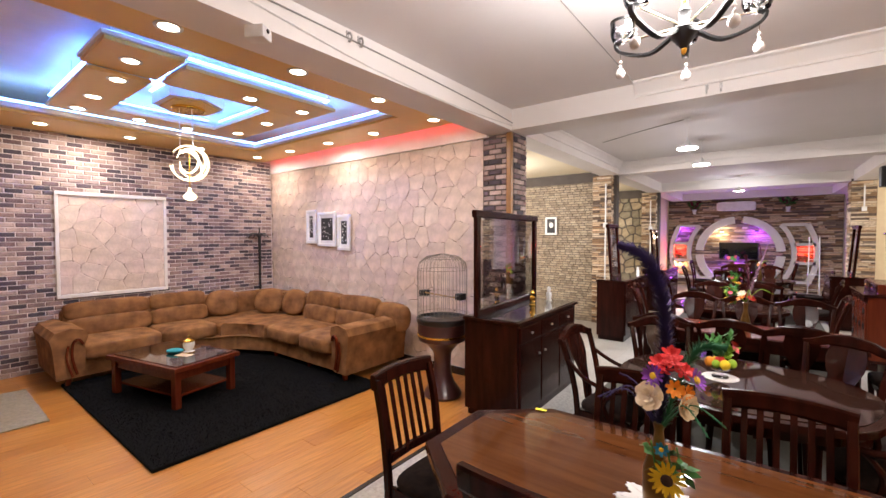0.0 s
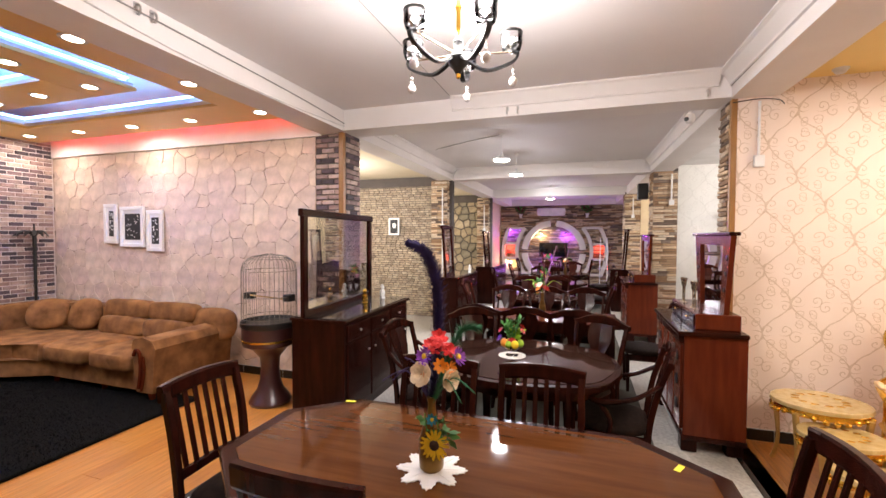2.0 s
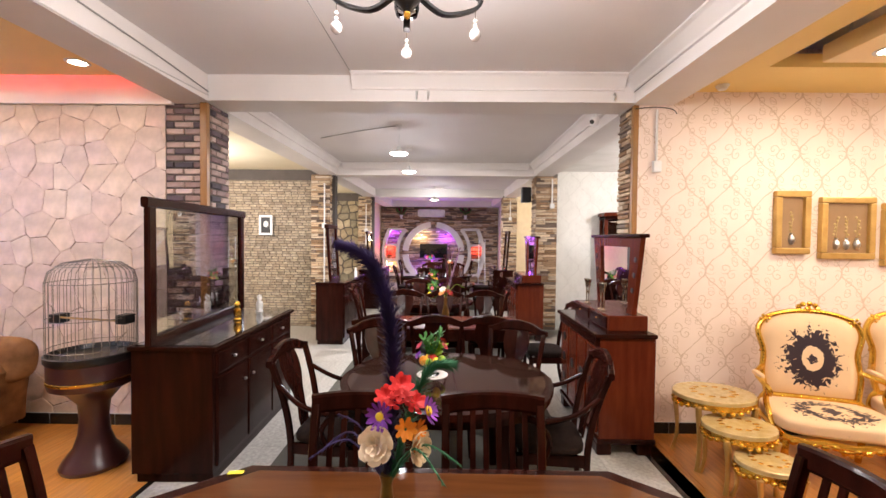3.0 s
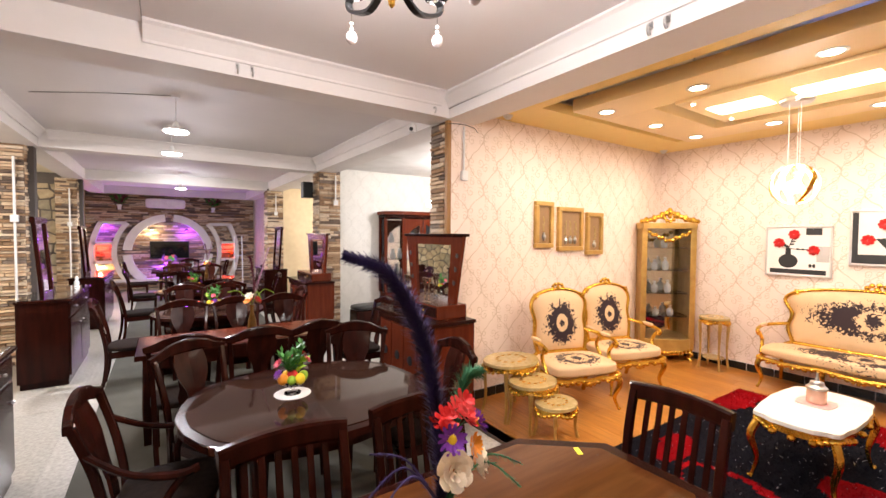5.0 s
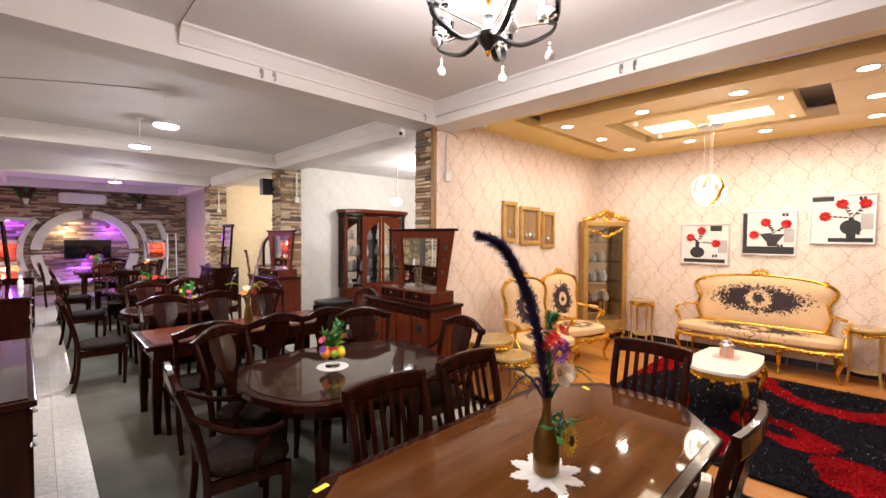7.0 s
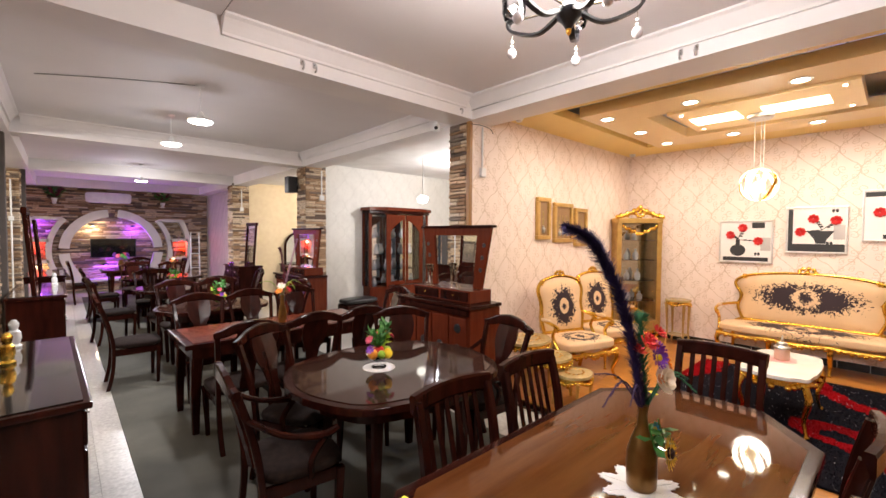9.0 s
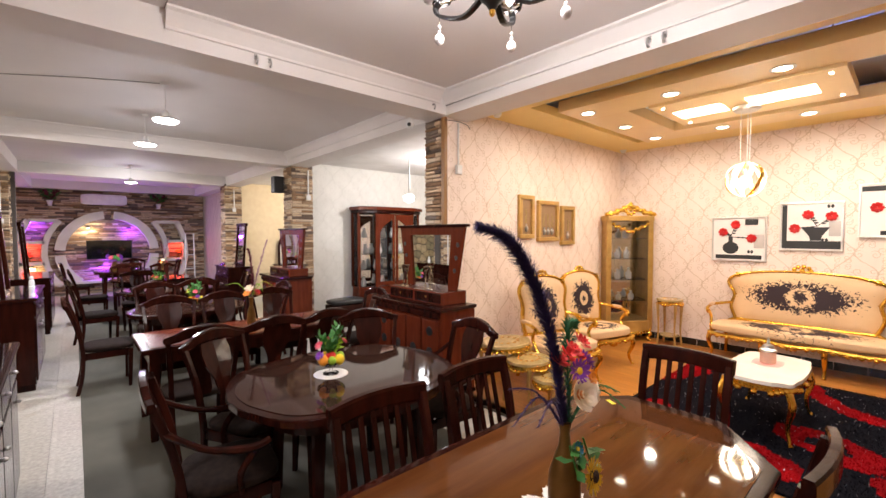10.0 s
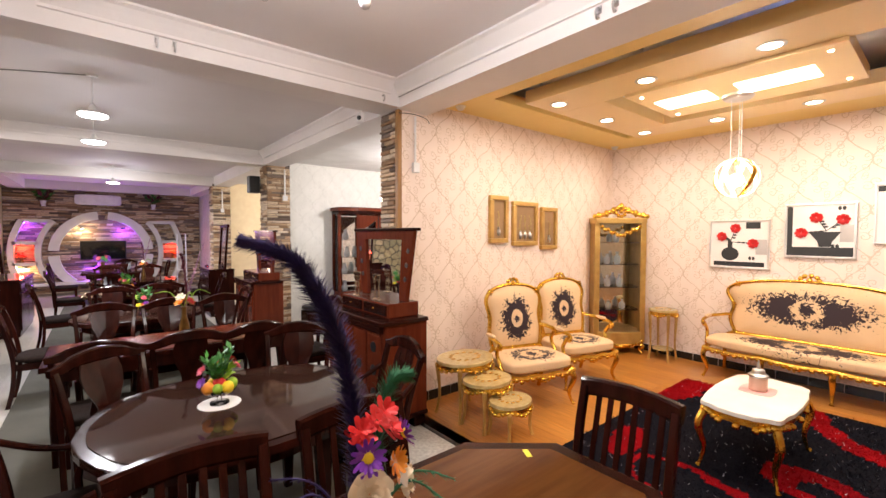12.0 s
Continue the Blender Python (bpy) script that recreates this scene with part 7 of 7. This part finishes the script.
cable([(XR + 0.02, YW - 0.012, 2.885), (1.42, YW - 0.015, 2.9), (1.56, YW - 0.02, 2.88), (1.6, YW - 0.02, 2.84)], "dark loose cable above the damask wall", BLACK, 0.004)
spk = thing("loudspeaker", "black wall loudspeaker beside stone pillar", "loudspeaker", m=pose(1.13, 9.7, 2.6))
part("case", box(-0.09, -0.08, -0.15, 0.09, 0.1, 0.15, 0.015), BLACK, spk)
part("grille", box(-0.075, -0.085, -0.13, 0.075, -0.079, 0.13), material("grille_cloth", (0.03, 0.03, 0.03), 0.9), spk)
part("bracket", box(0.09, -0.02, -0.02, 0.14, 0.02, 0.02), METAL, spk)
for x, y, z0, z1 in ((1.55, 9.33, 2.35, 2.86), (-2.75, 9.33, 0.5, 2.75), (1.38, 13.48, 2.3, 2.8), (-2.78, 13.48, 0.4, 2.7)):
    cd = thing("conduit", "white plastic conduit with switch box on pillar", "conduit", "conduits", pose(x, y - 0.02, 0))
    part("pipe", tube([(0, 0, z0), (0, 0, z1)], 0.014, 8), WHITEPLASTIC, cd)
    part("switch_box", box(-0.04, -0.03, z0 - 0.04 if z0 > 1 else 1.9, 0.04, 0.015, z0 + 0.05 if z0 > 1 else 1.99, 0.006), WHITEPLASTIC, cd)
wp = thing("picture_frame", "small white-framed print on the grey brick bay wall", "picture", m=pose(-3.9, 9.4, 1.95))
for a in ((-0.13, 0.15, 0.13, 0.19), (-0.13, -0.19, 0.13, -0.15), (-0.13, -0.15, -0.09, 0.15), (0.09, -0.15, 0.13, 0.15)):
    part("frame_bar", box(a[0], -0.03, a[1], a[2], 0, a[3], 0.004), WHITEPAINT, wp)
part("print", box(-0.09, -0.012, -0.15, 0.09, 0, 0.15), ART, wp)
part("flower_mark", ball(0.0, -0.013, 0.02, 0.05, 0.002, 0.06, u=10, v=6), SPECK, wp)
bd = thing("bay_lamp", "frosted white ceiling bowl lamp in the pale bay", "ceiling lamp", "bay lamps", pose(2.6, 7.6, 0))
part("stem", tube([(0, 0, 2.35), (0, 0, 3.02)], 0.01, 6), METAL, bd)
part("shade", lathe([(0.02, 2.22), (0.08, 2.25), (0.1, 2.32), (0.05, 2.36)], 16), glow("lit_bay_shade", (1.0, 0.95, 0.85), 6), bd, "lit frosted shade", True)

# ---- trims, skirting, thresholds ----
BROWNTRIM = material("gold_brown_trim", (0.34, 0.17, 0.05), 0.4, colour2=(0.26, 0.12, 0.035), scale=8, stretch=(4, 4, 0.6))
for i, a in enumerate(((-2.625, YW - 0.02, 0, -2.56, YW + 0.03, ZB), (XR + 0.012, YW - 0.012, 0, XR + 0.06, YW + 0.04, ZB))):
    tagged(part("trim_%d" % (8 + i), box(*a, 0.008), BROWNTRIM), "gold-brown timber corner strip on a pillar", "trim", kind="structure")
for i, a in enumerate(((XL + 0.05, YBACK, -0.008, XL + 0.09, YW, 0.006), (1.2, YBACK, -0.008, 1.24, 4.8, 0.006))):
    tagged(part("trim_%d" % (10 + i), box(*a, 0.003), BLACKTILE), "dark metal threshold strip between floors", "trim", kind="structure")
skirts = []
for name, x0, x1, y in (("baseboard_west", XWL, -2.98, YW - 0.012), ("baseboard_east", XR + 0.08, XWR, YW - 0.014)):
    b = tagged(part(name, box(x0, y, 0, x1, y + 0.012, 0.1), material("grout_" + name, (0.5, 0.48, 0.45), 0.8)), "black glazed tile skirting with pale joints", "baseboard", kind="structure")
    me = mesh_of(box(-0.147, -0.006, 0.0, 0.147, 0.0, 0.098, 0.002, seg=1), "tile")
    me.materials.append(BLACKTILE)
    for i in range(int((x1 - x0) / 0.3)):
        o = new("tile", me)
        o.parent, o.location = b, (x0 + 0.15 + 0.3 * i, y, 0.001)
b = tagged(part("baseboard_salon", box(XWR - 0.012, YBACK, 0, XWR, YW, 0.1), MORTAR), "black glazed tile skirting behind the sofa", "baseboard", kind="structure")
me = mesh_of(box(-0.006, -0.147, 0.0, 0.0, 0.147, 0.098, 0.002, seg=1), "tile")
me.materials.append(BLACKTILE)
for i in range(18):
    o = new("tile", me)
    o.parent, o.location = b, (XWR - 0.012, 5.0 - 0.3 * i, 0.001)

# ---- masonry, boards and tiles, piece by piece ----
BRICKS = [(0.36, 0.25, 0.23), (0.50, 0.38, 0.34), (0.08, 0.065, 0.08), (0.31, 0.22, 0.21), (0.12, 0.09, 0.11), (0.58, 0.45, 0.40), (0.21, 0.14, 0.15), (0.40, 0.30, 0.28)]
BRICK_O = material("wall_brick", BRICKS[0], 0.8, ramp=BRICKS, source="object", scale=9, bump=0.5, bump_scale=60)
BRICK_I = material("wall_brick_far", BRICKS[0], 0.8, ramp=BRICKS, source="island", scale=9, bump=0.5, bump_scale=60)
ROCK = [(0.70, 0.56, 0.46), (0.73, 0.59, 0.49), (0.67, 0.54, 0.46), (0.75, 0.62, 0.52), (0.70, 0.55, 0.48)]
ROCK_O = material("cut_stone", ROCK[0], 0.8, ramp=ROCK, source="object", scale=6, bump=0.5, bump_scale=25)
SLATE = [(0.46, 0.31, 0.19), (0.64, 0.50, 0.35), (0.16, 0.11, 0.08), (0.70, 0.58, 0.44), (0.33, 0.20, 0.11), (0.72, 0.54, 0.36), (0.26, 0.20, 0.16)]
SLATE_O = material("stacked_stone", SLATE[0], 0.8, ramp=SLATE, source="object", scale=12, bump=0.6, bump_scale=50, stretch=(1, 1, 4))
SLATE_I = material("stacked_stone_far", SLATE[0], 0.8, ramp=SLATE, source="island", scale=12, bump=0.6, bump_scale=50, stretch=(1, 1, 4))
GREYB = [(0.40, 0.32, 0.23), (0.48, 0.40, 0.29), (0.33, 0.27, 0.20), (0.44, 0.37, 0.28)]
GREYB_I = material("small_grey_brick", GREYB[0], 0.8, ramp=GREYB, source="island", scale=12, bump=0.5, bump_scale=60)
FIELD = [(0.42, 0.34, 0.22), (0.34, 0.28, 0.18), (0.48, 0.40, 0.28), (0.27, 0.24, 0.17)]
FIELD_O = material("field_stone", FIELD[0], 0.8, ramp=FIELD, source="object", scale=10, bump=0.5, bump_scale=40)
cache = {}


def block_coords(w, h, d, jit=0.0):
    j = lambda: random.uniform(-jit, jit)
    c = 0.006
    back = [(-w / 2, 0, -h / 2), (w / 2, 0, -h / 2), (w / 2, 0, h / 2), (-w / 2, 0, h / 2)]
    front = [(-w / 2 + c + j(), -d, -h / 2 + c + j()), (w / 2 - c + j(), -d, -h / 2 + c + j()), (w / 2 - c + j(), -d, h / 2 - c + j()), (-w / 2 + c + j(), -d, h / 2 - c + j())]
    return back + front


FACES = [(4, 5, 6, 7), (0, 1, 5, 4), (1, 2, 6, 5), (2, 3, 7, 6), (3, 0, 4, 7)]


def courses(w, h, row, lens, gap, first=0.5):
    """Rows of pieces over a w by h face: (x, z, width, height)."""
    out = []
    z, i = 0.0, 0
    while z < h - 0.01:
        rh = row if not isinstance(row, tuple) else random.uniform(*row)
        rh = min(rh, h - z)
        x = 0.0
        start = True
        while x < w - 0.01:
            l = lens if not isinstance(lens, tuple) else random.uniform(*lens)
            if start and i % 2:
                l *= first
            start = False
            l = min(l, w - x)
            if w - x - l < 0.04:
                l = w - x
            if l > gap + 0.01 and rh > gap + 0.01:
                out.append((x + l / 2, z + rh / 2, l - gap, rh - gap))
            x += l
        z += rh
        i += 1
    return out


def clad(owner, name, m, w, h, row, lens, gap, depth, mat_o, mat_i, keep=None, skip=None, first=0.5, rough=0.0):
    """Pieces on a face at m (x right, z up, facing -y). Those inside keep are single parts, the rest one mesh."""
    verts, faces, many = [], [], 0
    for x, z, pw, ph in courses(w, h, row, lens, gap, first):
        if skip and skip(x, z):
            continue
        d = depth if not isinstance(depth, tuple) else random.uniform(*depth)
        if keep and keep(x, z) and many < 300:
            key = (name, round(pw, 2), round(ph, 3), round(d, 3), mat_o.name)
            if key not in cache:
                me = bpy.data.meshes.new(name)
                me.from_pydata(block_coords(round(pw, 2), ph, round(d, 3), rough), [], FACES)
                me.materials.append(mat_o)
                cache[key] = me
            o = new(name, cache[key])
            o.parent = owner
            o.matrix_basis = m @ Matrix.Translation((x, 0, z))
            many += 1
        else:
            k = len(verts)
            verts += [m @ Vector((x + a, b, z + c)) for a, b, c in block_coords(pw, ph, d, rough)]
            faces += [tuple(k + i for i in f) for f in FACES]
    if verts:
        me = bpy.data.meshes.new(name + "_courses")
        me.from_pydata(verts, [], faces)
        me.materials.append(mat_i)
        o = new(name + "_courses", me)
        o.parent = owner
        tagged(o, kind="stuff")


ob = bpy.data.objects
# brick wall of the lounge, seen from y = 1.2 to the corner
clad(ob["wall_west"], "brick", pose(XWL, 0.0, 0, 0, 0, 90), YW - 0.01, 3.1, 0.06, 0.168, 0.011, (0.008, 0.015), BRICK_O, BRICK_I, keep=lambda x, z: x > 3.5 and 1.0 < z < 2.7, skip=lambda x, z: 2.12 < x < 3.4 and 0.94 < z < 2.33)
# cut stones of the lounge's north wall
def rubble(owner, m, w, h, row, length, mat, depth=0.012, gap=0.005):
    """Irregular cut stones that fit together as many-sided cells, each stone a part."""
    seeds = []
    for j in range(-1, int(h / row) + 2):
        for i in range(-1, int(w / length) + 2):
            seeds.append(((i + 0.5 * (j % 2) + random.uniform(-0.42, 0.42)) * length, (j + 0.5 + random.uniform(-0.3, 0.3)) * row))
    for sx, sz in seeds:
        if not (-length < sx < w + length and -row < sz < h + row):
            continue
        ring = [(max(0, sx - length * 2), max(0, sz - row * 2)), (min(w, sx + length * 2), max(0, sz - row * 2)), (min(w, sx + length * 2), min(h, sz + row * 2)), (max(0, sx - length * 2), min(h, sz + row * 2))]
        for ox, oz in seeds:
            nx, nz = ox - sx, oz - sz
            if (nx, nz) == (0, 0) or abs(nx) > 2.6 * length or abs(nz) > 2.6 * row:
                continue
            k = nx * (sx + ox) / 2 + nz * (sz + oz) / 2
            cut = []
            for (ax, az), (bx, bz) in zip(ring, ring[1:] + ring[:1]):
                da, db = nx * ax + nz * az - k, nx * bx + nz * bz - k
                if da <= 0:
                    cut.append((ax, az))
                if da * db < 0:
                    f = da / (da - db)
                    cut.append((ax + (bx - ax) * f, az + (bz - az) * f))
            ring = cut
            if len(ring) < 3:
                break
        if len(ring) < 3:
            continue
        n = len(ring)
        cx, cz = sum(p[0] for p in ring) / n, sum(p[1] for p in ring) / n
        d = depth * random.uniform(0.4, 1.2)
        if (max(p[0] for p in ring) - min(p[0] for p in ring)) < 0.02 or (max(p[1] for p in ring) - min(p[1] for p in ring)) < 0.02:
            continue
        tilt = [random.uniform(-0.25, 0.25) * d for _ in range(2)]
        vs = []
        for inset, y in ((gap * 0.5, 0.0), (gap * 0.7, -d * 0.7), (gap * 0.5 + 0.008, -d)):
            for px, pz in ring:
                q = Vector((cx - px, cz - pz))
                q = q.normalized() * min(inset * 1.3, q.length * 0.5)
                lean = (tilt[0] * (px - cx) / length + tilt[1] * (pz - cz) / row) if y else 0
                vs.append((px + q.x - cx, y + lean, pz + q.y - cz))
        fs = [tuple(range(2 * n, 3 * n))] + [(g + i, g + (i + 1) % n, g + n + (i + 1) % n, g + n + i) for g in (0, n) for i in range(n)]
        me = bpy.data.meshes.new("stone")
        me.from_pydata(vs, [], fs)
        me.materials.append(mat)
        o = new("stone", me)
        o.parent = owner
        o.matrix_basis = m @ Matrix.Translation((cx, 0, cz))


rubble(ob["wall_north_west"], pose(XWL + 0.01, YW + 0.012, 0), 4.66, 2.9, 0.21, 0.25, ROCK_O, 0.008, 0.006)
rubble(pan, pose(-0.6, -0.008, -0.66), 1.2, 1.32, 0.2, 0.24, ROCK_O, 0.007, 0.006)
# pillars
for name, x0, y0, x1, y1 in (("pillar_1", -2.96, YW + 0.03, -2.56, 5.5), ("pillar_2", XR + 0.036, YW + 0.05, 1.62, 5.48), ("pillar_3", 1.26, 9.37, 1.66, 9.72), ("pillar_4", 1.18, 13.53, 1.58, 13.9), ("pillar_5", -3.02, 9.37, -2.66, 9.72), ("pillar_6", -3.02, 13.53, -2.66, 13.9)):
    wall(name, x0, y0, 0, x1, y1, ZB + 0.05, DARKGAP, "square pillar clad in small stone or brick strips", "pillar")
    w, d = x1 - x0, y1 - y0
    east = x0 > 0
    if name == "pillar_1":
        clad(ob[name], "brick", pose(x0, y0 - 0.0, 0), w - 0.04, ZB, 0.06, 0.168, 0.011, (0.01, 0.018), BRICK_O, BRICK_I, keep=lambda x, z: True)
        clad(ob[name], "brick", pose(x1, y0, 0, 0, 0, 90), d, ZB, 0.06, 0.168, 0.011, (0.01, 0.016), BRICK_O, BRICK_I, keep=lambda x, z: True)
    elif name == "pillar_2":
        clad(ob[name], "stone_strip", pose(x0, y1, 0, 0, 0, -90), d, ZB, (0.03, 0.055), (0.14, 0.4), 0.003, (0.012, 0.034), SLATE_O, SLATE_I, keep=lambda x, z: z > 1.0)
    else:
        clad(ob[name], "stone_strip", pose(x0, y0, 0), w, ZB, (0.03, 0.055), (0.14, 0.4), 0.003, (0.012, 0.034), SLATE_O, SLATE_I, keep=(lambda x, z: z > 0.8) if y0 < 10 else None)
        if east:
            clad(ob[name], "stone_strip", pose(x0, y1, 0, 0, 0, -90), d, ZB, (0.03, 0.055), (0.14, 0.4), 0.003, (0.012, 0.03), SLATE_O, SLATE_I)
        else:
            clad(ob[name], "stone_strip", pose(x1, y0, 0, 0, 0, 90), d, ZB, (0.03, 0.055), (0.14, 0.4), 0.003, (0.012, 0.03), SLATE_O, SLATE_I)
# bay walls and the end wall
clad(ob["wall_bay_west"], "small_brick", pose(-7.0, 9.45, 0), 4.0, 2.82, 0.05, (0.1, 0.16), 0.007, (0.008, 0.02), GREYB_I, GREYB_I)
rubble(ob["wall_bay_far_west"], pose(-6.0, 13.6, 0), 3.0, 2.8, 0.22, 0.25, FIELD_O, 0.04, 0.03)
clad(ob["wall_end"], "stone_strip", pose(-3.0, YEND, 0), 4.5, 3.0, (0.03, 0.062), (0.12, 0.5), 0.006, (0.006, 0.05), SLATE_I, SLATE_I, rough=0.006)
# oak boards in the side rooms, terrazzo in the hall
PLANK = [(0.52, 0.21, 0.04), (0.56, 0.24, 0.05), (0.48, 0.188, 0.034), (0.54, 0.225, 0.045)]
PLANK_O = material("oak_board", PLANK[0], 0.3, ramp=PLANK, source="object", scale=7, stretch=(6, 0.5, 1), coat=0.16)
TERR = [(0.48, 0.46, 0.42), (0.51, 0.49, 0.45), (0.45, 0.43, 0.39)]
TERR_O = material("terrazzo_tile", TERR[0], 0.3, ramp=TERR, source="object", scale=34, coat=0.3, detail=14)
fl = ob["floor"]


def board(name, x0, y0, x1, y1, mat):
    key = (name, round(x1 - x0, 3), round(y1 - y0, 3))
    if key not in cache:
        me = mesh_of(box(-(x1 - x0) / 2 + 0.0006, -(y1 - y0) / 2 + 0.0006, -0.012, (x1 - x0) / 2 - 0.0006, (y1 - y0) / 2 - 0.0006, 0.0, 0.0012, seg=1), name)
        me.materials.append(mat)
        cache[key] = me
    o = new(name, cache[key])
    o.parent, o.location = fl, ((x0 + x1) / 2, (y0 + y1) / 2, 0)


for x0, x1 in ((XWL, XL + 0.07), (1.22, XWR)):
    k = 0
    x = x0
    while x < x1 - 0.01:
        e = min(x + 0.192, x1)
        y = YBACK + (0.0, 0.43, 0.85, 0.21)[k % 4] - 1.28
        while y < YW:
            a, b = max(y, YBACK), min(y + 1.28, YW)
            if b - a > 0.02:
                board("plank", x, a, e, b, PLANK_O)
            y += 1.28
        x = e
        k += 1
for i in range(7):
    for j in range(35):
        a, b = XL + 0.07 + i * 0.546, YBACK + j * 0.6
        if b < YEND:
            board("tile", a, b, a + 0.546, min(b + 0.6, YEND), TERR_O)
wall("floor_bay_west", -7.2, YW + 0.2, -0.19, XL + 0.07, YEND, -0.002, TERRAZZO, "terrazzo floor of the bays", "floor")
wall("floor_bay_east", 1.22, YW, -0.19, 6.4, YEND, -0.002, TERRAZZO, "terrazzo floor of the bays", "floor")
tagged(part("runner", box(-1.72, 3.55, 0.0, 0.62, 16.2, 0.008, 0.002), CARPET), "long olive-grey carpet runner under the dining tables", "carpet")

# ceiling seam and the side rooms' smoke detectors
seam = tagged(part("trim_seam", tube(bend([(-1.25, 5.1, ZC - 0.001), (-1.27, 2.5, ZC - 0.001), (-1.3, -0.5, ZC - 0.001)], 4), 0.004, 5), CABLE), "thin grey seam along the hall ceiling", "trim", kind="structure")
for x, y in ((1.9, 5.0), (5.03, 5.02)):
    sd = thing("smoke_detector", "small white smoke detector on the ceiling border", "smoke detector", "smoke detectors", pose(x, y, 3.04))
    part("base", lathe([(0.05, -0.012), (0.052, 0.0), (0.03, 0.001)], 18), WHITEPLASTIC, sd, smooth=True)
    part("cap", lathe([(0.0, -0.04), (0.03, -0.038), (0.04, -0.025), (0.042, -0.012)], 18), WHITEPLASTIC, sd, "grilled white cap", True)
